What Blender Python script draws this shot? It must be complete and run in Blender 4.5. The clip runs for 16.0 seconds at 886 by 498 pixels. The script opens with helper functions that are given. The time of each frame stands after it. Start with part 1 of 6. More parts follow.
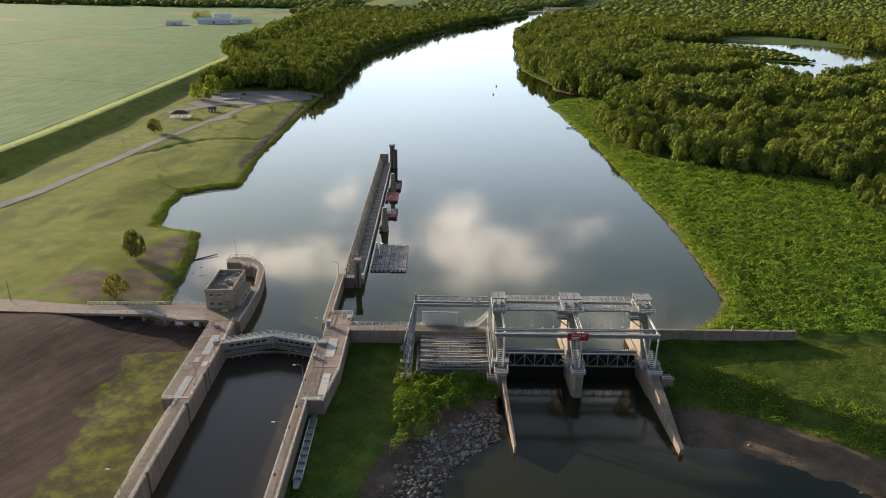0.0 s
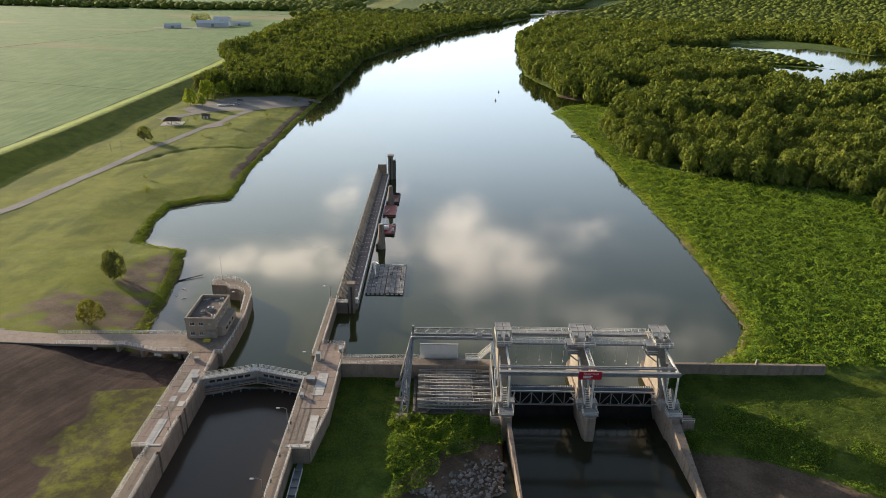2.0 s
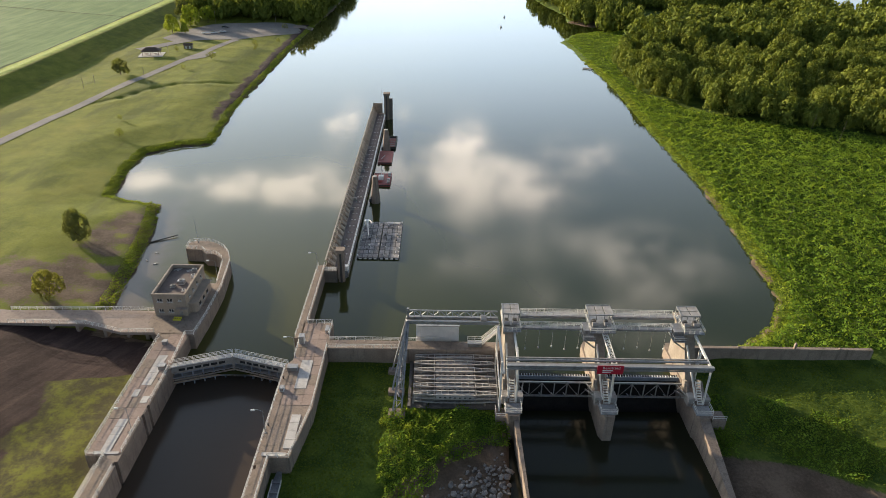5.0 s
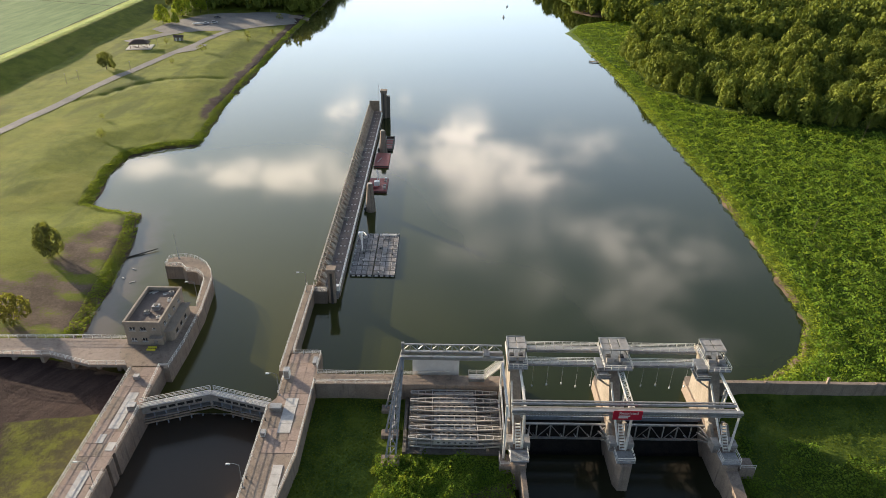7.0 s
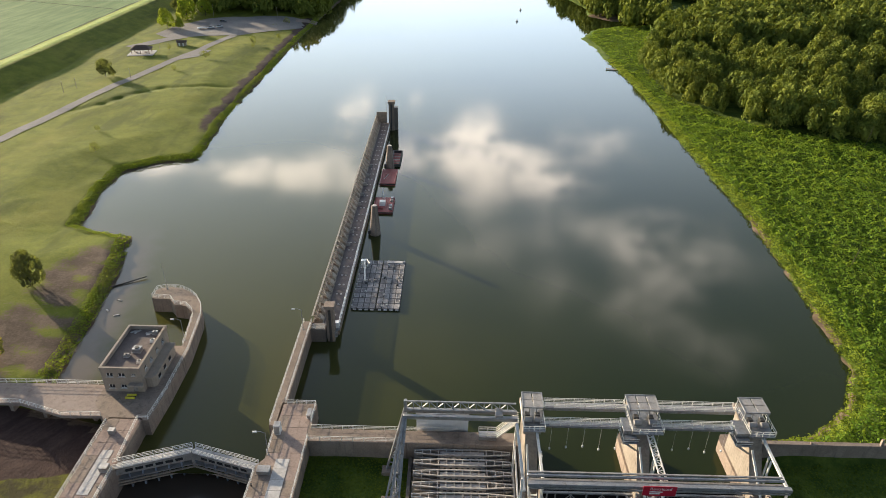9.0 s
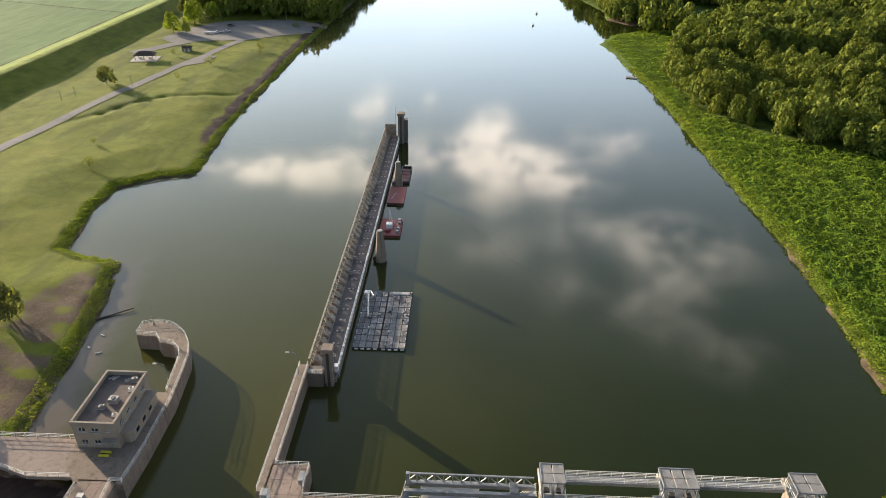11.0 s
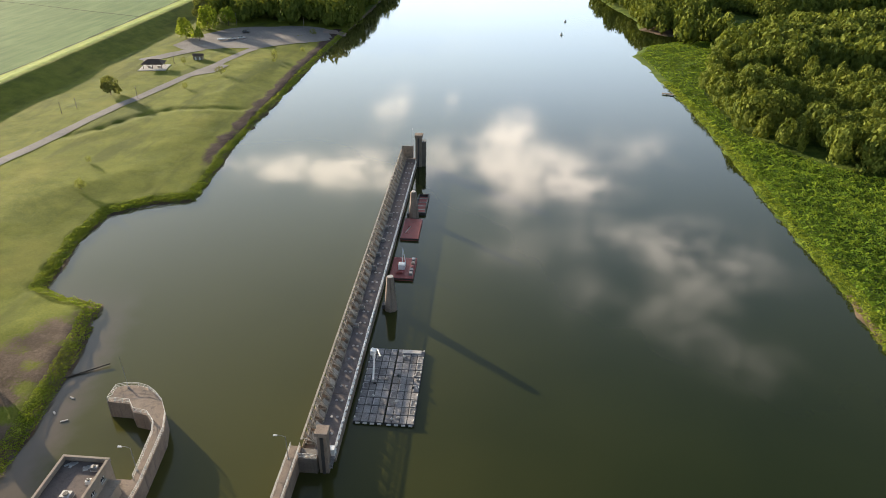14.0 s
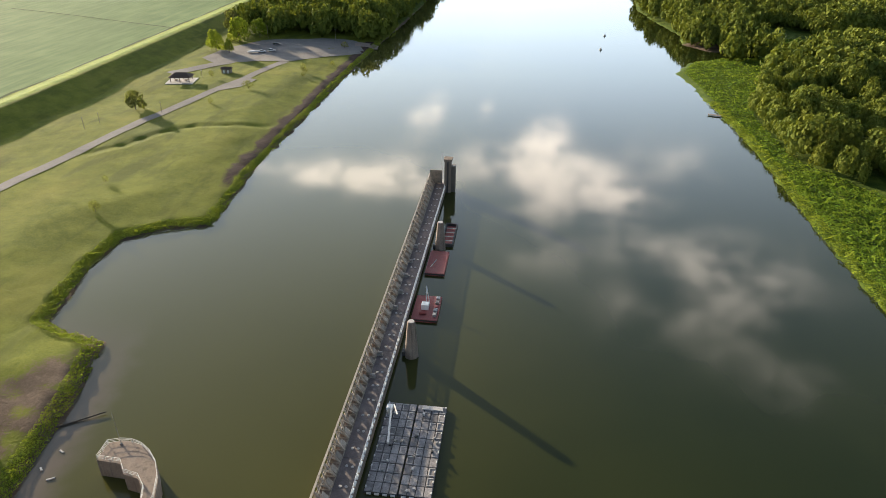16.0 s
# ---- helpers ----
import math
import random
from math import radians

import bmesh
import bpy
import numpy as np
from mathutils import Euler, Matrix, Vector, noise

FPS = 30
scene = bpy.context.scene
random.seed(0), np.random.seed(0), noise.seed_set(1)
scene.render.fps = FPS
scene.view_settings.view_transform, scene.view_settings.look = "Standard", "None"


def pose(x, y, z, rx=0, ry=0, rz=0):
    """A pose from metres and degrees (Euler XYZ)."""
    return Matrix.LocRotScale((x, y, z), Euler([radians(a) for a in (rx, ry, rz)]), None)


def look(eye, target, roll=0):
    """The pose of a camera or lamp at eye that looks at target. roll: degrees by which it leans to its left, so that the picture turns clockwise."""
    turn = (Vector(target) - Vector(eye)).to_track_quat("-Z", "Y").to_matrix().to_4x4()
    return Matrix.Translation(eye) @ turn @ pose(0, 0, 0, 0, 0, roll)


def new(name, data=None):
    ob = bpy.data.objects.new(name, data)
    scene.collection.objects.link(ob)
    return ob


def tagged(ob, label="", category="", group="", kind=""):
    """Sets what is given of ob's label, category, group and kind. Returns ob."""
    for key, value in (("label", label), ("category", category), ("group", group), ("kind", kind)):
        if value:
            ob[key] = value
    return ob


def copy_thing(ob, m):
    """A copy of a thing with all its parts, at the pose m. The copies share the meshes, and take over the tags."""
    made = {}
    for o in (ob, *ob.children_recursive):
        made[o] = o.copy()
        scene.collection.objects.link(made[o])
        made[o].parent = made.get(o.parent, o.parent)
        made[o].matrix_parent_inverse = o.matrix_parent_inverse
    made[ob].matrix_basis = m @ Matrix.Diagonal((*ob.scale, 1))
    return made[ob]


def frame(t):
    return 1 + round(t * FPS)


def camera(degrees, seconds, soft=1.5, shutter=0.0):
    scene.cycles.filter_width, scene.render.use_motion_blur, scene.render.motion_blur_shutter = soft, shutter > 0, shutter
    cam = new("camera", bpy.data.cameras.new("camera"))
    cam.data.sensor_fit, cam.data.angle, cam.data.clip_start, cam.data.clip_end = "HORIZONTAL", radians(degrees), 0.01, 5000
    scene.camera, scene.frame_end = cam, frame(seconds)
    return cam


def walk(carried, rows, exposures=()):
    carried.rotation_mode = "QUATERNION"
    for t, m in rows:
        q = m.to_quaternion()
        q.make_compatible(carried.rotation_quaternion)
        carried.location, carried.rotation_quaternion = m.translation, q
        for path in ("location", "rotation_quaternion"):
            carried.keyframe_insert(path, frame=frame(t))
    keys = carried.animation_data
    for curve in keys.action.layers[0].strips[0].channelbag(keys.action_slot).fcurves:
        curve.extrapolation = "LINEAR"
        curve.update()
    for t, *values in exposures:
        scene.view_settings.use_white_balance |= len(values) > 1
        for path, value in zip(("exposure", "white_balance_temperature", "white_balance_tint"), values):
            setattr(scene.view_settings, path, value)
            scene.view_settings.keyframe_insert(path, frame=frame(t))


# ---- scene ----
cam = camera(67.2, 16.0, soft=0.65)
PATH = [
    (0, (0.673, 0.62, 105.589), (0.643, 2.467, 104.824), 1.1),
    (0.5, (0.638, 5.037, 105.627), (0.606, 6.894, 104.885), 1.2),
    (1, (0.635, 9.4, 105.689), (0.602, 11.26, 104.956), 1.2),
    (1.5, (0.62, 13.748, 105.755), (0.588, 15.604, 105.011), 1.2),
    (2, (0.613, 18.128, 105.831), (0.58, 19.978, 105.072), 1.2),
    (2.5, (0.594, 22.542, 105.93), (0.562, 24.383, 105.149), 1.3),
    (3, (0.566, 26.978, 106.014), (0.533, 28.805, 105.201), 1.3),
    (3.5, (0.5, 31.49, 106.095), (0.468, 33.3, 105.245), 1.3),
    (4, (0.458, 36.043, 106.154), (0.427, 37.834, 105.265), 1.3),
    (4.2, (0.451, 37.853, 106.167), (0.42, 39.636, 105.261), 1.3),
    (6.3, (0.539, 56.762, 106.553), (0.506, 58.498, 105.562), 1.3),
    (6.5, (0.537, 58.531, 106.567), (0.504, 60.268, 105.575), 1.3),
    (7, (0.492, 62.932, 106.606), (0.458, 64.668, 105.614), 1.3),
    (7.5, (0.405, 67.357, 106.639), (0.368, 69.093, 105.647), 1.3),
    (8, (0.283, 71.819, 106.683), (0.239, 73.554, 105.69), 1.3),
    (8.5, (0.24, 76.302, 106.757), (0.186, 78.037, 105.764), 1.3),
    (9, (0.307, 80.766, 106.82), (0.242, 82.5, 105.826), 1.2),
    (9.2, (0.306, 82.548, 106.824), (0.237, 84.282, 105.83), 1.2),
    (11.5, (-0.215, 103.236, 106.667), (-0.326, 104.967, 105.671), 1.1),
    (12, (-0.436, 107.668, 106.65), (-0.556, 109.398, 105.654), 1.2),
    (12.5, (-0.743, 112.098, 106.649), (-0.872, 113.828, 105.654), 1.3),
    (13, (-1.057, 116.501, 106.663), (-1.194, 118.23, 105.668), 1.3),
    (13.5, (-1.335, 120.926, 106.665), (-1.48, 122.654, 105.67), 1.3),
    (14, (-1.601, 125.341, 106.658), (-1.762, 127.069, 105.663), 1.3),
    (14.5, (-1.85, 129.85, 106.645), (-2.044, 131.575, 105.651), 1.3),
    (15, (-2.095, 134.393, 106.63), (-2.32, 136.114, 105.637), 1.2),
    (15.5, (-2.363, 138.84, 106.626), (-2.606, 140.562, 105.637), 1.1),
    (16, (-2.614, 143.182, 106.627), (-2.869, 144.909, 105.65), 1.1),
]
EXPOSURE = 1.0
walk(cam, [(t, look(eye, target, roll)) for t, eye, target, roll in PATH], exposures=[(0.0, EXPOSURE - 0.3), (2.0, EXPOSURE - 0.3), (4.0, EXPOSURE - 0.2), (6.5, EXPOSURE), (16.0, EXPOSURE + 0.05)])

# ---- world, sun ----
SUN_EL, SUN_AZ = 12.2, -53.6


def node(nt, kind, **inputs):
    n = nt.nodes.new(kind)
    for key, value in inputs.items():
        key = key.replace("_", " ")
        if key in n.inputs:
            n.inputs[key].default_value = value
    return n


def math_node(nt, op, a, b=None, c=None):
    n = nt.nodes.new("ShaderNodeMath")
    n.operation = op
    for i, v in enumerate((a, b, c)):
        if v is None:
            continue
        if isinstance(v, (int, float)):
            n.inputs[i].default_value = v
        else:
            nt.links.new(v, n.inputs[i])
    return n.outputs[0]


def mix_color(nt, fac, a, b, blend="MIX"):
    n = nt.nodes.new("ShaderNodeMix")
    n.data_type, n.blend_type = "RGBA", blend
    for sock, v in ((n.inputs[0], fac), (n.inputs[6], a), (n.inputs[7], b)):
        if isinstance(v, (int, float)):
            sock.default_value = v
        elif isinstance(v, tuple):
            sock.default_value = (*v, 1.0) if len(v) == 3 else v
        else:
            nt.links.new(v, sock)
    return n.outputs[2]


def ramp(nt, value, lo, hi, out_lo=0.0, out_hi=1.0):
    n = nt.nodes.new("ShaderNodeMapRange")
    n.interpolation_type = "SMOOTHSTEP"
    nt.links.new(value, n.inputs[0])
    for i, v in enumerate((lo, hi, out_lo, out_hi)):
        n.inputs[i + 1].default_value = v
    return n.outputs[0]


def noise_node(nt, vector, scale, detail=3.0, rough=0.55):
    n = node(nt, "ShaderNodeTexNoise", Scale=scale, Detail=detail, Roughness=rough)
    if vector is not None:
        nt.links.new(vector, n.inputs["Vector"])
    return n.outputs["Fac"]


def scaled(nt, vector, s):
    n = nt.nodes.new("ShaderNodeVectorMath")
    n.operation = "MULTIPLY"
    nt.links.new(vector, n.inputs[0])
    n.inputs[1].default_value = s
    return n.outputs[0]


world = bpy.data.worlds.new("sky")
scene.world = world
world.use_nodes = True
wt = world.node_tree
wt.nodes.clear()
sky = wt.nodes.new("ShaderNodeTexSky")
sky.sky_type, sky.sun_disc = "NISHITA", False
sky.sun_elevation, sky.sun_rotation = radians(SUN_EL), radians(SUN_AZ % 360)
sky.air_density, sky.dust_density, sky.ozone_density = 1.0, 2.2, 1.0
way = wt.nodes.new("ShaderNodeTexCoord").outputs["Generated"]
sep = wt.nodes.new("ShaderNodeSeparateXYZ")
wt.links.new(way, sep.inputs[0])
up = math_node(wt, "MAXIMUM", sep.outputs[2], 0.02)
px, py = math_node(wt, "DIVIDE", sep.outputs[0], up), math_node(wt, "DIVIDE", sep.outputs[1], up)
flat = wt.nodes.new("ShaderNodeCombineXYZ")
wt.links.new(px, flat.inputs[0])
wt.links.new(py, flat.inputs[1])
# Clouds on a flat layer: centre, half widths and thickness of each bank.
CLOUDS = [(0.03, 2.62, 0.11, 0.42, 1.1), (0.18, 2.38, 0.15, 0.22, 0.9), (-0.18, 2.5, 0.15, 0.18, 0.75), (0.32, 2.27, 0.12, 0.14, 0.6), (-0.76, 2.25, 0.22, 0.15, 0.95), (-0.5, 2.29, 0.17, 0.16, 0.8),
          (-0.54, 3.02, 0.075, 0.3, 1.0), (-0.27, 3.2, 0.05, 0.16, 0.4), (0.54, 2.7, 0.19, 0.26, 0.42), (-0.04, 1.8, 0.12, 0.2, 0.25), (0.26, 1.5, 0.12, 0.16, 0.3), (0.42, 1.36, 0.11, 0.1, 0.26),
          (0.64, 1.27, 0.1, 0.09, 0.48), (0.38, 1.8, 0.28, 0.2, 0.36), (0.66, 1.85, 0.26, 0.22, 0.34), (0.5, 1.52, 0.12, 0.12, 0.34), (-1.2, 2.3, 0.3, 0.1, 0.7)]
total = None
for cx, cy, sx, sy, amount in CLOUDS:
    dx = math_node(wt, "DIVIDE", math_node(wt, "SUBTRACT", px, cx), sx)
    dy = math_node(wt, "DIVIDE", math_node(wt, "SUBTRACT", py, cy), sy)
    r2 = math_node(wt, "ADD", math_node(wt, "MULTIPLY", dx, dx), math_node(wt, "MULTIPLY", dy, dy))
    g = math_node(wt, "MULTIPLY", math_node(wt, "POWER", 2.718, math_node(wt, "MULTIPLY", r2, -0.8)), amount)
    total = g if total is None else math_node(wt, "ADD", total, g)
puffs = noise_node(wt, flat.outputs[0], 4.5, 6.0, 0.62)
thin = noise_node(wt, flat.outputs[0], 0.9, 4.0, 0.6)
dense = math_node(wt, "ADD", math_node(wt, "MULTIPLY", total, ramp(wt, puffs, 0.3, 0.7, 0.15, 1.5)), math_node(wt, "MULTIPLY", ramp(wt, thin, 0.5, 0.8), 0.12))
cover = ramp(wt, dense, 0.07, 1.1)
CLOUD_LIGHT, HAZE = 47.0, 42.0
tint = mix_color(wt, 1.0, sky.outputs[0], (0.68, 0.74, 0.86), "MULTIPLY")
# Morning haze towards the horizon.
toward_sun = math_node(wt, "ADD", math_node(wt, "MULTIPLY", sep.outputs[0], -0.55), math_node(wt, "MULTIPLY", sep.outputs[1], 0.83))
haze = math_node(wt, "MULTIPLY", math_node(wt, "MAXIMUM", math_node(wt, "SUBTRACT", math_node(wt, "POWER", 2.718, math_node(wt, "MULTIPLY", up, -2.45)), 0.13), 0.0), math_node(wt, "MULTIPLY", ramp(wt, toward_sun, 0.12, 0.9, 0.14 * HAZE, HAZE), ramp(wt, sep.outputs[2], 0.0, 0.3, 0.5, 1.05)))
hazy = wt.nodes.new("ShaderNodeVectorMath")
hazy.operation = "SCALE"
hazy.inputs[0].default_value = (0.80, 0.945, 1.08)
wt.links.new(haze, hazy.inputs["Scale"])
veil = wt.nodes.new("ShaderNodeVectorMath")
veil.operation = "ADD"
wt.links.new(tint, veil.inputs[0])
wt.links.new(hazy.outputs[0], veil.inputs[1])
cloudy = mix_color(wt, cover, veil.outputs[0], (1.0 * CLOUD_LIGHT, 0.90 * CLOUD_LIGHT, 0.80 * CLOUD_LIGHT))
bg = wt.nodes.new("ShaderNodeBackground")
wt.links.new(cloudy, bg.inputs[0])
bg.inputs[1].default_value = 0.072
wt.links.new(bg.outputs[0], wt.nodes.new("ShaderNodeOutputWorld").inputs[0])

sun = new("sun", bpy.data.lights.new("sun", "SUN"))
sun.data.energy, sun.data.angle, sun.data.color = 5.0, radians(0.6), (1.0, 0.84, 0.62)
toward = Vector((math.sin(radians(SUN_AZ)) * math.cos(radians(SUN_EL)), math.cos(radians(SUN_AZ)) * math.cos(radians(SUN_EL)), math.sin(radians(SUN_EL))))
sun.matrix_world = look(toward * 900, (0, 0, 0))

# ---- materials ----


def material(name):
    m = bpy.data.materials.new(name)
    m.use_nodes = True
    nt = m.node_tree
    return m, nt, nt.nodes["Principled BSDF"]


def bump(nt, bsdf, height, strength, distance):
    b = node(nt, "ShaderNodeBump", Strength=strength, Distance=distance)
    nt.links.new(height, b.inputs["Height"])
    nt.links.new(b.outputs[0], bsdf.inputs["Normal"])


def surface(name, a, b, rough=0.8, metal=0.0, fine=6.0, broad=0.5, stain=None, relief=0.02, streak=False, vary=0.0):
    """Two colours mixed by grain and by broad stains; streak: stains run down."""
    m, nt, bsdf = material(name)
    pos = nt.nodes.new("ShaderNodeNewGeometry").outputs["Position"]
    grain, patch = noise_node(nt, pos, fine, 4.0), noise_node(nt, pos, broad, 4.0, 0.6)
    col = mix_color(nt, ramp(nt, math_node(nt, "ADD", math_node(nt, "MULTIPLY", grain, 0.45), math_node(nt, "MULTIPLY", patch, 0.55)), 0.32, 0.68), a, b)
    if stain:
        runs = noise_node(nt, scaled(nt, pos, (1.1, 1.1, 0.09 if streak else 1.1)), 0.8, 5.0, 0.65)
        col = mix_color(nt, ramp(nt, runs, 0.5, 0.74, 0.0, 0.75), col, stain)
    if vary:
        info = nt.nodes.new("ShaderNodeObjectInfo").outputs["Random"]
        col = mix_color(nt, 1.0, col, mix_color(nt, info, (1 - vary,) * 3, (1 + vary,) * 3), "MULTIPLY")
    nt.links.new(col, bsdf.inputs["Base Color"])
    nt.links.new(ramp(nt, patch, 0.3, 0.7, max(0.05, rough - 0.12), min(1, rough + 0.1)), bsdf.inputs["Roughness"])
    bsdf.inputs["Metallic"].default_value = metal
    bsdf.inputs["Specular IOR Level"].default_value = 0.15 if rough > 0.78 else 0.5
    bump(nt, bsdf, grain, 0.6, relief)
    return m


def leaves(name, dark, light, glow=0.35, warm=(0.20, 0.20, 0.03)):
    m, nt, bsdf = material(name)
    geo = nt.nodes.new("ShaderNodeNewGeometry")
    broad = noise_node(nt, geo.outputs["Position"], 0.11, 3.0)
    pick = math_node(nt, "ADD", math_node(nt, "MULTIPLY", geo.outputs["Random Per Island"], 0.2), math_node(nt, "MULTIPLY", ramp(nt, math_node(nt, "ADD", math_node(nt, "MULTIPLY", broad, 0.55), math_node(nt, "MULTIPLY", noise_node(nt, geo.outputs["Position"], 0.4, 3.0), 0.45)), 0.32, 0.68), 0.8))
    col = mix_color(nt, pick, dark, light)
    col = mix_color(nt, ramp(nt, noise_node(nt, geo.outputs["Position"], 0.03, 2.0), 0.55, 0.75, 0.0, 0.5), col, warm)
    nt.links.new(col, bsdf.inputs["Base Color"])
    bsdf.inputs["Roughness"].default_value = 0.85
    bsdf.inputs["Specular IOR Level"].default_value = 0.06
    back = nt.nodes.new("ShaderNodeBsdfTranslucent")
    nt.links.new(mix_color(nt, 0.5, col, (0.30, 0.33, 0.02)), back.inputs[0])
    mix = nt.nodes.new("ShaderNodeMixShader")
    mix.inputs[0].default_value = glow
    nt.links.new(bsdf.outputs[0], mix.inputs[1])
    nt.links.new(back.outputs[0], mix.inputs[2])
    nt.links.new(mix.outputs[0], nt.nodes["Material Output"].inputs[0])
    return m


def water_material(name, deep, murk, rough, shallows_glare=False):
    m, nt, bsdf = material(name)
    pos = nt.nodes.new("ShaderNodeNewGeometry").outputs["Position"]
    col = mix_color(nt, ramp(nt, noise_node(nt, pos, 0.012, 3.0), 0.3, 0.7), deep, murk)
    if shallows_glare:
        # Water coloured lighter towards the lock, standing in for glare on the sun's side.
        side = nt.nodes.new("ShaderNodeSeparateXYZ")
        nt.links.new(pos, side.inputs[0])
        glare_side = math_node(nt, "ADD", side.outputs[0], math_node(nt, "MULTIPLY", math_node(nt, "SUBTRACT", noise_node(nt, pos, 0.01, 3.0), 0.5), 90.0))
        col = mix_color(nt, ramp(nt, glare_side, 42.0, -85.0), col, (0.070, 0.069, 0.019))
        # Silt stirred up over the shallow flat beside the lock house.
        xyz = nt.nodes.new("ShaderNodeSeparateXYZ")
        nt.links.new(pos, xyz.inputs[0])
        off_bank = math_node(nt, "ADD", math_node(nt, "ADD", xyz.outputs[0], 91.0), math_node(nt, "MULTIPLY", math_node(nt, "SUBTRACT", xyz.outputs[1], 195.0), 0.2))
        silt = math_node(nt, "ADD", off_bank, math_node(nt, "MULTIPLY", math_node(nt, "SUBTRACT", noise_node(nt, pos, 0.12, 4.0), 0.5), 9.0))
        col = mix_color(nt, math_node(nt, "MULTIPLY", ramp(nt, silt, 9.5, 1.0), ramp(nt, xyz.outputs[1], 285.0, 240.0)), col, (0.125, 0.103, 0.078))
    nt.links.new(col, bsdf.inputs["Base Color"])
    bsdf.inputs["IOR"].default_value = 1.36
    calm = noise_node(nt, pos, 0.006, 3.0)
    nt.links.new(ramp(nt, calm, 0.35, 0.65, rough, rough * 2.2), bsdf.inputs["Roughness"])
    waves = math_node(nt, "ADD", noise_node(nt, scaled(nt, pos, (1.0, 0.55, 1.0)), 0.9, 4.0, 0.6), math_node(nt, "MULTIPLY", noise_node(nt, pos, 0.06, 2.0), 2.0))
    bump(nt, bsdf, waves, 0.35, 0.012)
    return m


CONCRETE = surface("concrete", (0.215, 0.165, 0.13), (0.325, 0.26, 0.21), 0.88, fine=3.5, broad=0.35, stain=(0.10, 0.085, 0.07), streak=True)
DECK = surface("deck_concrete", (0.26, 0.195, 0.163), (0.385, 0.295, 0.25), 0.9, fine=2.5, broad=0.22, stain=(0.16, 0.125, 0.10))
PALE = surface("pale_concrete", (0.44, 0.41, 0.385), (0.56, 0.53, 0.50), 0.85, fine=3, broad=0.5, stain=(0.33, 0.31, 0.285))
PIER = surface("pier_concrete", (0.215, 0.18, 0.145), (0.33, 0.285, 0.235), 0.87, fine=2.2, broad=0.3, stain=(0.16, 0.13, 0.10), streak=True)
DAMP = surface("damp_concrete", (0.105, 0.09, 0.075), (0.18, 0.155, 0.13), 0.6, fine=3, broad=0.4, stain=(0.06, 0.055, 0.045), streak=True)
HOUSE = surface("house_concrete", (0.28, 0.23, 0.182), (0.36, 0.30, 0.243), 0.85, fine=4, broad=0.5, stain=(0.24, 0.195, 0.16), streak=True)
ROOFING = surface("roof_gravel", (0.13, 0.105, 0.098), (0.20, 0.165, 0.145), 0.95, fine=5, broad=0.4, stain=(0.10, 0.085, 0.08))
RAIL = surface("rail_paint", (0.64, 0.61, 0.56), (0.76, 0.73, 0.67), 0.6, 0.0, fine=8, broad=0.8, stain=(0.45, 0.38, 0.31))
BULK = surface("bulkhead_steel", (0.34, 0.315, 0.29), (0.50, 0.465, 0.43), 0.7, 0.1, fine=5, broad=0.7, stain=(0.22, 0.16, 0.12))
GALV = surface("galvanised_steel", (0.24, 0.24, 0.245), (0.37, 0.365, 0.36), 0.5, 0.45, fine=5, broad=0.7, stain=(0.16, 0.135, 0.115))
STEEL = surface("weathered_steel_paint", (0.24, 0.225, 0.21), (0.37, 0.345, 0.32), 0.65, 0.2, fine=5, broad=0.7, stain=(0.16, 0.11, 0.08))
DARKSTEEL = surface("dark_steel", (0.035, 0.034, 0.033), (0.07, 0.066, 0.062), 0.7, 0.1, fine=5, broad=0.8, stain=(0.075, 0.05, 0.035))
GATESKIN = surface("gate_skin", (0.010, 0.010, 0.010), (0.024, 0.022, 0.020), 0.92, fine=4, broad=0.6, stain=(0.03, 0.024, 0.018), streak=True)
GATEPAINT = surface("gate_paint", (0.17, 0.20, 0.25), (0.27, 0.31, 0.37), 0.55, 0.2, fine=4, broad=0.6, stain=(0.13, 0.12, 0.11), streak=True)
FENDER = surface("fender_steel", (0.29, 0.25, 0.205), (0.45, 0.40, 0.335), 0.85, fine=5, broad=0.7, stain=(0.19, 0.15, 0.115), vary=0.22)
GUIDEDECK = surface("guide_wall_deck", (0.135, 0.113, 0.107), (0.21, 0.18, 0.17), 0.9, fine=3, broad=0.35, stain=(0.12, 0.10, 0.088))
TIMBER = surface("weathered_timber", (0.24, 0.195, 0.15), (0.38, 0.315, 0.25), 0.9, fine=7, broad=0.9, stain=(0.12, 0.10, 0.08), vary=0.15)
PONTOON = surface("pontoon_deck", (0.19, 0.175, 0.17), (0.33, 0.31, 0.30), 0.85, fine=4, broad=0.9, stain=(0.13, 0.11, 0.10), vary=0.3)
REDPAINT = surface("faded_red_paint", (0.27, 0.055, 0.05), (0.38, 0.11, 0.095), 0.7, fine=4, broad=0.6, stain=(0.22, 0.12, 0.09))
SIGNRED = surface("sign_red", (0.42, 0.01, 0.03), (0.48, 0.015, 0.04), 0.45, fine=3, broad=0.6)
WHITE = surface("white_paint", (0.74, 0.73, 0.70), (0.82, 0.81, 0.78), 0.5, fine=4, broad=0.8)
YELLOW = surface("yellow_plastic", (0.55, 0.48, 0.03), (0.68, 0.6, 0.05), 0.5)
RUBBER = surface("black_rubber", (0.02, 0.02, 0.02), (0.035, 0.035, 0.035), 0.8)
ASPHALT = surface("worn_asphalt", (0.20, 0.18, 0.165), (0.27, 0.25, 0.23), 0.92, fine=2, broad=0.15, stain=(0.15, 0.14, 0.13))
ROADSTONE = surface("bridge_road", (0.26, 0.205, 0.175), (0.35, 0.285, 0.245), 0.92, fine=2, broad=0.2, stain=(0.19, 0.145, 0.12))
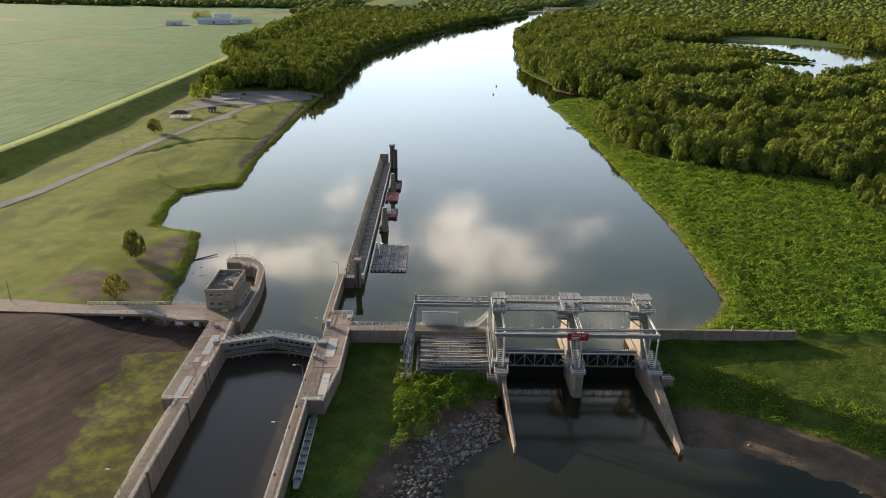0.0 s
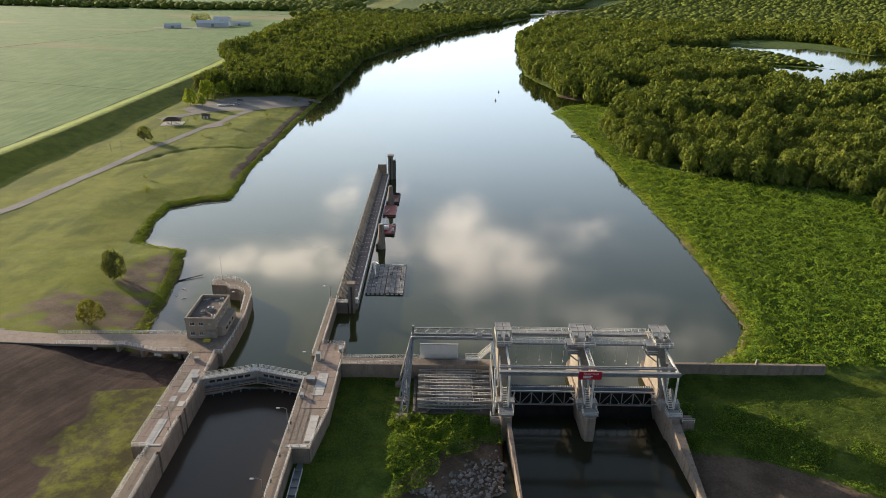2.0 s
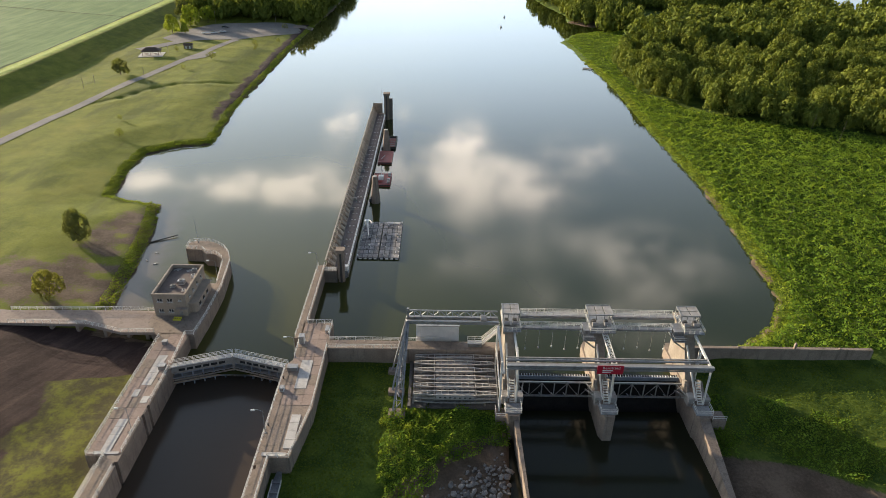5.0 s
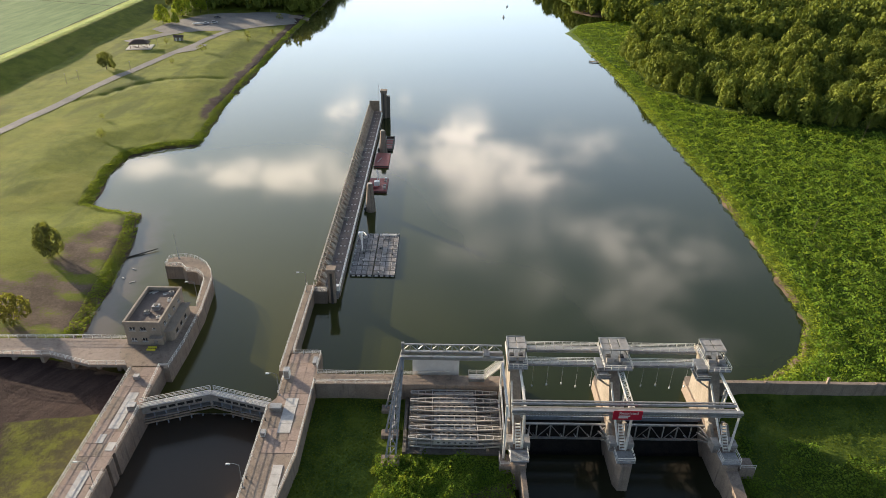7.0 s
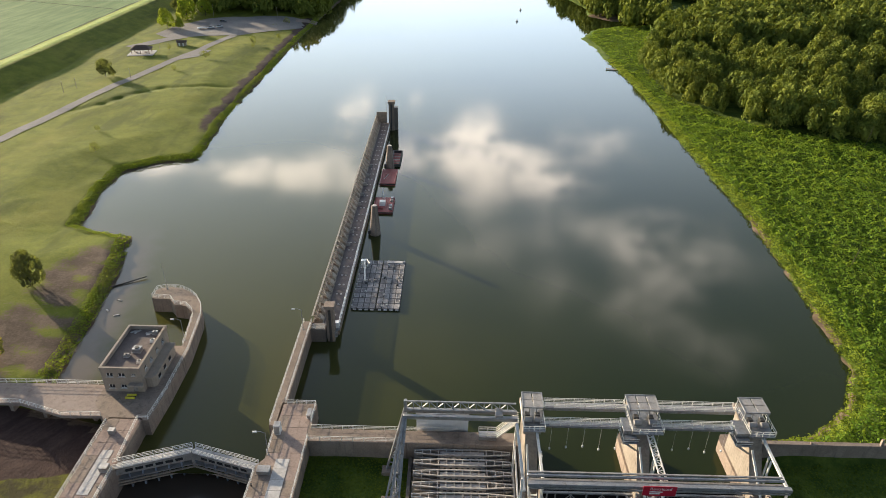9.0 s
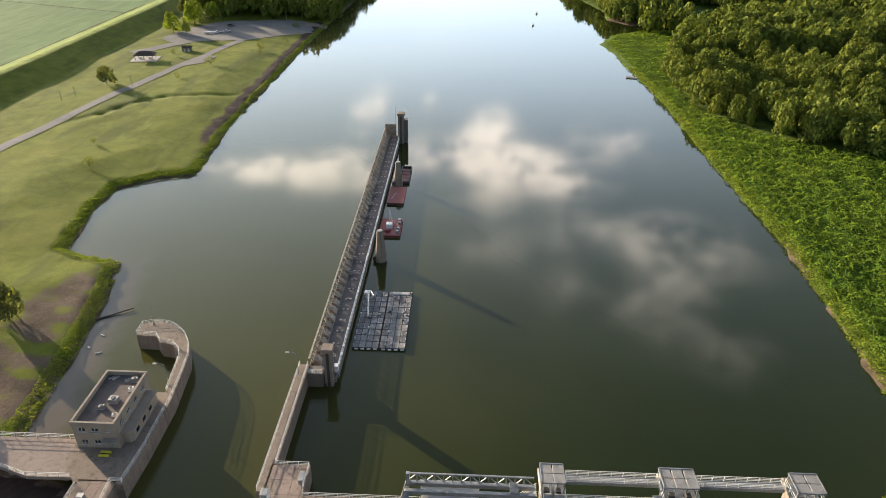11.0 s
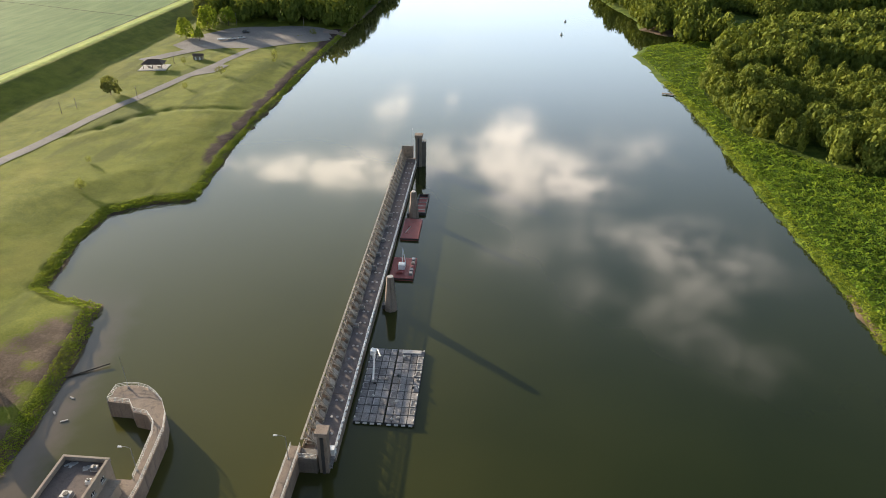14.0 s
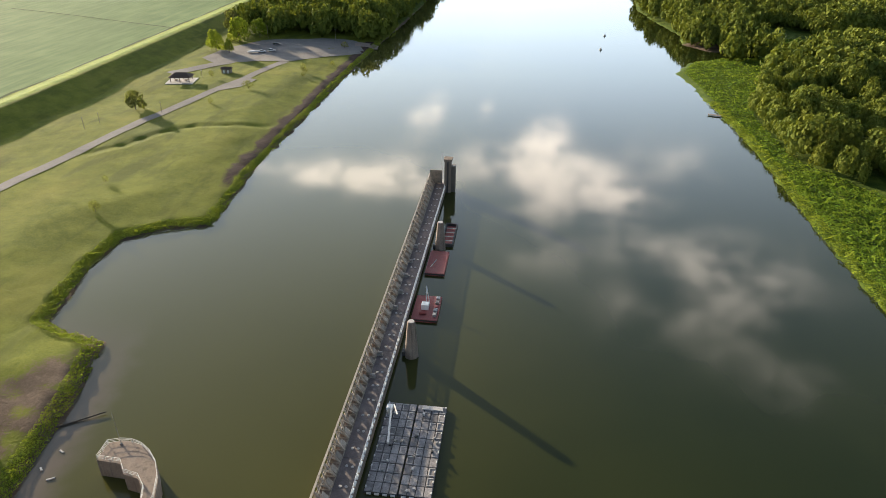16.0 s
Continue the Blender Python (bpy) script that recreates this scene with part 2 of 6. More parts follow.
BARK = surface("bark", (0.07, 0.055, 0.04), (0.12, 0.10, 0.08), 0.95, fine=6, broad=1)
ROCK = surface("riprap_rock", (0.16, 0.14, 0.125), (0.29, 0.265, 0.24), 0.92, fine=5, broad=1.2, vary=0.3)
SHED = surface("shed_metal", (0.62, 0.63, 0.64), (0.72, 0.73, 0.74), 0.5, 0.1, fine=1, broad=0.2)
BROWNROOF = surface("brown_shingle", (0.09, 0.065, 0.05), (0.14, 0.10, 0.08), 0.85, fine=4, broad=0.6)
CARWHITE = surface("car_white", (0.7, 0.7, 0.7), (0.78, 0.78, 0.78), 0.25)
CARDARK = surface("car_grey", (0.09, 0.095, 0.105), (0.12, 0.125, 0.14), 0.25)
WOODDARK = surface("wet_log", (0.06, 0.05, 0.04), (0.1, 0.085, 0.07), 0.8, fine=6, broad=1)
GLASS, _nt, _b = material("window_glass")
_b.inputs["Base Color"].default_value = (0.02, 0.025, 0.03, 1)
_b.inputs["Roughness"].default_value = 0.08
LEAF_FOREST = leaves("forest_leaves", (0.05, 0.082, 0.02), (0.235, 0.26, 0.045), 0.2)
LEAF_BRUSH = leaves("brush_leaves", (0.07, 0.15, 0.018), (0.205, 0.325, 0.042), 0.55, (0.24, 0.32, 0.04))
LEAF_EDGE = leaves("bank_grass", (0.16, 0.23, 0.022), (0.34, 0.40, 0.05), 0.5, (0.36, 0.34, 0.06))
LEAF_GRASS = leaves("grass_blades", (0.045, 0.08, 0.010), (0.13, 0.17, 0.022), 0.4, (0.19, 0.18, 0.03))
LEAF_GOLD = leaves("golden_leaves", (0.15, 0.12, 0.035), (0.27, 0.235, 0.07), 0.5, (0.26, 0.19, 0.06))
LEAF_TREE = leaves("tree_leaves", (0.10, 0.11, 0.045), (0.20, 0.20, 0.085), 0.5, (0.20, 0.175, 0.075))
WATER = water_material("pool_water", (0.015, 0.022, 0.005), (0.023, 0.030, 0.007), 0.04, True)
TAIL = water_material("tail_water", (0.016, 0.018, 0.009), (0.028, 0.027, 0.012), 0.07)
LOCKWATER = water_material("lock_water", (0.060, 0.046, 0.034), (0.08, 0.062, 0.045), 0.10)

# ---- mesh helpers ----


class Solid:
    """Collects vertices and faces of one mesh."""

    def __init__(self):
        self.v, self.f = [], []

    def add(self, verts, faces):
        n = len(self.v)
        self.v += [tuple(p) for p in verts]
        self.f += [tuple(n + i for i in face) for face in faces]
        return self

    def box(self, x0, x1, y0, y1, z0, z1):
        return self.add([(x0, y0, z0), (x1, y0, z0), (x1, y1, z0), (x0, y1, z0), (x0, y0, z1), (x1, y0, z1), (x1, y1, z1), (x0, y1, z1)],
                        [(0, 3, 2, 1), (4, 5, 6, 7), (0, 1, 5, 4), (1, 2, 6, 5), (2, 3, 7, 6), (3, 0, 4, 7)])

    def cap(self, x0, x1, y0, y1, z0, z1, e=0.06):
        """A box whose upper edges are worn off."""
        self.box(x0, x1, y0, y1, z0, z1 - e)
        return self.add([(x0, y0, z1 - e), (x1, y0, z1 - e), (x1, y1, z1 - e), (x0, y1, z1 - e), (x0 + e, y0 + e, z1), (x1 - e, y0 + e, z1), (x1 - e, y1 - e, z1), (x0 + e, y1 - e, z1)],
                        [(4, 5, 6, 7), (0, 1, 5, 4), (1, 2, 6, 5), (2, 3, 7, 6), (3, 0, 4, 7)])

    def prism(self, poly, z0, z1):
        """An upright prism on a counter-clockwise outline; z1 may be one height or a height for each corner."""
        n = len(poly)
        tops = z1 if isinstance(z1, (list, tuple)) else [z1] * n
        verts = [(x, y, z0) for x, y in poly] + [(x, y, t) for (x, y), t in zip(poly, tops)]
        return self.add(verts, [tuple(range(n))[::-1], tuple(range(n, 2 * n))] + [(i, (i + 1) % n, n + (i + 1) % n, n + i) for i in range(n)])

    def side(self, poly, x0, x1):
        """A prism across x on an outline in y and z."""
        n = len(poly)
        verts = [(x0, y, z) for y, z in poly] + [(x1, y, z) for y, z in poly]
        return self.add(verts, [tuple(range(n)), tuple(range(n, 2 * n))[::-1]] + [(i, n + i, n + (i + 1) % n, (i + 1) % n) for i in range(n)])

    def beam(self, p, q, w, h=None):
        p, q, h = Vector(p), Vector(q), h or w
        d = (q - p).normalized()
        s = d.cross(Vector((0, 0, 1)))
        s = s.normalized() if s.length > 1e-4 else Vector((1, 0, 0))
        t = s.cross(d)
        c = [s * a * w / 2 + t * b * h / 2 for a, b in ((-1, -1), (1, -1), (1, 1), (-1, 1))]
        return self.add([p + o for o in c] + [q + o for o in c], [(3, 2, 1, 0), (4, 5, 6, 7), (0, 1, 5, 4), (1, 2, 6, 5), (2, 3, 7, 6), (3, 0, 4, 7)])

    def rod(self, p, q, r, n=8, r2=None):
        p, q = Vector(p), Vector(q)
        d = (q - p).normalized()
        s = d.cross(Vector((0, 0, 1)))
        s = s.normalized() if s.length > 1e-4 else Vector((1, 0, 0))
        t, r2 = s.cross(d), r if r2 is None else r2
        ring = [s * math.cos(a * math.tau / n) + t * math.sin(a * math.tau / n) for a in range(n)]
        return self.add([p + o * r for o in ring] + [q + o * r2 for o in ring],
                        [tuple(range(n))[::-1], tuple(range(n, 2 * n))] + [(i, (i + 1) % n, n + (i + 1) % n, n + i) for i in range(n)])

    def mesh(self, name, mat):
        me = bpy.data.meshes.new(name)
        me.from_pydata(self.v, [], self.f)
        me.materials.append(mat)
        bm = bmesh.new()
        bm.from_mesh(me)
        bmesh.ops.recalc_face_normals(bm, faces=bm.faces)
        bm.to_mesh(me)
        bm.free()
        return me


# The lock and dam stand a little askew to the world's axes: u across, v upstream, from the dam's line.
SKEW = pose(0, 180, 0, 0, 0, 1.8)


def site(u, v, z=0.0, rz=0.0):
    return SKEW @ pose(u, v, z, 0, 0, rz)


def thing(name, label, category, at, group="", kind=""):
    ob = new(name)
    ob.matrix_world = at
    return tagged(ob, label, category, group, kind)


def part(name, solid, mat, parent, label=""):
    """solid: a Solid, or a mesh that alike pieces share."""
    ob = new(name, solid if isinstance(solid, bpy.types.Mesh) else solid.mesh(name, mat))
    ob.parent = parent
    return tagged(ob, label)


def single(name, solid, mat, label, category, at=None, kind="", group=""):
    ob = new(name, solid.mesh(name, mat))
    if at is not None:
        ob.matrix_world = at
    return tagged(ob, label, category, group, kind)


def structure(name, solid, mat, at=None, label=""):
    ob = new(name, solid.mesh(name, mat))
    if at is not None:
        ob.matrix_world = at
    return tagged(ob, label, kind="structure")


def fast_mesh(name, verts, faces, mat):
    """verts: n x 3, faces: m x k of one size, as arrays."""
    me = bpy.data.meshes.new(name)
    k = faces.shape[1]
    me.vertices.add(len(verts))
    me.vertices.foreach_set("co", np.ascontiguousarray(verts, dtype=np.float32).ravel())
    me.loops.add(faces.size)
    me.loops.foreach_set("vertex_index", np.ascontiguousarray(faces, dtype=np.int32).ravel())
    me.polygons.add(len(faces))
    me.polygons.foreach_set("loop_start", np.arange(0, faces.size, k, dtype=np.int32))
    me.materials.append(mat)
    me.update(calc_edges=True)
    return me


# ---- ground ----
RIVER = [(-92, 186), (-95, 199), (-98, 222), (-103, 248), (-108.5, 266), (-118, 268), (-128.3, 271.5), (-135, 300), (-135.3, 318), (-124, 328), (-111, 333), (-117, 384), (-118.6, 448),
         (-121, 530), (-122, 615), (-121, 700), (-122, 800), (-126, 922), (-69, 1204), (23, 1542), (93, 1693), (190, 1960), (330, 2400), (600, 3200), (760, 3150), (450, 2400), (270, 1960),
         (185, 1690), (150, 1500), (98, 1220), (80, 870), (77, 815), (84, 771), (92, 736), (99, 704), (96, 670), (112, 651), (145, 649), (143, 637), (111, 627), (92, 613), (79.5, 583), (84, 557), (86, 527), (89, 505), (92.5, 470), (95, 440), (95.5, 400), (97, 361), (100.5, 300), (100, 262), (97.5, 215), (90, 201), (82, 193), (66, 187),
         (58, 178), (-38, 178), (-70, 178), (-80, 184)]
BASIN = [(13.5, 182), (13.5, 140), (2, 129), (-1.4, 119), (-6, 108), (-8, 60), (160, 60), (130, 100), (98, 122.4), (84, 131.6), (72.5, 137), (58, 139), (58, 182)]
SHORE = [p for p in BASIN if p[1] < 150]
LAGOON = [(332, 1213), (329, 1068), (349, 998), (381, 977), (404, 955), (367, 837), (359, 776), (381, 758), (412, 784), (478, 835), (561, 910), (720, 1010), (800, 1180), (677, 1115), (610, 1230), (508, 1217), (470, 1240), (335, 1240)]
ISLET = [(345, 1140), (375, 1042), (413, 981), (459, 954), (500, 935), (494, 996), (506, 1055), (498, 1120), (462, 1170), (400, 1175)]


def inside_distance(poly, x, y):
    """Distance to the outline, negative inside."""
    best, inside = np.full(x.shape, 1e9), np.zeros(x.shape, bool)
    for (ax, ay), (bx, by) in zip(poly, poly[1:] + poly[:1]):
        ex, ey = bx - ax, by - ay
        s = np.clip(((x - ax) * ex + (y - ay) * ey) / (ex * ex + ey * ey), 0, 1)
        best = np.minimum(best, np.hypot(x - ax - s * ex, y - ay - s * ey))
        if ay != by:
            inside ^= ((ay > y) != (by > y)) & (x < ex * (y - ay) / ey + ax)
    return np.where(inside, -best, best)


def step(a, b, x):
    s = np.clip((x - a) / (b - a), 0, 1)
    return s * s * (3 - 2 * s)


def lumps(x, y, size, seed=0):
    """Cheap smooth waves in many directions, about -1 to 1."""
    rng, out = np.random.RandomState(seed), 0
    for _ in range(7):
        a, ph, k = rng.rand() * 6.28, rng.rand() * 6.28, (0.6 + rng.rand()) * 6.28 / size
        out = out + np.sin(k * (x * np.cos(a) + y * np.sin(a)) + ph)
    return out / 3.2


LEVEE = [(100, -260), (300, -251), (430, -250), (513, -252.5), (642, -257), (800, -264), (1300, -310), (1900, -330), (4600, -400)]
DITCH = [(-186, 378), (-178, 388.5), (-174.5, 398), (-169.5, 408.5), (-161.5, 418.5), (-147, 423.5), (-130, 429)]


def height(x, y):
    x, y = np.asarray(x, float), np.asarray(y, float)
    u = x + 0.0314 * (y - 180)
    v = (y - 180) - 0.0314 * x
    dr = inside_distance(RIVER, x, y)
    dr = dr + 0.9 * lumps(x, y, 9, 3) * step(14, 5, np.abs(dr))
    left = step(20, -20, x - 0.12 * (y - 700) * (y > 700))
    meadow = 0.25 + 1.5 * step(0, 5, dr) + 2.2 * step(3, 30, dr) + 0.32 * lumps(x, y, 60, 1) + 0.13 * lumps(x, y, 24, 12)
    brush = 0.25 + 0.9 * step(0, 5, dr) + 0.9 * step(6, 60, dr) + 0.15 * lumps(x, y, 40, 2)
    up = np.where(dr < 0, np.maximum(-3.0, dr * 0.45 + 0.1), left * meadow + (1 - left) * brush)
    crest = np.interp(y, [p[0] for p in LEVEE], [p[1] for p in LEVEE])
    off = x - crest
    lev = 6.6 * np.where(off > 0, np.clip((19.5 - off) / 18, 0, 1), np.clip((off + 25) / 22, 0, 1))
    up = np.where(off < 29, np.maximum(up, 3.6 + np.minimum(lev, 6.6)), up)
    up = np.where(off < -26, 3.2 + 0.2 * lumps(x, y, 150, 5), up)
    for (ax, ay), (bx, by) in zip(DITCH, DITCH[1:]):
        s = np.clip(((x - ax) * (bx - ax) + (y - ay) * (by - ay)) / ((bx - ax) ** 2 + (by - ay) ** 2), 0, 1)
        up = up - 0.5 * np.exp(-(np.hypot(x - ax - s * (bx - ax), y - ay - s * (by - ay)) / 2.3) ** 2)
    dl = np.maximum(inside_distance(LAGOON, x, y), -inside_distance(ISLET, x, y))
    up = np.where((x > 250) & (y > 600), np.where(dl < 0, np.maximum(-2, dl * 0.3), np.minimum(up, 0.3 + 0.05 * dl)), up)
    # Below the dam.
    db = inside_distance(SHORE, x, y) + 0.7 * lumps(x, y, 11, 4)
    right = np.interp(db, [-8, 0, 4, 14, 17, 30, 60], [-8, -4.0, -3.6, -2.9, -2.2, -0.4, 1.0]) + 0.12 * lumps(x, y, 14, 6)
    middle = np.interp(db, [-8, 0, 10, 20, 24], [-8, -4.05, -2.6, -0.7, 0.0]) + 0.08 * lumps(x, y, 15, 7)
    field = np.where(u < -73, 0.8 + 0.25 * lumps(x, y, 30, 8) + 0.9 * step(-110, -150, x), 0.9)
    down = np.where(x > 40, right, np.where(u > -38, middle, field))
    bank = np.where(u < -74, step(-34, 5, v) * step(-80, -112, u) + step(4, 10, v) * (1 - step(-80, -112, u)), step(0.6, 1.6, v))
    z = down * (1 - bank) + up * bank
    z = z + 85 * step(2700, 4300, np.hypot(x, y))
    lock = (u > -67.6) & (u < -38.2) & (v < 200)
    z = np.where(lock & (v < 12) & (v > -152), -8.0, z)
    z = np.where((u > 13.9) & (u < 57.6) & (v < 3) & (v > -47), -8.0, z)
    return z


def grow(start, stop, step0, ratio):
    out, s = [], step0
    while (start < stop) if stop > 0 else (start > stop):
        start += s if stop > 0 else -s
        out.append(start)
        s *= ratio
    return out


xs = np.array(sorted(grow(-285.0, -3800, 4, 1.09) + list(np.arange(-285, -268, 2.5)) + list(np.arange(-268, -230, 1.0)) + list(np.arange(-230, -190, 2.5)) + list(np.arange(-190, -126, 1.4)) + list(np.arange(-126, -82, 2.4)) + list(np.arange(-82, -24, 1.1)) + list(np.arange(-24, 215, 2.2)) + grow(215.0, 3800, 3, 1.07)))
ys = np.array([-2600, -1600, -900, -500, -260, -120, -60, -25, 0] + list(np.arange(20, 90, 5)) + list(np.arange(90, 350, 1.8)) + list(np.arange(350, 372, 3.0)) + list(np.arange(372, 436, 1.4)) + list(np.arange(436, 640, 3.0)) + grow(640.0, 4900, 4, 1.03))
gx, gy = np.meshgrid(xs, ys)
gz = height(gx, gy)
ni, nj = len(xs), len(ys)
idx = np.arange(ni * nj).reshape(nj, ni)
quads = np.stack([idx[:-1, :-1], idx[:-1, 1:], idx[1:, 1:], idx[1:, :-1]], -1).reshape(-1, 4)

ground_mat, nt, bsdf = material("ground_cover")
geo = nt.nodes.new("ShaderNodeNewGeometry").outputs["Position"]
cov = nt.nodes.new("ShaderNodeAttribute")
cov.attribute_name = "cover"
cs = nt.nodes.new("ShaderNodeSeparateColor")
nt.links.new(cov.outputs["Color"], cs.inputs[0])
cov2 = nt.nodes.new("ShaderNodeAttribute")
cov2.attribute_name = "cover_b"
cs2 = nt.nodes.new("ShaderNodeSeparateColor")
nt.links.new(cov2.outputs["Color"], cs2.inputs[0])
fine, mid, broad = noise_node(nt, geo, 1.6, 5.0, 0.7), noise_node(nt, geo, 0.16, 4.0, 0.6), noise_node(nt, geo, 0.03, 3.0, 0.6)
tuft = math_node(nt, "ADD", math_node(nt, "MULTIPLY", fine, 0.4), math_node(nt, "MULTIPLY", mid, 0.6))
grass = mix_color(nt, ramp(nt, tuft, 0.32, 0.68), (0.115, 0.138, 0.013), (0.2, 0.215, 0.024))
grass = mix_color(nt, ramp(nt, broad, 0.45, 0.72, 0.0, 0.32), grass, (0.27, 0.24, 0.045))
swath = noise_node(nt, scaled(nt, geo, (0.09, 0.028, 0.1)), 1.0, 4.0, 0.6)
grass = mix_color(nt, ramp(nt, swath, 0.46, 0.66, 0.0, 0.75), grass, (0.085, 0.105, 0.012))
lush = mix_color(nt, ramp(nt, tuft, 0.38, 0.64), (0.045, 0.078, 0.010), (0.12, 0.16, 0.022))
rows_v = scaled(nt, geo, (0.55, 0.06, 0.1))
crop = mix_color(nt, ramp(nt, math_node(nt, "ADD", math_node(nt, "MULTIPLY", noise_node(nt, rows_v, 0.5, 4.0), 0.6), math_node(nt, "MULTIPLY", broad, 0.4)), 0.36, 0.66), (0.10, 0.172, 0.055), (0.155, 0.235, 0.078))
ripe = ramp(nt, noise_node(nt, scaled(nt, geo, (0.3, 1.0, 1.0)), 0.004, 2.0), 0.56, 0.64, 0.0, 0.7)
crop = mix_color(nt, ripe, crop, (0.26, 0.21, 0.10))
turn = nt.nodes.new("ShaderNodeVectorRotate")
turn.inputs["Angle"].default_value = radians(28)
nt.links.new(geo, turn.inputs["Vector"])
ruts = noise_node(nt, scaled(nt, turn.outputs[0], (1.0, 0.06, 1.0)), 0.55, 4.0, 0.65)
soil = mix_color(nt, ramp(nt, math_node(nt, "ADD", math_node(nt, "MULTIPLY", tuft, 0.6), math_node(nt, "MULTIPLY", ruts, 0.45)), 0.42, 0.72), (0.042, 0.025, 0.021), (0.092, 0.058, 0.047))
mud = mix_color(nt, ramp(nt, tuft, 0.35, 0.66), (0.088, 0.062, 0.043), (0.178, 0.128, 0.090))


def edge(mask):
    return ramp(nt, math_node(nt, "ADD", mask, math_node(nt, "MULTIPLY", math_node(nt, "SUBTRACT", tuft, 0.5), 1.3)), 0.35, 0.62)


col = mix_color(nt, edge(cs2.outputs[0]), grass, lush)
col = mix_color(nt, math_node(nt, "MULTIPLY", cs2.outputs[2], 0.8), col, mix_color(nt, ramp(nt, tuft, 0.4, 0.64), (0.12, 0.19, 0.015), (0.24, 0.30, 0.03)))
# Patchy weeds, with the shade lying below the lock put into the colour.
weedy_shade = mix_color(nt, ramp(nt, math_node(nt, "ADD", math_node(nt, "MULTIPLY", tuft, 0.6), math_node(nt, "MULTIPLY", noise_node(nt, geo, 0.35, 4.0), 0.4)), 0.42, 0.62), (0.065, 0.055, 0.022), (0.155, 0.16, 0.02))
col = mix_color(nt, edge(cs2.outputs[1]), col, weedy_shade)
col = mix_color(nt, edge(cs.outputs[1]), col, crop)
col = mix_color(nt, edge(cs.outputs[0]), col, soil)
col = mix_color(nt, edge(cs.outputs[2]), col, mud)
nt.links.new(col, bsdf.inputs["Base Color"])
bsdf.inputs["Roughness"].default_value = 0.95
bsdf.inputs["Specular IOR Level"].default_value = 0.15
bump(nt, bsdf, math_node(nt, "ADD", fine, math_node(nt, "MULTIPLY", mid, 1.6)), 0.7, 0.3)

ground = tagged(new("ground", fast_mesh("ground", np.stack([gx, gy, gz], -1).reshape(-1, 3), quads, ground_mat)), "grassy river banks, farm fields, bare soil and mud", kind="structure")
gu, gv = gx + 0.0314 * (gy - 180), (gy - 180) - 0.0314 * gx
d_river, d_basin = inside_distance(RIVER, gx, gy), inside_distance(SHORE, gx, gy)
crest_x = np.interp(gy, [p[0] for p in LEVEE], [p[1] for p in LEVEE])
strip = np.interp(gv, [-80, -45, -20, -11, -6.5], [14, 16, 18, 19, -6])
bare = (gu < -73) * step(-70.5, -81, gu + strip + 3.2 * lumps(gx, gy, 26, 72) + 1.6 * lumps(gx, gy, 9, 73)) * step(11, 8, gv)
bare = np.maximum(bare, (gx < -60) * (gy > 345) * (gy < 620) * step(2, 5, d_river) * step(14, 4, d_river + 0.8 * lumps(gx, gy, 22, 71)) * step(345, 375, gy) * 0.85)
crop_m = step(-25, -28, gx - crest_x) * (gy > 150)
mud_m = np.where(gx > 57, step(17, 13, d_basin) * (gv < -2), step(20, 13, d_basin) * (gv < -14) * (gu > -20))
mud_m = np.maximum(mud_m, (d_river < 1.2) * (gv > 1) * ((gx < 0) | (gy < 300)) * 0.8)
mud_m = np.maximum(mud_m, (gx > 60) * np.exp(-(((gx - 115) / 24) ** 2 + ((gy - 664) / 13) ** 2)) * 1.3)
# Trampled earth round the lone trees.
worn = np.maximum(0.95 * np.exp(-(((gx + 116) / 27) ** 2 + ((gy - 208) / 18) ** 2)), 0.9 * np.exp(-(((gx + 111 - 0.1 * (gy - 235)) / 12) ** 2 + ((gy - 241) / 27) ** 2)))
mud_m = np.maximum(mud_m, worn * (gx < -90) * (0.85 + 0.3 * lumps(gx, gy, 11, 74)))
lush_m = np.maximum(((gx > 58) * 1.0) * np.where(gv < 0, step(60, 42, d_basin) * 0.5 + 0.5, 1.0), (gu > -38) * (gu < 14) * (gv < 0) * 1.0)
lush_m = np.maximum(lush_m, (gy > 690) * (gx > -240) * 1.0)
one = np.ones_like(gx)
crest_m = step(2, -1, gx - crest_x) * step(-29, -25, gx - crest_x) * (gy > 150)
# Ground beside the lower lock that takes the weeds darkened as shade.
weed_shade_m = (gu < -70) * (gv < 4) * 1.0
for attr, chans in (("cover", (bare, crop_m, mud_m)), ("cover_b", (lush_m, weed_shade_m, crest_m))):
    layer = ground.data.color_attributes.new(attr, "FLOAT_COLOR", "POINT")
    layer.data.foreach_set("color", np.stack([np.clip(c, 0, 1) * one for c in chans] + [one], -1).astype(np.float32).ravel())
for p in ground.data.polygons:
    p.use_smooth = True


def ground_z(x, y):
    return float(height(np.array([x]), np.array([y]))[0])


def sheet(name, rects, z, mat, label):
    s = Solid()
    for u0, u1, v0, v1 in rects:
        s.add([(u0, v0, z), (u1, v0, z), (u1, v1, z), (u0, v1, z)], [(0, 1, 2, 3)])
    return tagged(new(name, s.mesh(name, mat)), label, kind="structure")


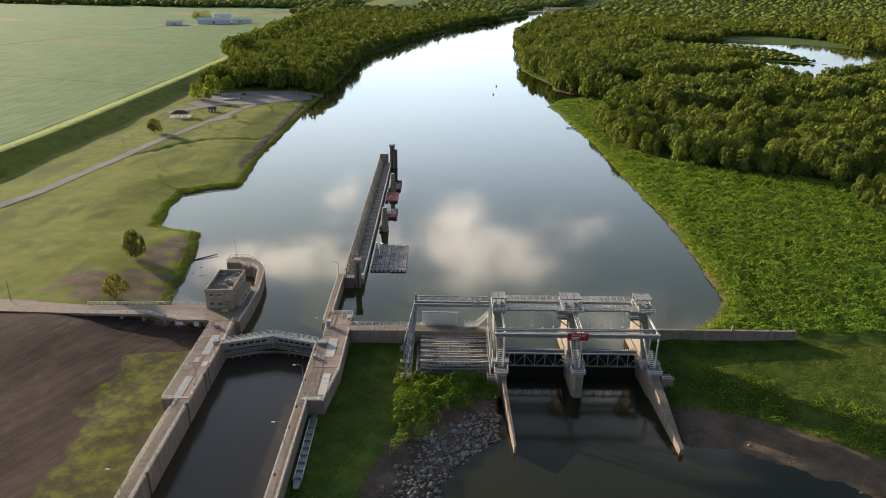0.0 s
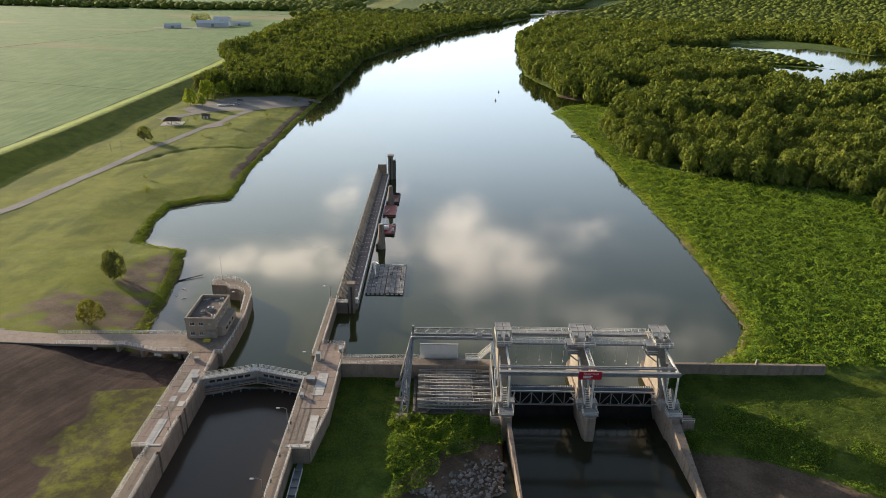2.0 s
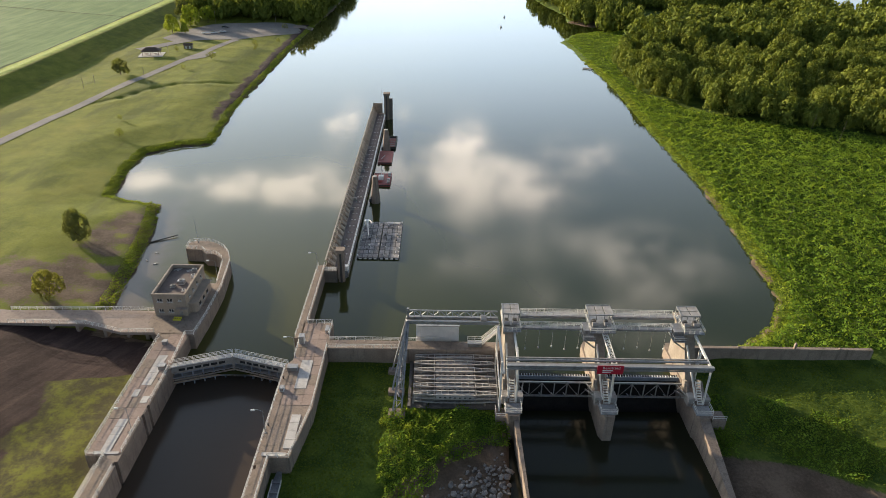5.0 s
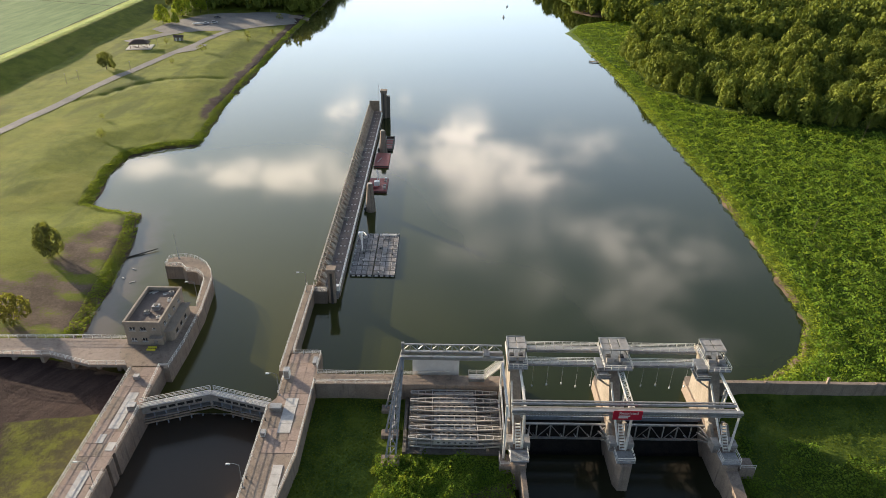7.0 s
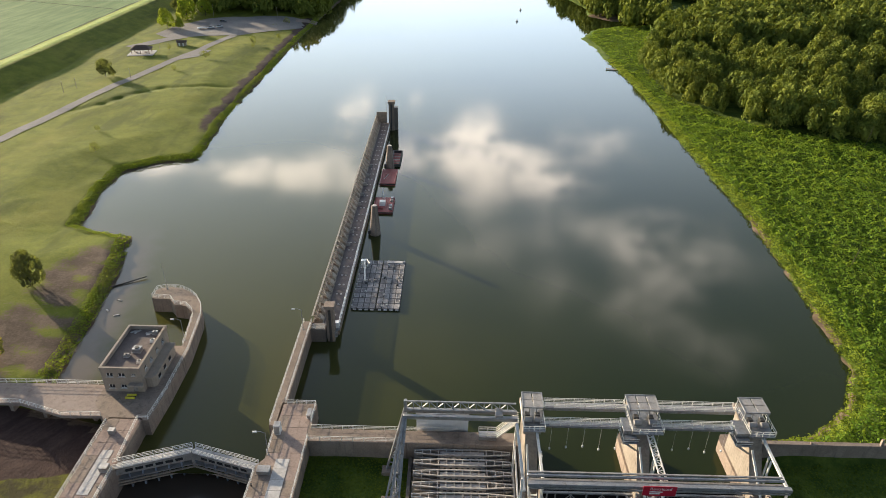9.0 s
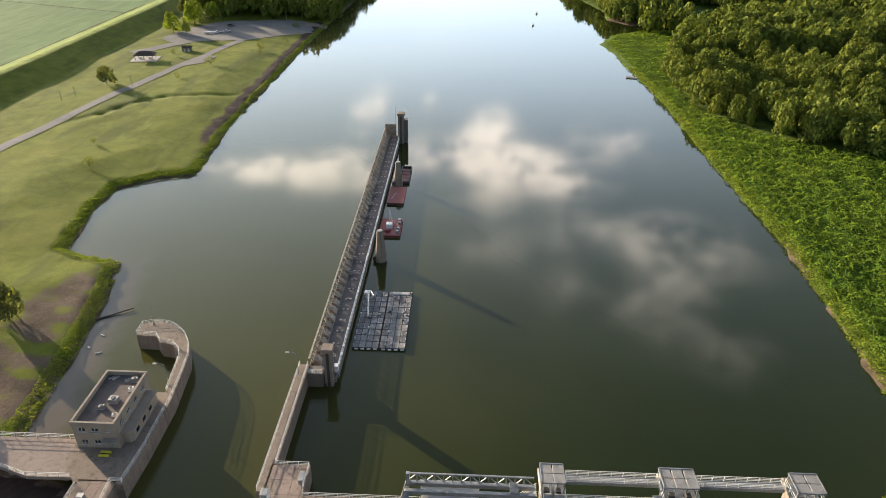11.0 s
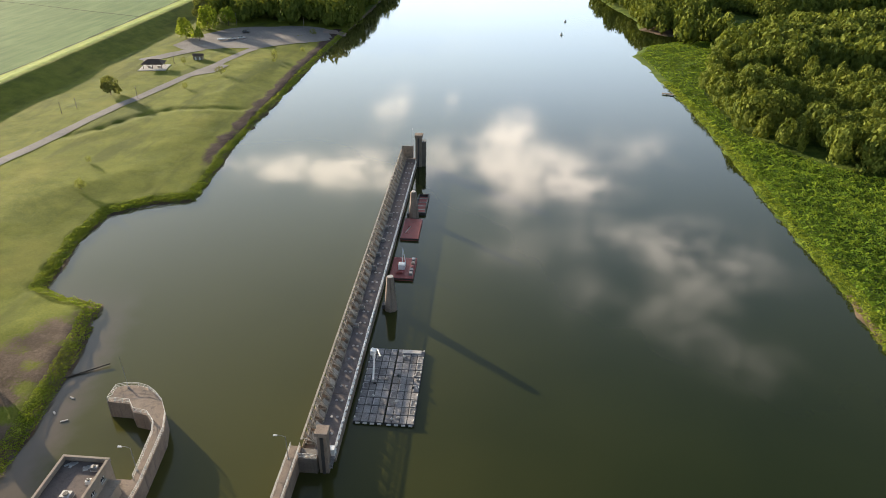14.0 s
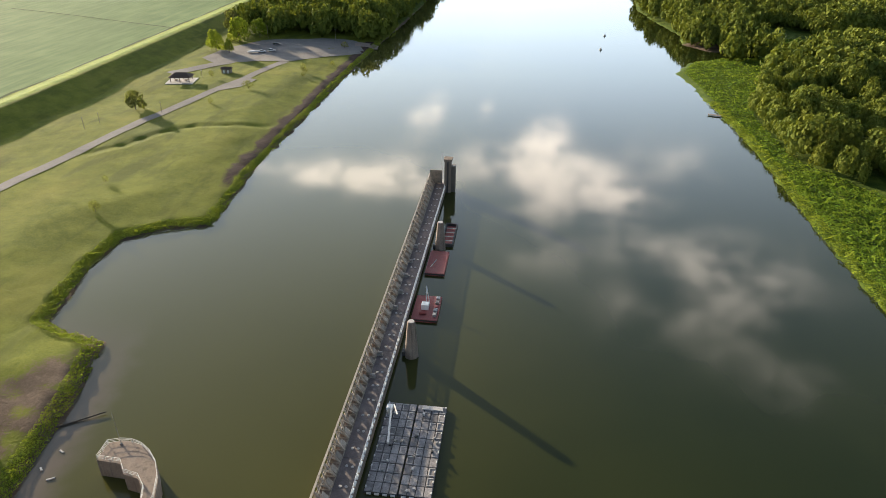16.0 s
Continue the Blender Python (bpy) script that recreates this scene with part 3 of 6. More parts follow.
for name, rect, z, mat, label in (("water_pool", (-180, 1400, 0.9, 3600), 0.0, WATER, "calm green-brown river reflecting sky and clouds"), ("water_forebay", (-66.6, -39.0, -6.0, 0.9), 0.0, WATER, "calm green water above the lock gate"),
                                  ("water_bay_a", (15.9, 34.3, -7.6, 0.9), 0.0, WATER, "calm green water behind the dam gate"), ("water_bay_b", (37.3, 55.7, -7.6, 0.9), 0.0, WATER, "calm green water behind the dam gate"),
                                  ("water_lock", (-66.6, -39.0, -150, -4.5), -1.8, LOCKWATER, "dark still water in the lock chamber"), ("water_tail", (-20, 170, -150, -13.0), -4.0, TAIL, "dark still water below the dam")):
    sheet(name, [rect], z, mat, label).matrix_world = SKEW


def ribbon(name, points, widths, mat, lift, label, thick=0.12):
    """A road draped over the ground along its middle line."""
    pts, ws = [], []
    for (a, b), (wa, wb) in zip(zip(points, points[1:]), zip(widths, widths[1:])):
        n = max(1, int((Vector(b) - Vector(a)).length / 3))
        for i in range(n):
            pts.append(Vector(a).lerp(Vector(b), i / n))
            ws.append(wa + (wb - wa) * i / n)
    pts.append(Vector(points[-1]))
    ws.append(widths[-1])
    s, verts, faces = Solid(), [], []
    cols = 5
    for i, p in enumerate(pts):
        d = (pts[min(i + 1, len(pts) - 1)] - pts[max(i - 1, 0)]).normalized()
        side_v = Vector((d.y, -d.x))
        for k in range(cols):
            q = p + side_v * ws[i] * (k / (cols - 1) - 0.5)
            verts.append((q.x, q.y, ground_z(q.x, q.y) + lift))
    for i in range(len(pts) - 1):
        for k in range(cols - 1):
            a = i * cols + k
            faces.append((a, a + 1, a + cols + 1, a + cols))
    s.add(verts, faces)
    return structure(name, s, mat, None, label)


ribbon("road", [(-215, 250), (-201, 300), (-195.5, 347), (-190, 388), (-186, 426), (-178.5, 470), (-171.5, 500), (-164, 545)], [5.5] * 8, ASPHALT, 0.16, "narrow worn asphalt road through the meadow")
ribbon("parking_lot", [(-211, 535), (-195, 556), (-180, 570), (-150, 590), (-130, 600)], [14, 48, 62, 52, 30], ASPHALT, 0.2, "grey asphalt parking lot by the river")
ribbon("pavement", [(-216, 500), (-205, 522), (-196, 536)], [9, 8, 10], ASPHALT, 0.18, "asphalt spur beside the picnic shelter")
ribbon("boat_ramp", [(-136, 606), (-124, 609), (-115, 611)], [12, 10, 9], DECK, 0.24, "pale concrete boat ramp")
ribbon("pavement", [(-178, 474), (-172, 486), (-166, 500)], [5, 12, 5], ASPHALT, 0.22, "worn asphalt pull-off beside the road")

# ---- lock ----
TOP = 4.3


def railing(points, name="railing", at=None, mat=None, high=1.15, gap=2.2, label="pale painted steel pipe railing on the concrete wall"):
    """points: u, v, z along the foot of the railing."""
    mat = mat or RAIL
    base = thing(name, label, "railing", SKEW if at is None else at)
    base.matrix_world = base.matrix_world @ Matrix.Translation(points[0])
    o = Vector(points[0])
    post = Solid().box(-0.055, 0.055, -0.055, 0.055, 0, high).mesh("post", mat)
    for a, b in zip(points, points[1:]):
        a, b = Vector(a) - o, Vector(b) - o
        n = max(1, round((b - a).length / gap))
        for i in range(n + (b == Vector(points[-1]) - o)):
            p = part("post", post, mat, base)
            p.location = a.lerp(b, i / n)
    for h in (high, high * 0.66, high * 0.33):
        r = Solid()
        for a, b in zip(points, points[1:]):
            r.beam(Vector(a) - o + Vector((0, 0, h)), Vector(b) - o + Vector((0, 0, h)), 0.08 if h == high else 0.058)
        part("rail", r, mat, base)
    return base


def wall_with_slots(face_u, other_u, v0, v1, z0, z1, slots, deep=0.7, wide=1.0):
    """A lock wall whose face at face_u has upright ladder slots at some v."""
    s, sgn, out = Solid(), 1 if other_u > face_u else -1, [(face_u, v0)]
    for v in sorted(slots):
        out += [(face_u, v - wide / 2), (face_u + sgn * deep, v - wide / 2), (face_u + sgn * deep, v + wide / 2), (face_u, v + wide / 2)]
    out += [(face_u, v1), (other_u, v1), (other_u, v0)]
    return s.prism(out if sgn < 0 else out[::-1], z0, z1)


def ladder(u, v, z0, z1):
    base = thing("ladder", "dark steel ladder in a lock wall slot", "ladder", site(u, v, z0), "lock ladders")
    for s in (-0.25, 0.25):
        part("stile", Solid().box(-0.04, 0.04, s - 0.03, s + 0.03, 0, z1 - z0), DARKSTEEL, base)
    rung = Solid().box(-0.02, 0.02, -0.25, 0.25, -0.02, 0.02).mesh("rung", DARKSTEEL)
    for i in range(int((z1 - z0) / 0.6)):
        part("rung", rung, DARKSTEEL, base).location = (0, 0, 0.4 + i * 0.6)


land = wall_with_slots(-66.3, -73.5, -37, 4.6, -8.5, TOP, [-22.5, -25.5])
structure("wall_land_lock", land, CONCRETE, SKEW, "weathered concrete land wall of the lock")
structure("wall_land_lower", wall_with_slots(-66.3, -69.6, -150, -37, -8.5, TOP, [-39, -64, -90]), CONCRETE, SKEW, "narrow concrete lock wall")
structure("wall_island_lock", Solid().prism([(-39.3, -37), (-32.6, -37), (-30.4, -22), (-30.3, 10.2), (-37.9, 10.2), (-37.9, -5.5), (-39.3, -7.5)], -8.5, TOP), CONCRETE, SKEW, "weathered concrete island wall of the lock")
structure("wall_island_lower", wall_with_slots(-39.3, -36.6, -150, -37, -8.5, TOP, [-39.5, -64]), CONCRETE, SKEW, "narrow concrete lock wall")
structure("wall_guide_upper", Solid().prism([(-39.3, 3.5), (-37.9, 3.5), (-37.0, 10.2), (-37.0, 40.5), (-39.3, 40.5)], -3.5, TOP), CONCRETE, SKEW, "narrow concrete approach wall")
for u, v in ((-66.75, -22.5), (-66.75, -39), (-66.75, -64), (-38.85, -39.5)):
    ladder(u, v, -5, TOP)

# Deck slabs of the lock walls, each with its joint.
rng = random.Random(4)
deck_things = []
for name, cols, v0, v1, n, label in (("land_deck", (-73.2, -70.9, -68.7, -66.6), -36.7, 4.3, 12, "worn concrete slabs of the land wall"),
                                     ("island_deck", (-37.6, -35.4, -33.0, -30.9), -21.5, 9.9, 9, "worn concrete slabs of the island wall")):
    base = tagged(new(name), label, kind="structure")
    base.matrix_world = site(0, 0, TOP)
    for ua, ub in zip(cols, cols[1:]):
        for i in range(n):
            a, b = v0 + (v1 - v0) * i / n, v0 + (v1 - v0) * (i + 1) / n
            part("slab", Solid().cap(ua + 0.03, ub - 0.03, a + 0.03, b - 0.03, 0.002, 0.05 + 0.01 * rng.random(), 0.015), DECK if rng.random() < 0.72 else CONCRETE, base)
for u0, u1, v0, v1, label in ((-70.9, -68.9, -36, -26.5, "long pale concrete hatch cover"), (-72.2, -67.0, -37 + 0.4, -35.9, "pale concrete sill strip"), (-71.4, -70.0, -19.5, -17, "small pale hatch cover"),
                              (-68.7, -67.2, -21.5, -19.2, "small pale hatch cover"), (-70.6, -68.4, -15.5, -4.5, "pale concrete slab strip"), (-34.4, -32.4, -34.5, -24.5, "long pale concrete hatch cover"),
                              (-35.6, -32.9, -16, -5.6, "pale grey slab strip"), (-38.3, -33.4, -36.6, -35.6, "pale concrete sill strip")):
    n = max(1, round((v1 - v0) / 2.4))
    cover_set = thing("hatch_cover", label + " on the lock wall", "hatch", site(u0, v0, TOP + 0.062), "lock deck covers")
    for i in range(n):
        part("slab", Solid().cap(0, u1 - u0, (v1 - v0) * i / n + 0.02, (v1 - v0) * (i + 1) / n - 0.02, 0, 0.06, 0.015), PALE, cover_set)

railing([(-73.3, -36.9, TOP), (-73.3, 3.0, TOP)])
railing([(-73.3, -36.9, TOP), (-69.8, -36.9, TOP)])
railing([(-66.5, -36.0, TOP), (-66.5, -27.0, TOP)])
railing([(-66.5, -20.8, TOP), (-66.5, -9.5, TOP)])
railing([(-66.5, -7.0, TOP), (-67.2, 4.0, TOP)])
railing([(-69.5, -95, TOP), (-69.5, -37.2, TOP)])
railing([(-66.5, -95, TOP), (-66.5, -40.2, TOP)])
railing([(-39.1, -95, TOP), (-39.1, -9, TOP)])
railing([(-36.8, -95, TOP), (-36.8, -37.2, TOP)])
railing([(-37.0, -36.9, TOP), (-32.7, -36.9, TOP), (-30.6, -22, TOP), (-30.5, 0.2, TOP)])
railing([(-30.5, 4.2, TOP), (-30.5, 10.0, TOP), (-36.8, 10.0, TOP)])
railing([(-37.7, -4.5, TOP), (-37.7, 3.4, TOP)])
railing([(-39.1, 3.7, TOP), (-39.1, 40.3, TOP)])
railing([(-37.2, 10.4, TOP), (-37.2, 40.3, TOP)])


def light_pole(u, v, arm, high=6.0, z=TOP):
    base = thing("light_pole", "slim pale steel lamp post with a curved arm", "lamp post", site(u, v, z), "lamp posts on the walls")
    part("base_plate", Solid().cap(-0.22, 0.22, -0.22, 0.22, 0, 0.12), GALV, base)
    part("pole", Solid().rod((0, 0, 0.1), (0, 0, high), 0.09, 8, 0.06), GALV, base)
    part("arm", Solid().rod((0, 0, high - 0.1), (arm * 0.9, 0, high + 0.35), 0.045, 6).rod((arm * 0.9, 0, high + 0.35), (arm * 2.0, 0, high + 0.3), 0.045, 6), GALV, base)
    part("lamp_head", Solid().cap(arm * 2.0 - 0.4, arm * 2.0 + 0.4, -0.17, 0.17, high + 0.12, high + 0.36), WHITE, base, "white lamp head")


for u, v, arm in ((-66.9, -30, -1), (-38.9, -30, -1), (-38.9, -54, -1), (-37.4, -4.6, -1), (-38.7, 37.0, -1), (-69.2, -70, -1), (-66.9, 31.5, -1)):
    light_pole(u, v, arm)


def gate_leaf(u0, v0, u1, v1, group="miter gate leaves"):
    a, b = Vector((u0, v0, 0)), Vector((u1, v1, 0))
    L, ang = (b - a).length, math.degrees(math.atan2(v1 - v0, u1 - u0))
    base = thing("lock_gate_leaf", "grey steel mitre gate leaf closed across the lock", "lock gate", site(u0, v0, -7.0, ang), group)
    H = TOP + 7.0 - 0.15
    part("skin_plate", Solid().box(0, L, 0.45, 0.6, 0, H - 0.2), GATEPAINT, base)
    girder = Solid().box(0, L, -0.75, 0.45, 0, 0.22).mesh("girder", STEEL)
    for z in (1.0, 3.0, 4.7, 6.3, 7.8, 9.2, 10.6):
        part("girder", girder, STEEL, base).location = (0, 0, z)
    for i in range(7):
        part("diaphragm", Solid().box(i * (L - 0.3) / 6, i * (L - 0.3) / 6 + 0.3, -0.6, 0.45, 0, H - 0.3), GATEPAINT, base)
    part("end_post", Solid().box(L - 0.5, L + 0.05, -0.8, 0.6, 0, H), STEEL, base)
    part("apron_plate", Solid().box(0.2, L - 0.2, -0.78, -0.70, 9.45, H + 0.05), STEEL, base, "grey plate along the top of the gate")
    # No holes are cut: black slabs carry the shade inside the plate's openings.
    for i in range(6):
        a = L * (0.14 + 0.125 * i)
        part("opening_shade", Solid().box(a, a + L * 0.095, -0.80, -0.785, 9.75, 10.45), RUBBER, base, "black slab coloured as the shade inside a gate plate opening")
    part("walkway", Solid().cap(0, L, -1.0, 0.75, H, H + 0.12, 0.03), GALV, base, "grey steel grating walkway")
    for z in (7.3, 6.6):
        part("fender", Solid().box(0.3, L - 0.3, -1.05, -0.8, z, z + 0.32), TIMBER, base, "weathered timber fender")
    post = Solid().box(-0.04, 0.04, -0.04, 0.04, 0, 1.15).mesh("post", RAIL)
    for y in (-0.95, 0.7):
        for i in range(9):
            part("post", post, RAIL, base).location = (i * L / 8, y, H + 0.1)
        for z in (0.4, 0.75, 1.15):
            part("rail", Solid().beam((0, y, H + 0.1 + z), (L, y, H + 0.1 + z), 0.07), RAIL, base)
    return base


gate_leaf(-66.9, -8.4, -52.9, -3.6)
gate_leaf(-52.7, -3.6, -38.9, -7.6)

for u, v, w, d, h, label in ((-67.9, -9.5, 1.6, 1.4, 1.1, "grey gate machinery cabinet"), (-37.2, -9.0, 2.4, 1.6, 0.9, "grey gate machinery cabinet"), (-36.9, 1.6, 1.3, 1.5, 2.2, "white control cabinet"),
                             (-31.3, 6.8, 0.9, 2.2, 0.8, "white storage box"), (-38.2, -16.5, 1.0, 1.2, 0.9, "white winch cabinet"), (-70.8, 0.2, 1.2, 1.0, 0.9, "grey steel winch")):
    base = thing("cabinet", label + " on the lock wall", "cabinet", site(u, v, TOP + 0.06))
    part("body", Solid().cap(-w / 2, w / 2, -d / 2, d / 2, 0, h, 0.05), WHITE if "white" in label else GALV, base)
    part("lid", Solid().cap(-w / 2 - 0.05, w / 2 + 0.05, -d / 2 - 0.05, d / 2 + 0.05, h, h + 0.08, 0.03), GALV, base)
    part("door", Solid().box(-w / 2 + 0.12, w / 2 - 0.12, -d / 2 - 0.03, -d / 2, 0.1, h - 0.1), STEEL, base)
bollard = thing("bollard", "short dark mooring bollard on the lock wall", "bollard", site(-67.1, -31, TOP + 0.06), "mooring bollards")
part("shaft", Solid().rod((0, 0, 0), (0, 0, 0.5), 0.16), DARKSTEEL, bollard)
part("head", Solid().rod((0, 0, 0.5), (0, 0, 0.62), 0.24), DARKSTEEL, bollard)
for u, v in ((-67.1, -14), (-38.7, -28), (-38.7, -12.5), (-38.9, -48), (-66.9, -46), (-66.9, -58)):
    copy_thing(bollard, site(u, v, TOP + (0.06 if v > -37 else 0)))

# Stair bracket and ledge on the land side of the narrow wall.
ledge = thing("ledge_walkway", "pale railed ledge beside the narrow lock wall", "walkway", site(-70.6, -62, 0.6))
part("deck", Solid().cap(-0.9, 0.9, 0, 24, 1.2, 1.5), CONCRETE, ledge)
for i in range(6):
    part("support", Solid().box(-0.7, 0.7, 0.6 + i * 4.4, 1.0 + i * 4.4, -0.6, 1.2), CONCRETE, ledge)
for i in range(11):
    part("post", Solid().box(-0.85, -0.76, i * 2.35, i * 2.35 + 0.09, 1.5, 2.6), RAIL, ledge)
for z in (1.9, 2.25, 2.6):
    part("rail", Solid().beam((-0.8, 0, z), (-0.8, 24, z), 0.08), RAIL, ledge)
# Moored flat work boat at the foot of the island wall.
boat = thing("work_boat", "long narrow grey aluminium work boat aground by the wall", "boat", site(-34.6, -64, ground_z(-33, 118) + 0.05, 0.5))
part("hull", Solid().prism([(-0.6, 0), (0.6, 0), (0.95, 3), (0.95, 24), (0.5, 27), (-0.5, 27), (-0.95, 24), (-0.95, 3)], 0, 0.5), GALV, boat)
for s in (-0.9, 0.9):
    part("gunwale", Solid().box(s - 0.07, s + 0.07, 2.5, 24.5, 0.5, 0.95), RAIL, boat)
for i in range(9):
    part("thwart", Solid().box(-0.85, 0.85, 3 + i * 2.6, 3.5 + i * 2.6, 0.5, 0.8), GALV, boat)

# ---- lock house and curved wall ----
CURVE_OUT = [(-64.9, 4.0), (-64.5, 14), (-64.6, 27.7), (-66.2, 42), (-67.8, 46.6), (-70.2, 50.3), (-72.6, 52.6), (-75.1, 54.2), (-77.7, 54.9), (-80.1, 54.7), (-82.3, 53.8)]
CURVE_IN = [(-82.1, 49.2), (-77.0, 49.0), (-75.0, 46.6), (-71.7, 46.0), (-69.3, 43.6), (-68.4, 41), (-66.8, 29.4)]
structure("wall_curved_approach", Solid().prism(CURVE_OUT + CURVE_IN + [(-67.0, 29.2), (-78.6, 29.2), (-78.6, 9.0), (-74.5, 4.0)], -3.5, TOP), CONCRETE, SKEW, "curved concrete approach wall with the lock house")
railing([(u - 0.12 if i < 5 else u + 0.1, v - (0.3 if i > 4 else 0), TOP) for i, (u, v) in enumerate(CURVE_OUT[1:], 1)], gap=2.0)
railing([(u + (0 if i < 5 else 0.25), v + 0.3 if i < 5 else v, TOP) for i, (u, v) in enumerate(CURVE_IN)], gap=2.0)
railing([(-82.1, 53.4, TOP), (-82.0, 49.5, TOP)])
railing([(-65.1, 4.4, TOP), (-64.5, 13.8, TOP)])
railing([(-67.2, 4.3, TOP), (-65.1, 4.3, TOP)])
mast = thing("flag_mast", "tall thin steel mast on the curved wall", "mast", site(-79.6, 53.9, TOP))
part("foot", Solid().cap(-0.2, 0.2, -0.2, 0.2, 0, 0.3), GALV, mast)
part("pole", Solid().rod((0, 0, 0.3), (-0.3, 0.2, 8.5), 0.06, 6, 0.03), GALV, mast)
ramp_rail = thing("gangway", "steel access ladder on the inner side of the curved wall", "ladder", site(-69.8, 39.5, -0.5))
for s in (-0.4, 0.4):
    part("stile", Solid().beam((0, s, 0), (0.9, s + 2.5, 4.8), 0.12), RAIL, ramp_rail)
for i in range(9):
    part("rung", Solid().beam((0.09 * i + 0.05, -0.4 + 0.25 * i, 0.48 * i + 0.3), (0.09 * i + 0.05, 0.4 + 0.25 * i, 0.48 * i + 0.3), 0.06), RAIL, ramp_rail)


def wall_panel(parent, axis, at, lo, hi, z0, z1, holes, thick, mat, name="wall"):
    """A wall along one axis with rectangular holes (a, b, za, zb); glazed windows are set into them."""
    s = Solid()
    cuts = sorted({lo, hi, *[h[0] for h in holes], *[h[1] for h in holes]})
    zs = sorted({z0, z1, *[h[2] for h in holes], *[h[3] for h in holes]})
    na, nz = len(cuts), len(zs)
    for d in (at, at + thick):
        s.v += [(a, d, z) if axis == "x" else (d, a, z) for a in cuts for z in zs]

    def solid(i, j):
        if not (0 <= i < na - 1 and 0 <= j < nz - 1):
            return False
        a, z = (cuts[i] + cuts[i + 1]) / 2, (zs[j] + zs[j + 1]) / 2
        return not any(h[0] < a < h[1] and h[2] < z < h[3] for h in holes)

    def at_(i, j, k):
        return k * na * nz + i * nz + j
    for i in range(na - 1):
        for j in range(nz - 1):
            if not solid(i, j):
                continue
            for k in (0, 1):
                s.f.append((at_(i, j, k), at_(i + 1, j, k), at_(i + 1, j + 1, k), at_(i, j + 1, k)))
            for di, dj, p, q in ((-1, 0, (i, j), (i, j + 1)), (1, 0, (i + 1, j), (i + 1, j + 1)), (0, -1, (i, j), (i + 1, j)), (0, 1, (i, j + 1), (i + 1, j + 1))):
                if not solid(i + di, j + dj):
                    s.f.append((at_(*p, 0), at_(*q, 0), at_(*q, 1), at_(*p, 1)))
    return part(name, s, mat, parent)


def window(parent, axis, at, a, b, za, zb, thick, out):
    """out: which side of the wall is outside, -1 or 1."""
    mid = at + thick / 2

    def bx(p, q, r, s2, d0, d1):
        return Solid().box(p, q, d0, d1, r, s2) if axis == "x" else Solid().box(d0, d1, p, q, r, s2)
    w = part("window", bx(a, b, za, zb, mid - 0.02, mid + 0.02), GLASS, parent, "dark glazed window")
    f = Solid()
    for p, q, r, s2 in ((a, b, za, za + 0.09), (a, b, zb - 0.09, zb), (a, a + 0.09, za, zb), (b - 0.09, b, za, zb), ((a + b) / 2 - 0.04, (a + b) / 2 + 0.04, za, zb)):
        t = bx(p, q, r, s2, mid - 0.05, mid + 0.05)
        f.add(t.v, t.f)
    part("frame", f, WHITE, w)
    edge_at = at if out < 0 else at + thick
    part("sill", bx(a - 0.12, b + 0.12, za - 0.14, za - 0.01, min(edge_at, edge_at + out * 0.18), max(edge_at, edge_at + out * 0.18)), PALE, w)


HL, HR, HF, HB, H1, H2 = -77.3, -68.6, 8.0, 23.6, 3.0, 6.0
HS = (-0.5, 4.6)
house = thing("lock_house", "two-storey tan concrete lock control house with a flat roof", "building", site(*HS, TOP))
front_holes = [(-76.2, -74.9, 1.0, 2.0), (-73.6, -72.3, 1.0, 2.0), (-70.9, -69.9, 0.05, 2.15), (-76.2, -74.7, 4.2, 5.2), (-73.6, -72.1, 4.2, 5.2), (-70.6, -69.8, 4.6, 5.1)]
wall_panel(house, "x", HF, HL, HR, 0, H2, front_holes, 0.35, HOUSE)
wall_panel(house, "x", HB - 0.35, HL, HR, 0, H2, [(-75, -73.5, 1, 2), (-72, -70.5, 4.2, 5.2)], 0.35, HOUSE)
side_holes = [(10.2, 11.4, 4.2, 5.2), (13.2, 14.4, 4.2, 5.2), (16.5, 17.7, 4.2, 5.2), (19.8, 21.0, 4.2, 5.2)]
wall_panel(house, "y", HR - 0.35, HF + 0.35, HB - 0.35, 0, H2, side_holes, 0.35, HOUSE)
wall_panel(house, "y", HL, HF + 0.35, HB - 0.35, 0, H2, side_holes[:2], 0.35, HOUSE)
for i, h in enumerate(front_holes):
    if i != 2:
        window(house, "x", HF, *h, 0.35, -1)
for h in side_holes:
    window(house, "y", HR - 0.35, *h, 0.35, 1)
door = part("door", Solid().box(-70.88, -69.92, HF + 0.12, HF + 0.2, 0.05, 2.13), STEEL, house, "grey steel entrance door")
part("handle", Solid().box(-70.1, -70.02, HF + 0.04, HF + 0.12, 1.0, 1.12), DARKSTEEL, door)
part("floor_slab", Solid().box(HL + 0.35, HR - 0.35, HF + 0.35, HB - 0.35, H1 - 0.2, H1), HOUSE, house)
part("roof", Solid().box(HL + 0.35, HR - 0.35, HF + 0.35, HB - 0.35, H2 - 0.55, H2 - 0.3), ROOFING, house, "flat gravel roof behind a parapet")
for a in ((HL - 0.12, HR + 0.12, HF - 0.12, HF + 0.42), (HL - 0.12, HR + 0.12, HB - 0.42, HB + 0.12), (HL - 0.12, HL + 0.42, HF + 0.42, HB - 0.42), (HR - 0.42, HR + 0.12, HF + 0.42, HB - 0.42)):
    part("parapet", Solid().cap(*a, H2, H2 + 0.75, 0.05), HOUSE, house)
part("annex", Solid().prism([(-68.6, 9.6), (-67.2, 9.6), (-66.6, 10.4), (-66.6, 21.4), (-68.6, 21.4)], 0, 2.7), HOUSE, house, "one-storey bay along the house")
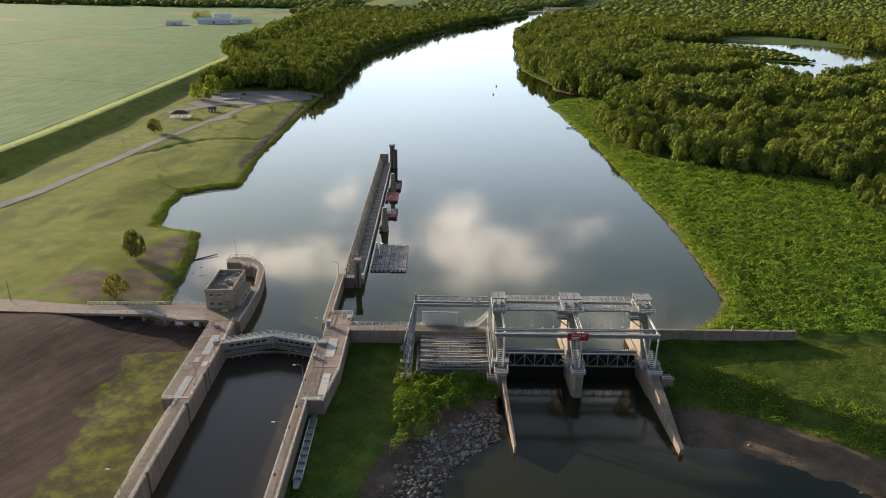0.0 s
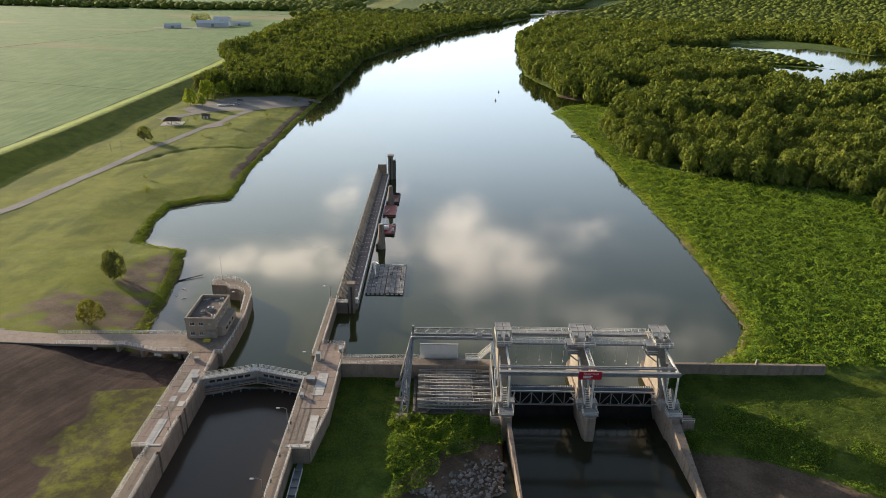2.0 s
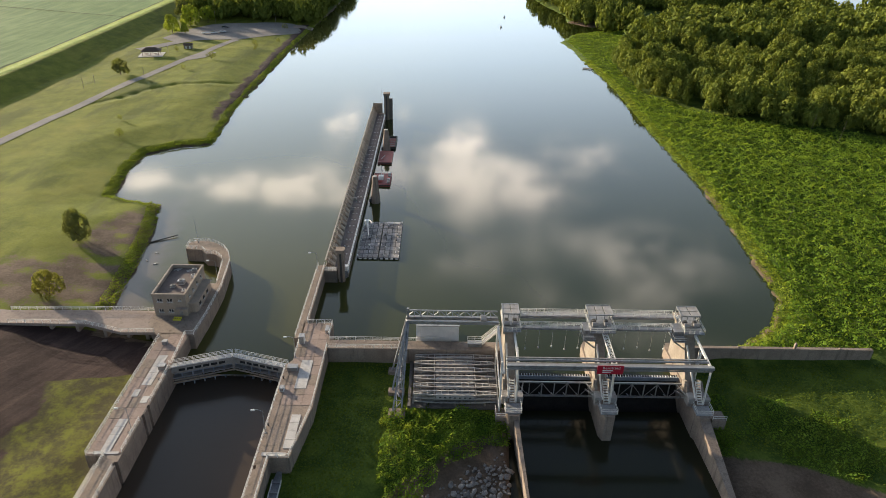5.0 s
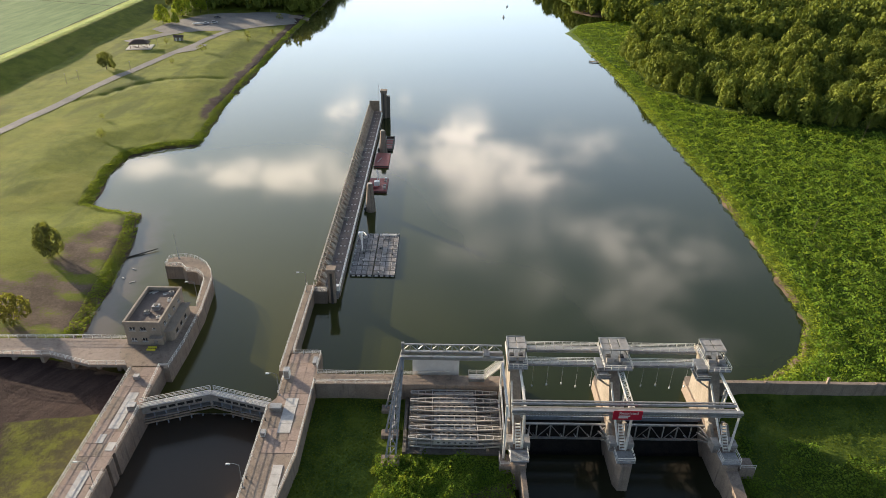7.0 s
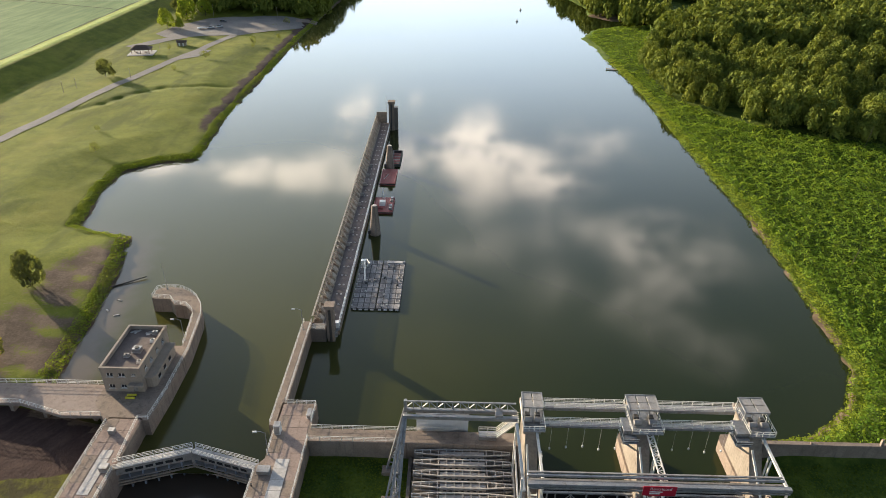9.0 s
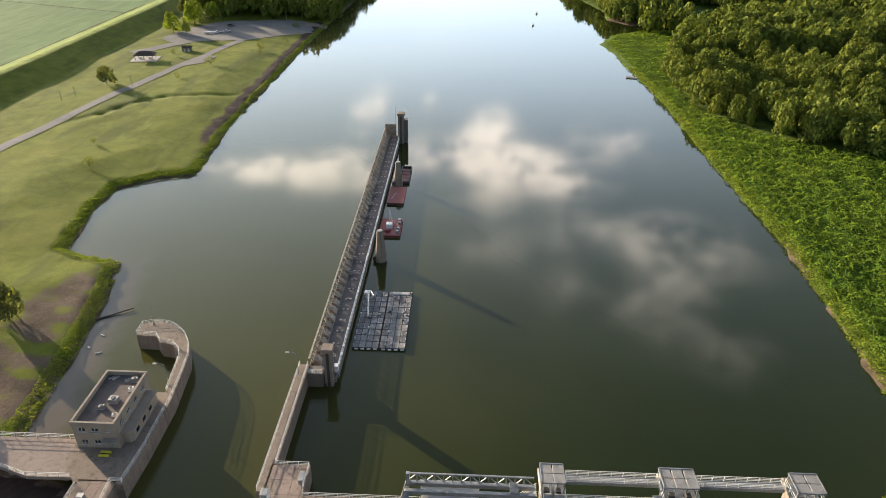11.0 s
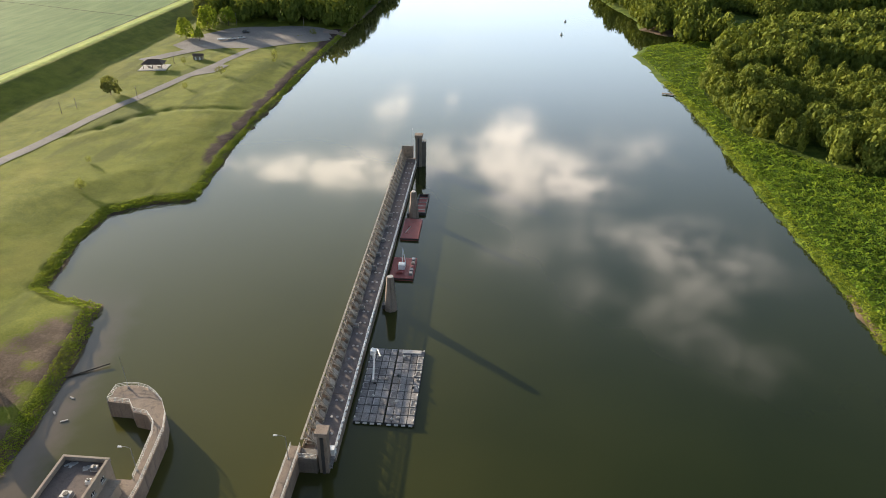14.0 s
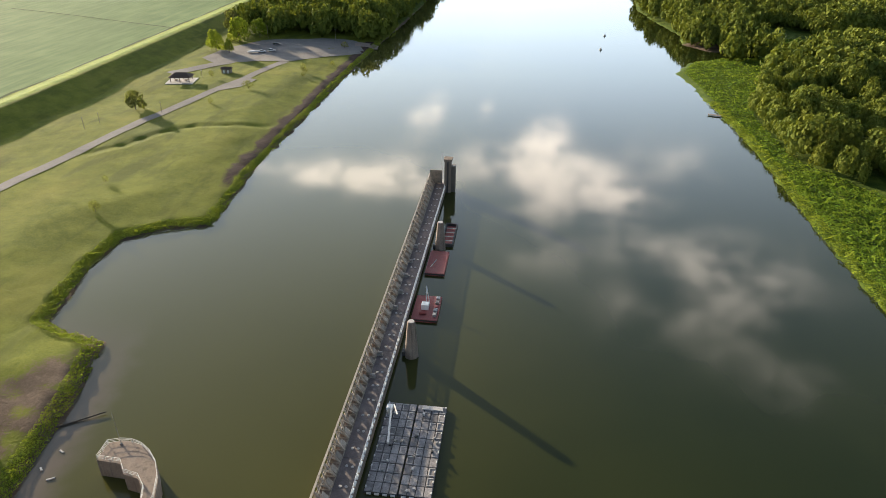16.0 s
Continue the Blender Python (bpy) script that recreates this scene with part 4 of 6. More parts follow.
part("annex_roof", Solid().prism([(-68.6, 9.2), (-67.0, 9.2), (-66.3, 10.2), (-66.3, 21.8), (-68.6, 21.8)], 2.7, 3.15), HOUSE, house)
for v in (11.5, 14.5, 17.5):
    w = part("window", Solid().box(-66.6, -66.56, v, v + 1.2, 1.0, 1.95), GLASS, house, "dark glazed window")
    part("sill", Solid().box(-66.6, -66.42, v - 0.1, v + 1.3, 0.86, 0.98), PALE, w)
part("canopy", Solid().cap(-71.4, -68.2, HF - 1.3, HF, 2.55, 2.75), HOUSE, house, "flat concrete canopy over the door")
RZ = TOP + H2 - 0.3
for u, v, w, d, h, m, label in ((-72.0, 15.2, 1.8, 1.5, 1.0, GALV, "grey air conditioning unit on the roof"), (-73.6, 13.2, 1.1, 0.9, 0.7, STEEL, "small grey roof ventilator on the house"), (-69.9, 18.6, 0.9, 0.9, 0.8, WHITE, "white ventilator on the flat roof"),
                                (-70.0, 11.2, 0.8, 0.8, 0.6, WHITE, "white ventilator on the flat roof"), (-70.4, 21.6, 1.2, 0.8, 0.9, GALV, "grey equipment box on the roof")):
    base = thing("roof_unit", label, "roof unit", site(u + HS[0], v + HS[1], RZ), "roof equipment")
    part("casing", Solid().cap(-w / 2, w / 2, -d / 2, d / 2, 0.12, h, 0.05), m, base)
    part("plinth", Solid().box(-w / 2 - 0.1, w / 2 + 0.1, -d / 2 - 0.1, d / 2 + 0.1, 0, 0.12), PALE, base)
    part("fan_cowl", Solid().rod((0, 0, h), (0, 0, h + 0.14), min(w, d) * 0.32, 12), DARKSTEEL, base)
for i in range(12):
    a = rng.random()
    single("loose_panel", Solid().cap(-0.35 - 0.3 * rng.random(), 0.4, -0.2, 0.25, 0, 0.12, 0.03), PALE, "small pale loose board lying on the roof", "board", site(-76.4 + 5.2 * a + HS[0], HS[1] + 21.9 - 1.3 * abs(a - 0.4) + rng.random(), RZ, rng.random() * 90), group="boards on the roof")
buoy = thing("life_raft", "yellow and dark inflatable by the house door", "inflatable", site(-71.4, 10.8, TOP))
for s in (-0.45, 0.45):
    part("tube", Solid().rod((-1.0, s, 0.28), (1.0, s, 0.28), 0.28, 10), YELLOW, buoy)
part("floor", Solid().box(-0.95, 0.95, -0.3, 0.3, 0.1, 0.2), RUBBER, buoy)

# Access road on its bridge.
BR_N, BR_S = [(-150, 192.9), (-117, 190.4), (-97, 191.6), (-78.6, 192.2)], [(-150, 184.8), (-114.5, 184.6), (-94.6, 185.2), (-84, 182.2), (-75.5, 182.6)]
structure("road_bridge", Solid().prism(BR_S + [(-74.6, 188.5), (-78.2, 189)] + BR_N[::-1], 3.5, TOP - 0.02), ROADSTONE, None, "tan concrete access road to the lock on a low bridge")
WORLD = Matrix.Identity(4)
railing([(*p, TOP) for p in BR_N[1:]], at=WORLD)
railing([(*p, TOP) for p in BR_S[1:]], at=WORLD)
for x in (-104, -97, -90, -84, -79):
    b = thing("bridge_pier", "square concrete pier under the access road", "pier", pose(x, 185.5, ground_z(x, 184)), "bridge piers")
    part("shaft", Solid().box(-0.4, 0.4, -0.3, 5.6, -0.8, 3.55 - ground_z(x, 184)), CONCRETE, b)
ribbon("road", [(-320, 176), (-220, 186), (-150, 189), (-135, 188.8)], [8, 8, 8, 8], ASPHALT, 0.22, "worn access road to the lock")

# ---- floating guide wall ----
GL, GR, FOOT, G0, G1, GZ = -37.2, -30.6, -34.7, 40.8, 201.0, 2.3
guide = thing("guide_wall", "long dark-decked floating guide wall with an open braced steel fender frame", "guide wall", site(0, 0, 0))
NSEG = 9
for i in range(NSEG):
    a, b = G0 + (G1 - G0) * i / NSEG, G0 + (G1 - G0) * (i + 1) / NSEG
    part("pontoon", Solid().cap(GL + 0.26, GR + 0.35, a + 0.03, b - 0.03, -1.4, GZ, 0.08), CONCRETE, guide, "grey concrete pontoon")
    part("deck", Solid().box(FOOT + 0.12, GR - 0.12, a + 0.05, b - 0.05, GZ, GZ + 0.03), GUIDEDECK, guide, "dark worn deck")
kerb = Solid().cap(GR - 0.1, GR + 0.32, 0, 1.15, GZ, GZ + 0.4, 0.05).mesh("kerb_block", WHITE)
for i in range(92):
    part("kerb_block", kerb, WHITE, guide).location = (0, G0 + 0.3 + i * 1.735, 0)
NB = 46
gap = (G1 - G0 - 1) / NB
panel = Solid().cap(GL + 0.02, GL + 0.24, 0.05, gap - 0.05, GZ - 1.8, GZ + 1.1, 0.05).mesh("fender_panel", TIMBER)
knee = Solid().prism([(0, 0), (1.05, 0), (1.05, gap * 0.4), (0, gap * 0.4)], 0, [1.75, 0.5, 0.5, 1.75]).mesh("knee_panel", FENDER)
brace = Solid().beam((GL + 0.35, 0, GZ + 3.3), (FOOT - 0.05, 0, GZ + 0.25), 0.26, 0.34).box(GL + 0.3, FOOT, -0.13, 0.13, GZ, GZ + 0.2).box(GL + 0.26, GL + 0.56, -0.15, 0.15, GZ, GZ + 3.4).beam((GL + 0.4, 0, GZ + 1.6), (FOOT - 0.9, 0, GZ + 1.25), 0.2).mesh("brace", FENDER)
strut = Solid().beam((GL + 0.42, 0.1, GZ + 3.4), (FOOT - 0.5, gap / 2, GZ + 0.9), 0.24, 0.2).mesh("strut", FENDER)
strut_b = Solid().beam((GL + 0.42, gap - 0.1, GZ + 3.4), (FOOT - 0.5, gap / 2, GZ + 0.9), 0.24, 0.2).mesh("strut", FENDER)
for i in range(NB):
    v = G0 + 0.5 + i * gap
    part("fender_panel", panel, TIMBER, guide).location = (0, v, 0)
    part("brace", brace, FENDER, guide).location = (0, v + gap / 2, 0)
    part("strut", strut, FENDER, guide).location = (0, v, 0)
    part("strut", strut_b, FENDER, guide).location = (0, v, 0)
    part("knee_panel", knee, FENDER, guide, "tan plate with a slanting top").location = (FOOT - 1.1, v + gap * 0.62, GZ)
part("wale", Solid().box(GL, GL + 0.42, G0, G1, GZ + 3.42, GZ + 3.6), FENDER, guide, "tan steel cap beam")
part("wale", Solid().box(GL + 0.9, GL + 1.08, G0, G1, GZ + 2.45, GZ + 2.62), FENDER, guide, "tan steel middle beam")
part("wale", Solid().box(FOOT - 0.12, FOOT + 0.1, G0, G1, GZ, GZ + 0.28), FENDER, guide, "tan steel foot beam")
bitt = Solid().rod((0, 0, 0), (0, 0, 0.08), 0.33, 10).rod((0, 0, 0.08), (0, 0, 0.18), 0.24, 10).mesh("hatch", PALE)
for i in range(31):
    for u in (-33.35, -32.15):
        part("hatch", bitt, PALE, guide).location = (u + 0.1 * rng.random(), G0 + 5.5 + i * 4.95 + 0.3 * rng.random(), GZ + 0.03)
railing([(GR + 0.1, G0 + 1, GZ + 0.35), (GR + 0.1, G1 - 2, GZ + 0.35)], high=1.0, gap=1.7, mat=WHITE, label="pale steel railing along the floating guide wall")
for v in (84, 92.5, 113, 121, 130, 138.5, 148):
    b = thing("deck_winch", "grey rusty mooring winch on the guide wall deck", "winch", site(-34.0, v, GZ + 0.03), "deck winches")
    part("frame", Solid().cap(-0.7, 0.7, -0.5, 0.5, 0, 0.35), STEEL, b)
    part("drum", Solid().rod((-0.6, 0, 0.75), (0.6, 0, 0.75), 0.38, 10), STEEL, b)

near_block = thing("abutment_block", "low concrete block with railing at the wall's end", "abutment", site(0, 0, -3.0))
part("block", Solid().cap(-37.0, -33.2, 37.6, 40.4, 0, 3 + TOP - 0.3, 0.1), DAMP, near_block)
railing([(-36.9, 37.8, TOP - 0.3), (-33.4, 37.8, TOP - 0.3)], gap=1.2)


def guide_tower(u, v, top, w=2.2, d=2.4):
    b = thing("guide_tower", "square concrete guide tower rising from the river bed", "tower", site(u, v, -3.0), "guide towers")
    part("shaft", Solid().box(-w / 2, w / 2, -d / 2, d / 2, 0, 3 + top - 0.9), CONCRETE, b)
    part("head", Solid().cap(-w / 2 - 0.35, w / 2 + 0.35, -d / 2 - 0.25, d / 2 + 0.25, 3 + top - 0.9, 3 + top, 0.06), CONCRETE, b, "square concrete head")
    part("guide_rail", Solid().box(-0.3, 0.3, -d / 2 - 0.28, -d / 2, 0, 3 + top - 1.2), DARKSTEEL, b)


guide_tower(-31.9, 38.9, 11.0, 1.9, 2.1)
box = thing("control_box", "white control box on a railed platform", "cabinet", site(-30.9, 40.6, GZ + 0.03))
part("platform", Solid().box(-0.8, 0.9, -1.2, 1.0, 0, 0.25), GALV, box)
part("cabinet", Solid().cap(-0.6, 0.7, -0.5, 0.8, 0.25, 1.9), WHITE, box)
for i in range(5):
    part("step", Solid().box(-0.7, 0.7, -1.5 - 0.3 * i, -1.2 - 0.3 * i, -0.1 - 0.2 * i, 0.02 - 0.2 * i), GALV, box)
guide_tower(-29.6, 198.5, 13.6, 2.5, 2.8)
single("guide_tower", Solid().box(-1.0, 1.0, -1.4, 1.4, 0, 13.5), DAMP, "dark damp concrete tower behind the end of the guide wall", "tower", site(-27.8, 199.5, -3.0))
screen = thing("end_screen", "tan timber end screen of the guide wall", "screen", site(-34.6, 200.2, GZ + 0.03))
part("panel", Solid().cap(-2.2, 2.6, -0.2, 0.2, 0.2, 5.4), TIMBER, screen)
for s in (-2.0, 2.4):
    part("post", Solid().box(s - 0.15, s + 0.15, -0.35, -0.2, 0, 5.5), STEEL, screen)
part("antenna", Solid().rod((2.4, 0, 5.4), (2.4, 0, 13.0), 0.05, 6), GALV, screen)


def dolphin(u, v, top):
    b = thing("mooring_dolphin", "tall tapered concrete mooring dolphin in the river", "dolphin", site(u, v, -3.0), "mooring dolphins")
    n = 8
    s = Solid()
    rings = [(0, 2.0, 1.9), (3, 1.85, 1.75), (3 + top * 0.7, 1.25, 1.2), (3 + top - 0.25, 1.05, 1.0), (3 + top, 0.9, 0.85)]
    verts = [(rx * math.cos(a * math.tau / n), ry * math.sin(a * math.tau / n), z) for z, rx, ry in rings for a in range(n)]
    s.add(verts, [(r * n + i, r * n + (i + 1) % n, (r + 1) * n + (i + 1) % n, (r + 1) * n + i) for r in range(len(rings) - 1) for i in range(n)] + [tuple(range((len(rings) - 1) * n, len(rings) * n))])
    part("shaft", s, CONCRETE, b)
    part("cap_plate", Solid().rod((0, 0, 3 + top), (0, 0, 3 + top + 0.12), 0.8, 12), PALE, b)
    part("collar", Solid().box(-2.3, -0.9, -0.8, 0.8, 3.4, 4.6), DARKSTEEL, b, "dark steel guide collar")


dolphin(-26.7, 96.2, 10.6)
dolphin(-26.6, 152.4, 9.8)

# Sectional work rafts.
for k, (u0, u1) in enumerate(((-28.9, -22.25), (-22.0, -15.4))):
    raft = thing("work_raft", "grey sectional steel work raft moored beside the guide wall", "raft", site(0, 0, 0.0), "work rafts")
    part("hull", Solid().box(u0, u1, 52.2, 78.0, -0.6, 0.55), DARKSTEEL, raft, "dark steel pontoon hull")
    for i in range(10):
        for j in range(4):
            w, d = (u1 - u0) / 4, 25.8 / 10
            a, b = u0 + j * w, 52.2 + i * d
            part("deck_panel", Solid().cap(a + 0.09, a + w - 0.09, b + 0.09, b + d - 0.09, 0.55, 0.64 + 0.05 * rng.random(), 0.03), PONTOON, raft)
            if rng.random() < 0.5:
                h = 0.72 + 0.08 * rng.random()
                part("frame_bar", Solid().box(a + 0.25, a + w - 0.25, b + 0.3, b + 0.42, 0.6, h).box(a + 0.25, a + w - 0.25, b + d - 0.45, b + d - 0.33, 0.6, h).box(a + 0.25, a + 0.37, b + 0.42, b + d - 0.45, 0.6, h), PALE, raft, "pale steel frame on the deck")
    for i in range(10):
        part("cleat", Solid().box(u1 - 0.35 if k else u0 + 0.1, u1 - 0.1 if k else u0 + 0.35, 53 + i * 2.7, 53.5 + i * 2.7, 0.68, 0.95), RAIL, raft)
    for i in range(4):
        part("fender", Solid().rod((u0 + 0.6 + 1.6 * i, 52.05, 0.3), (u0 + 1.5 + 1.6 * i, 52.05, 0.3), 0.22, 8), RAIL, raft)
crane = thing("deck_crane", "white hydraulic deck crane with a lowered boom", "crane", site(-27.8, 74.0, 0.7))
part("pedestal", Solid().rod((0, 0, 0), (0, 0, 1.7), 0.45, 12), WHITE, crane)
part("head", Solid().cap(-0.7, 0.7, -0.7, 0.7, 1.7, 2.5), WHITE, crane)
part("boom", Solid().beam((0.4, -0.6, 2.3), (1.6, -10.5, 1.9), 0.42, 0.5), RAIL, crane, "pale lattice boom")
part("jib", Solid().beam((0.9, 0.4, 2.4), (2.2, -3.2, 3.2), 0.25, 0.3), RAIL, crane)
mat_roll = single("walkway_mat", Solid().cap(-21.0, -16.2, 76.4, 77.7, 0.7, 0.9), PALE, "pale yellowish mat on the raft", "mat", SKEW)
for i in range(16):
    single("deck_clutter", Solid().cap(-0.2 - 0.3 * rng.random(), 0.3, -0.2, 0.2 + 0.2 * rng.random(), 0, 0.25 + 0.3 * rng.random()), rng.choice([PALE, STEEL, DARKSTEEL, RAIL]), "small box of gear on the raft deck", "gear box",
           site(-28.2 + 12 * rng.random(), 53 + 22 * rng.random(), 0.69, 90 * rng.random()), group="gear on the raft")

b1 = thing("work_barge", "small red work barge with a winch and white box", "barge", site(0, 0, 0))
part("hull", Solid().cap(-29.4, -22.2, 111.0, 123.0, -0.5, 0.9, 0.1), REDPAINT, b1)
part("rub_rail", Solid().box(-29.5, -22.1, 110.9, 111.05, 0.3, 0.75), DARKSTEEL, b1)
part("box", Solid().cap(-27.2, -25.2, 115.6, 117.6, 0.9, 2.5), WHITE, b1, "white deck box")
part("mast", Solid().beam((-26.2, 118.6, 0.9), (-26.6, 121.5, 5.2), 0.22).beam((-25.2, 118.6, 0.9), (-26.5, 121.4, 5.0), 0.18), RAIL, b1, "pale A-frame mast")
part("winch", Solid().rod((-27.4, 113.5, 1.3), (-25.6, 113.5, 1.3), 0.4, 10), REDPAINT, b1)
for i in range(5):
    part("locker", Solid().cap(-23.6, -22.6, 112.5 + 2 * i, 113.8 + 2 * i, 0.9, 1.5 + 0.4 * rng.random()), (STEEL, GALV, REDPAINT)[i % 3], b1)
b2 = thing("deck_barge", "flat faded-red deck barge beside the guide wall", "barge", site(0, 0, 0))
part("hull", Solid().cap(-29.2, -23.2, 135.4, 149.6, -0.5, 0.9, 0.1), REDPAINT, b2)
for i in range(2):
    part("hatch", Solid().cap(-27.6, -26.6, 138.5 + 5 * i, 139.8 + 5 * i, 0.9, 1.05), REDPAINT, b2)
part("pipe", Solid().rod((-27.8, 139, 1.05), (-26.6, 143.5, 1.05), 0.12, 6), RAIL, b2)
part("rub_rail", Solid().box(-29.3, -23.1, 135.3, 135.45, 0.3, 0.75), DARKSTEEL, b2)
b3 = thing("open_skiff", "dark open-topped steel skiff with a red interior", "boat", site(0, 0, 0))
hull = Solid()
for a in ((-26.6, -26.2, 154.0, 169.5), (-23.0, -22.6, 154.0, 169.5), (-26.2, -23.0, 154.0, 154.5), (-26.2, -23.0, 169.0, 169.5)):
    hull.box(*a, -0.4, 1.1)
hull.box(-26.2, -23.0, 154.5, 169.0, -0.4, 0.2)
part("hull", hull, DARKSTEEL, b3)
part("floor", Solid().box(-26.1, -23.1, 155.0, 168.5, 0.2, 0.28), REDPAINT, b3)
for i in range(4):
    part("thwart", Solid().box(-26.2, -23.0, 157 + 3 * i, 157.4 + 3 * i, 0.6, 0.75), STEEL, b3)

# ---- dam ----
def lattice(s, p0, p1, q0, q1, n, w):
    """Zigzag and rungs between two chords p0-p1 and q0-q1."""
    p0, p1, q0, q1 = map(Vector, (p0, p1, q0, q1))
    for i in range(n):
        a, b = p0.lerp(p1, i / n), q0.lerp(q1, i / n)
        c, d = p0.lerp(p1, (i + 1) / n), q0.lerp(q1, (i + 1) / n)
        s.beam(a, b, w)
        s.beam(a, d, w) if i % 2 == 0 else s.beam(b, c, w)
    return s


def lattice_bars(parent, p0, p1, q0, q1, n, w, mat):
    """The same zigzag as single bars."""
    p0, p1, q0, q1 = map(Vector, (p0, p1, q0, q1))
    for i in range(n):
        a, b = p0.lerp(p1, i / n), q0.lerp(q1, i / n)
        c, d = p0.lerp(p1, (i + 1) / n), q0.lerp(q1, (i + 1) / n)
        part("lacing_bar", Solid().beam(a, b, w), mat, parent)
        part("lacing_bar", Solid().beam(*((a, d) if i % 2 == 0 else (b, c)), w), mat, parent)


structure("wall_dam_left", Solid().cap(-30.3, 12.8, -0.6, 3.0, -4, TOP, 0.08), CONCRETE, SKEW, "concrete dam wall with a walkway")
structure("wall_dam_right", Solid().cap(58.8, 108.5, 1.7, 2.8, -4, TOP, 0.08), CONCRETE, SKEW, "long low concrete wall beside the dam")
railing([(-30.2, 2.8, TOP), (0.5, 2.8, TOP)])
railing([(-30.2, -0.4, TOP), (-12.0, -0.4, TOP)])
for u, s in ((74, 0), (88.4, 1), (100, 0)):
    single("wall_post", Solid().cap(-0.25, 0.25, -0.25, 0.25, 0, 1.6 if s else 0.25), CONCRETE, "short post on the concrete wall", "post", site(u, 2.2, TOP))
PIERS = (14.35, 35.8, 57.25)
BAY = 21.45
UP, DN, W = 5.5, -22.6, 1.65
for k, u in enumerate(PIERS):
    p = thing("dam_pier", "tall tan concrete dam pier with a slanting upper frame", "dam pier", site(u, 0, -8.0), "dam piers")
    body = Solid().prism([(-W, DN + 1.6), (-1.0, DN), (1.0, DN), (W, DN + 1.6), (W, UP - 1.6), (0.8, UP), (-0.8, UP), (-W, UP - 1.6)], 0, 11.0)
    part("base", body, CONCRETE, p)
    part("shaft", Solid().side([(-11.5, 11.0), (1.8, 11.0), (1.8, 21.4), (-5.3, 21.4), (-5.9, 20.2)], -1.2, 1.2), PIER, p, "sunlit tan concrete shaft")
    part("head", Solid().cap(-1.7, 1.7, -6.2, 2.9, 21.4, 22.3), PIER, p)
    for s in (-1, 1):
        part("corbel", Solid().side([(-16.5, 9.0), (-12.0, 9.0), (-11.0, 12.6), (-13.0, 13.6), (-16.0, 11.4)], s * 1.65 - 0.3, s * 1.65 + 0.3), PIER, p)
    if k == 1:
        for x in (0.35, 1.45):
            part("brace", Solid().beam((x, -5.8, 21.9), (x, -17.4, 21.1), 0.2, 0.35), RAIL, p, "pale steel walkway chord")
        lattice_bars(p, (0.35, -5.8, 21.95), (0.35, -17.4, 21.15), (1.45, -5.8, 21.95), (1.45, -17.4, 21.15), 11, 0.12, RAIL)
    else:
        part("brace", Solid().beam((0.9, -5.8, 21.8), (0.9, -17.4, 21.0), 0.45, 0.5), RAIL, p, "pale inclined steel strut")
    part("leg", Solid().beam((0.6, -18.2, 21.4), (0.8, -18.0, 11.0), 0.4, 0.4), RAIL, p, "pale upright steel leg")
    part("leg", Solid().beam((-0.9, -7.0, 19.5), (-0.9, -17.8, 12.0), 0.35, 0.35), RAIL, p)
    # Gate bearing block and stair on the tail of the pier.
    for s in (-1, 1):
        part("bearing", Solid().cap(s * 1.75 - 0.75, s * 1.75 + 0.75, -17.8, -15.4, 10.2, 12.4), STEEL, p, "grey steel gate bearing housing")
    part("service_platform", Solid().cap(-1.9, 1.9, -21.8, -18.6, 11.0, 11.25), GALV, p)
    rail = Solid()
    for a, b in (((-1.8, -21.7), (1.8, -21.7)), ((-1.8, -21.7), (-1.8, -18.7)), ((1.8, -21.7), (1.8, -18.7))):
        for h in (0.6, 1.15):
            rail.beam((*a, 11.25 + h), (*b, 11.25 + h), 0.08)
        rail.beam((*a, 11.25), (*a, 12.4), 0.08)
    part("platform_rail", rail, RAIL, p)
    st = Solid()
    for i in range(9):
        st.box(-0.5, 0.5, -18.4 + 0.42 * i, -18.0 + 0.42 * i, 11.3 + 0.42 * i, 11.4 + 0.42 * i)
    part("stair", st.beam((-0.55, -18.4, 11.3), (-0.55, -14.6, 15.1), 0.1, 0.25).beam((0.55, -18.4, 11.3), (0.55, -14.6, 15.1), 0.1, 0.25), RAIL, p, "pale steel stair")
    for a in (-9.9, -8.9):
        part("gate_guide", Solid().box(1.5, 1.75, a, a + 0.35, 11, 19.5), RAIL, p)
    # Hoist house on the head: a railed frame with machinery.
    hw = 3.0 if k == 1 else 2.05 if k == 0 else 2.4
    hz = 22.3
    h = thing("hoist_platform", "grey galvanised gate hoist platform with railings", "hoist platform", site(u + (0.3 if k == 1 else 0.3 if k == 0 else 0.5), 0, hz - 8.0), "gate hoist platforms")
    part("deck", Solid().cap(-hw, hw, -6.6, 1.4, 0, 0.22), GALV, h)
    for x in (-hw + 0.15, -hw / 3, hw / 3, hw - 0.15):
        for y in (-2.6, 1.2):
            part("post", Solid().box(x - 0.09, x + 0.09, y - 0.09, y + 0.09, 0.22, 2.6), GALV, h)
    for x in range(3 if k == 1 else 2):
        n = 3 if k == 1 else 2
        a, b = -hw + 2 * hw * x / n, -hw + 2 * hw * (x + 1) / n
        for y0, y1 in ((-2.7, -0.8), (-0.7, 1.3)):
            part("roof_panel", Solid().cap(a + 0.1, b - 0.1, y0, y1, 2.6, 2.72, 0.04), STEEL, h, "grey metal roof panel")
    part("roof_frame", Solid().box(-hw, hw, 1.3, 1.5, 2.5, 2.8).box(-hw, hw, -2.9, -2.7, 2.5, 2.8).box(-hw, -hw + 0.18, -2.9, 1.5, 2.5, 2.8).box(hw - 0.18, hw, -2.9, 1.5, 2.5, 2.8), GALV, h)
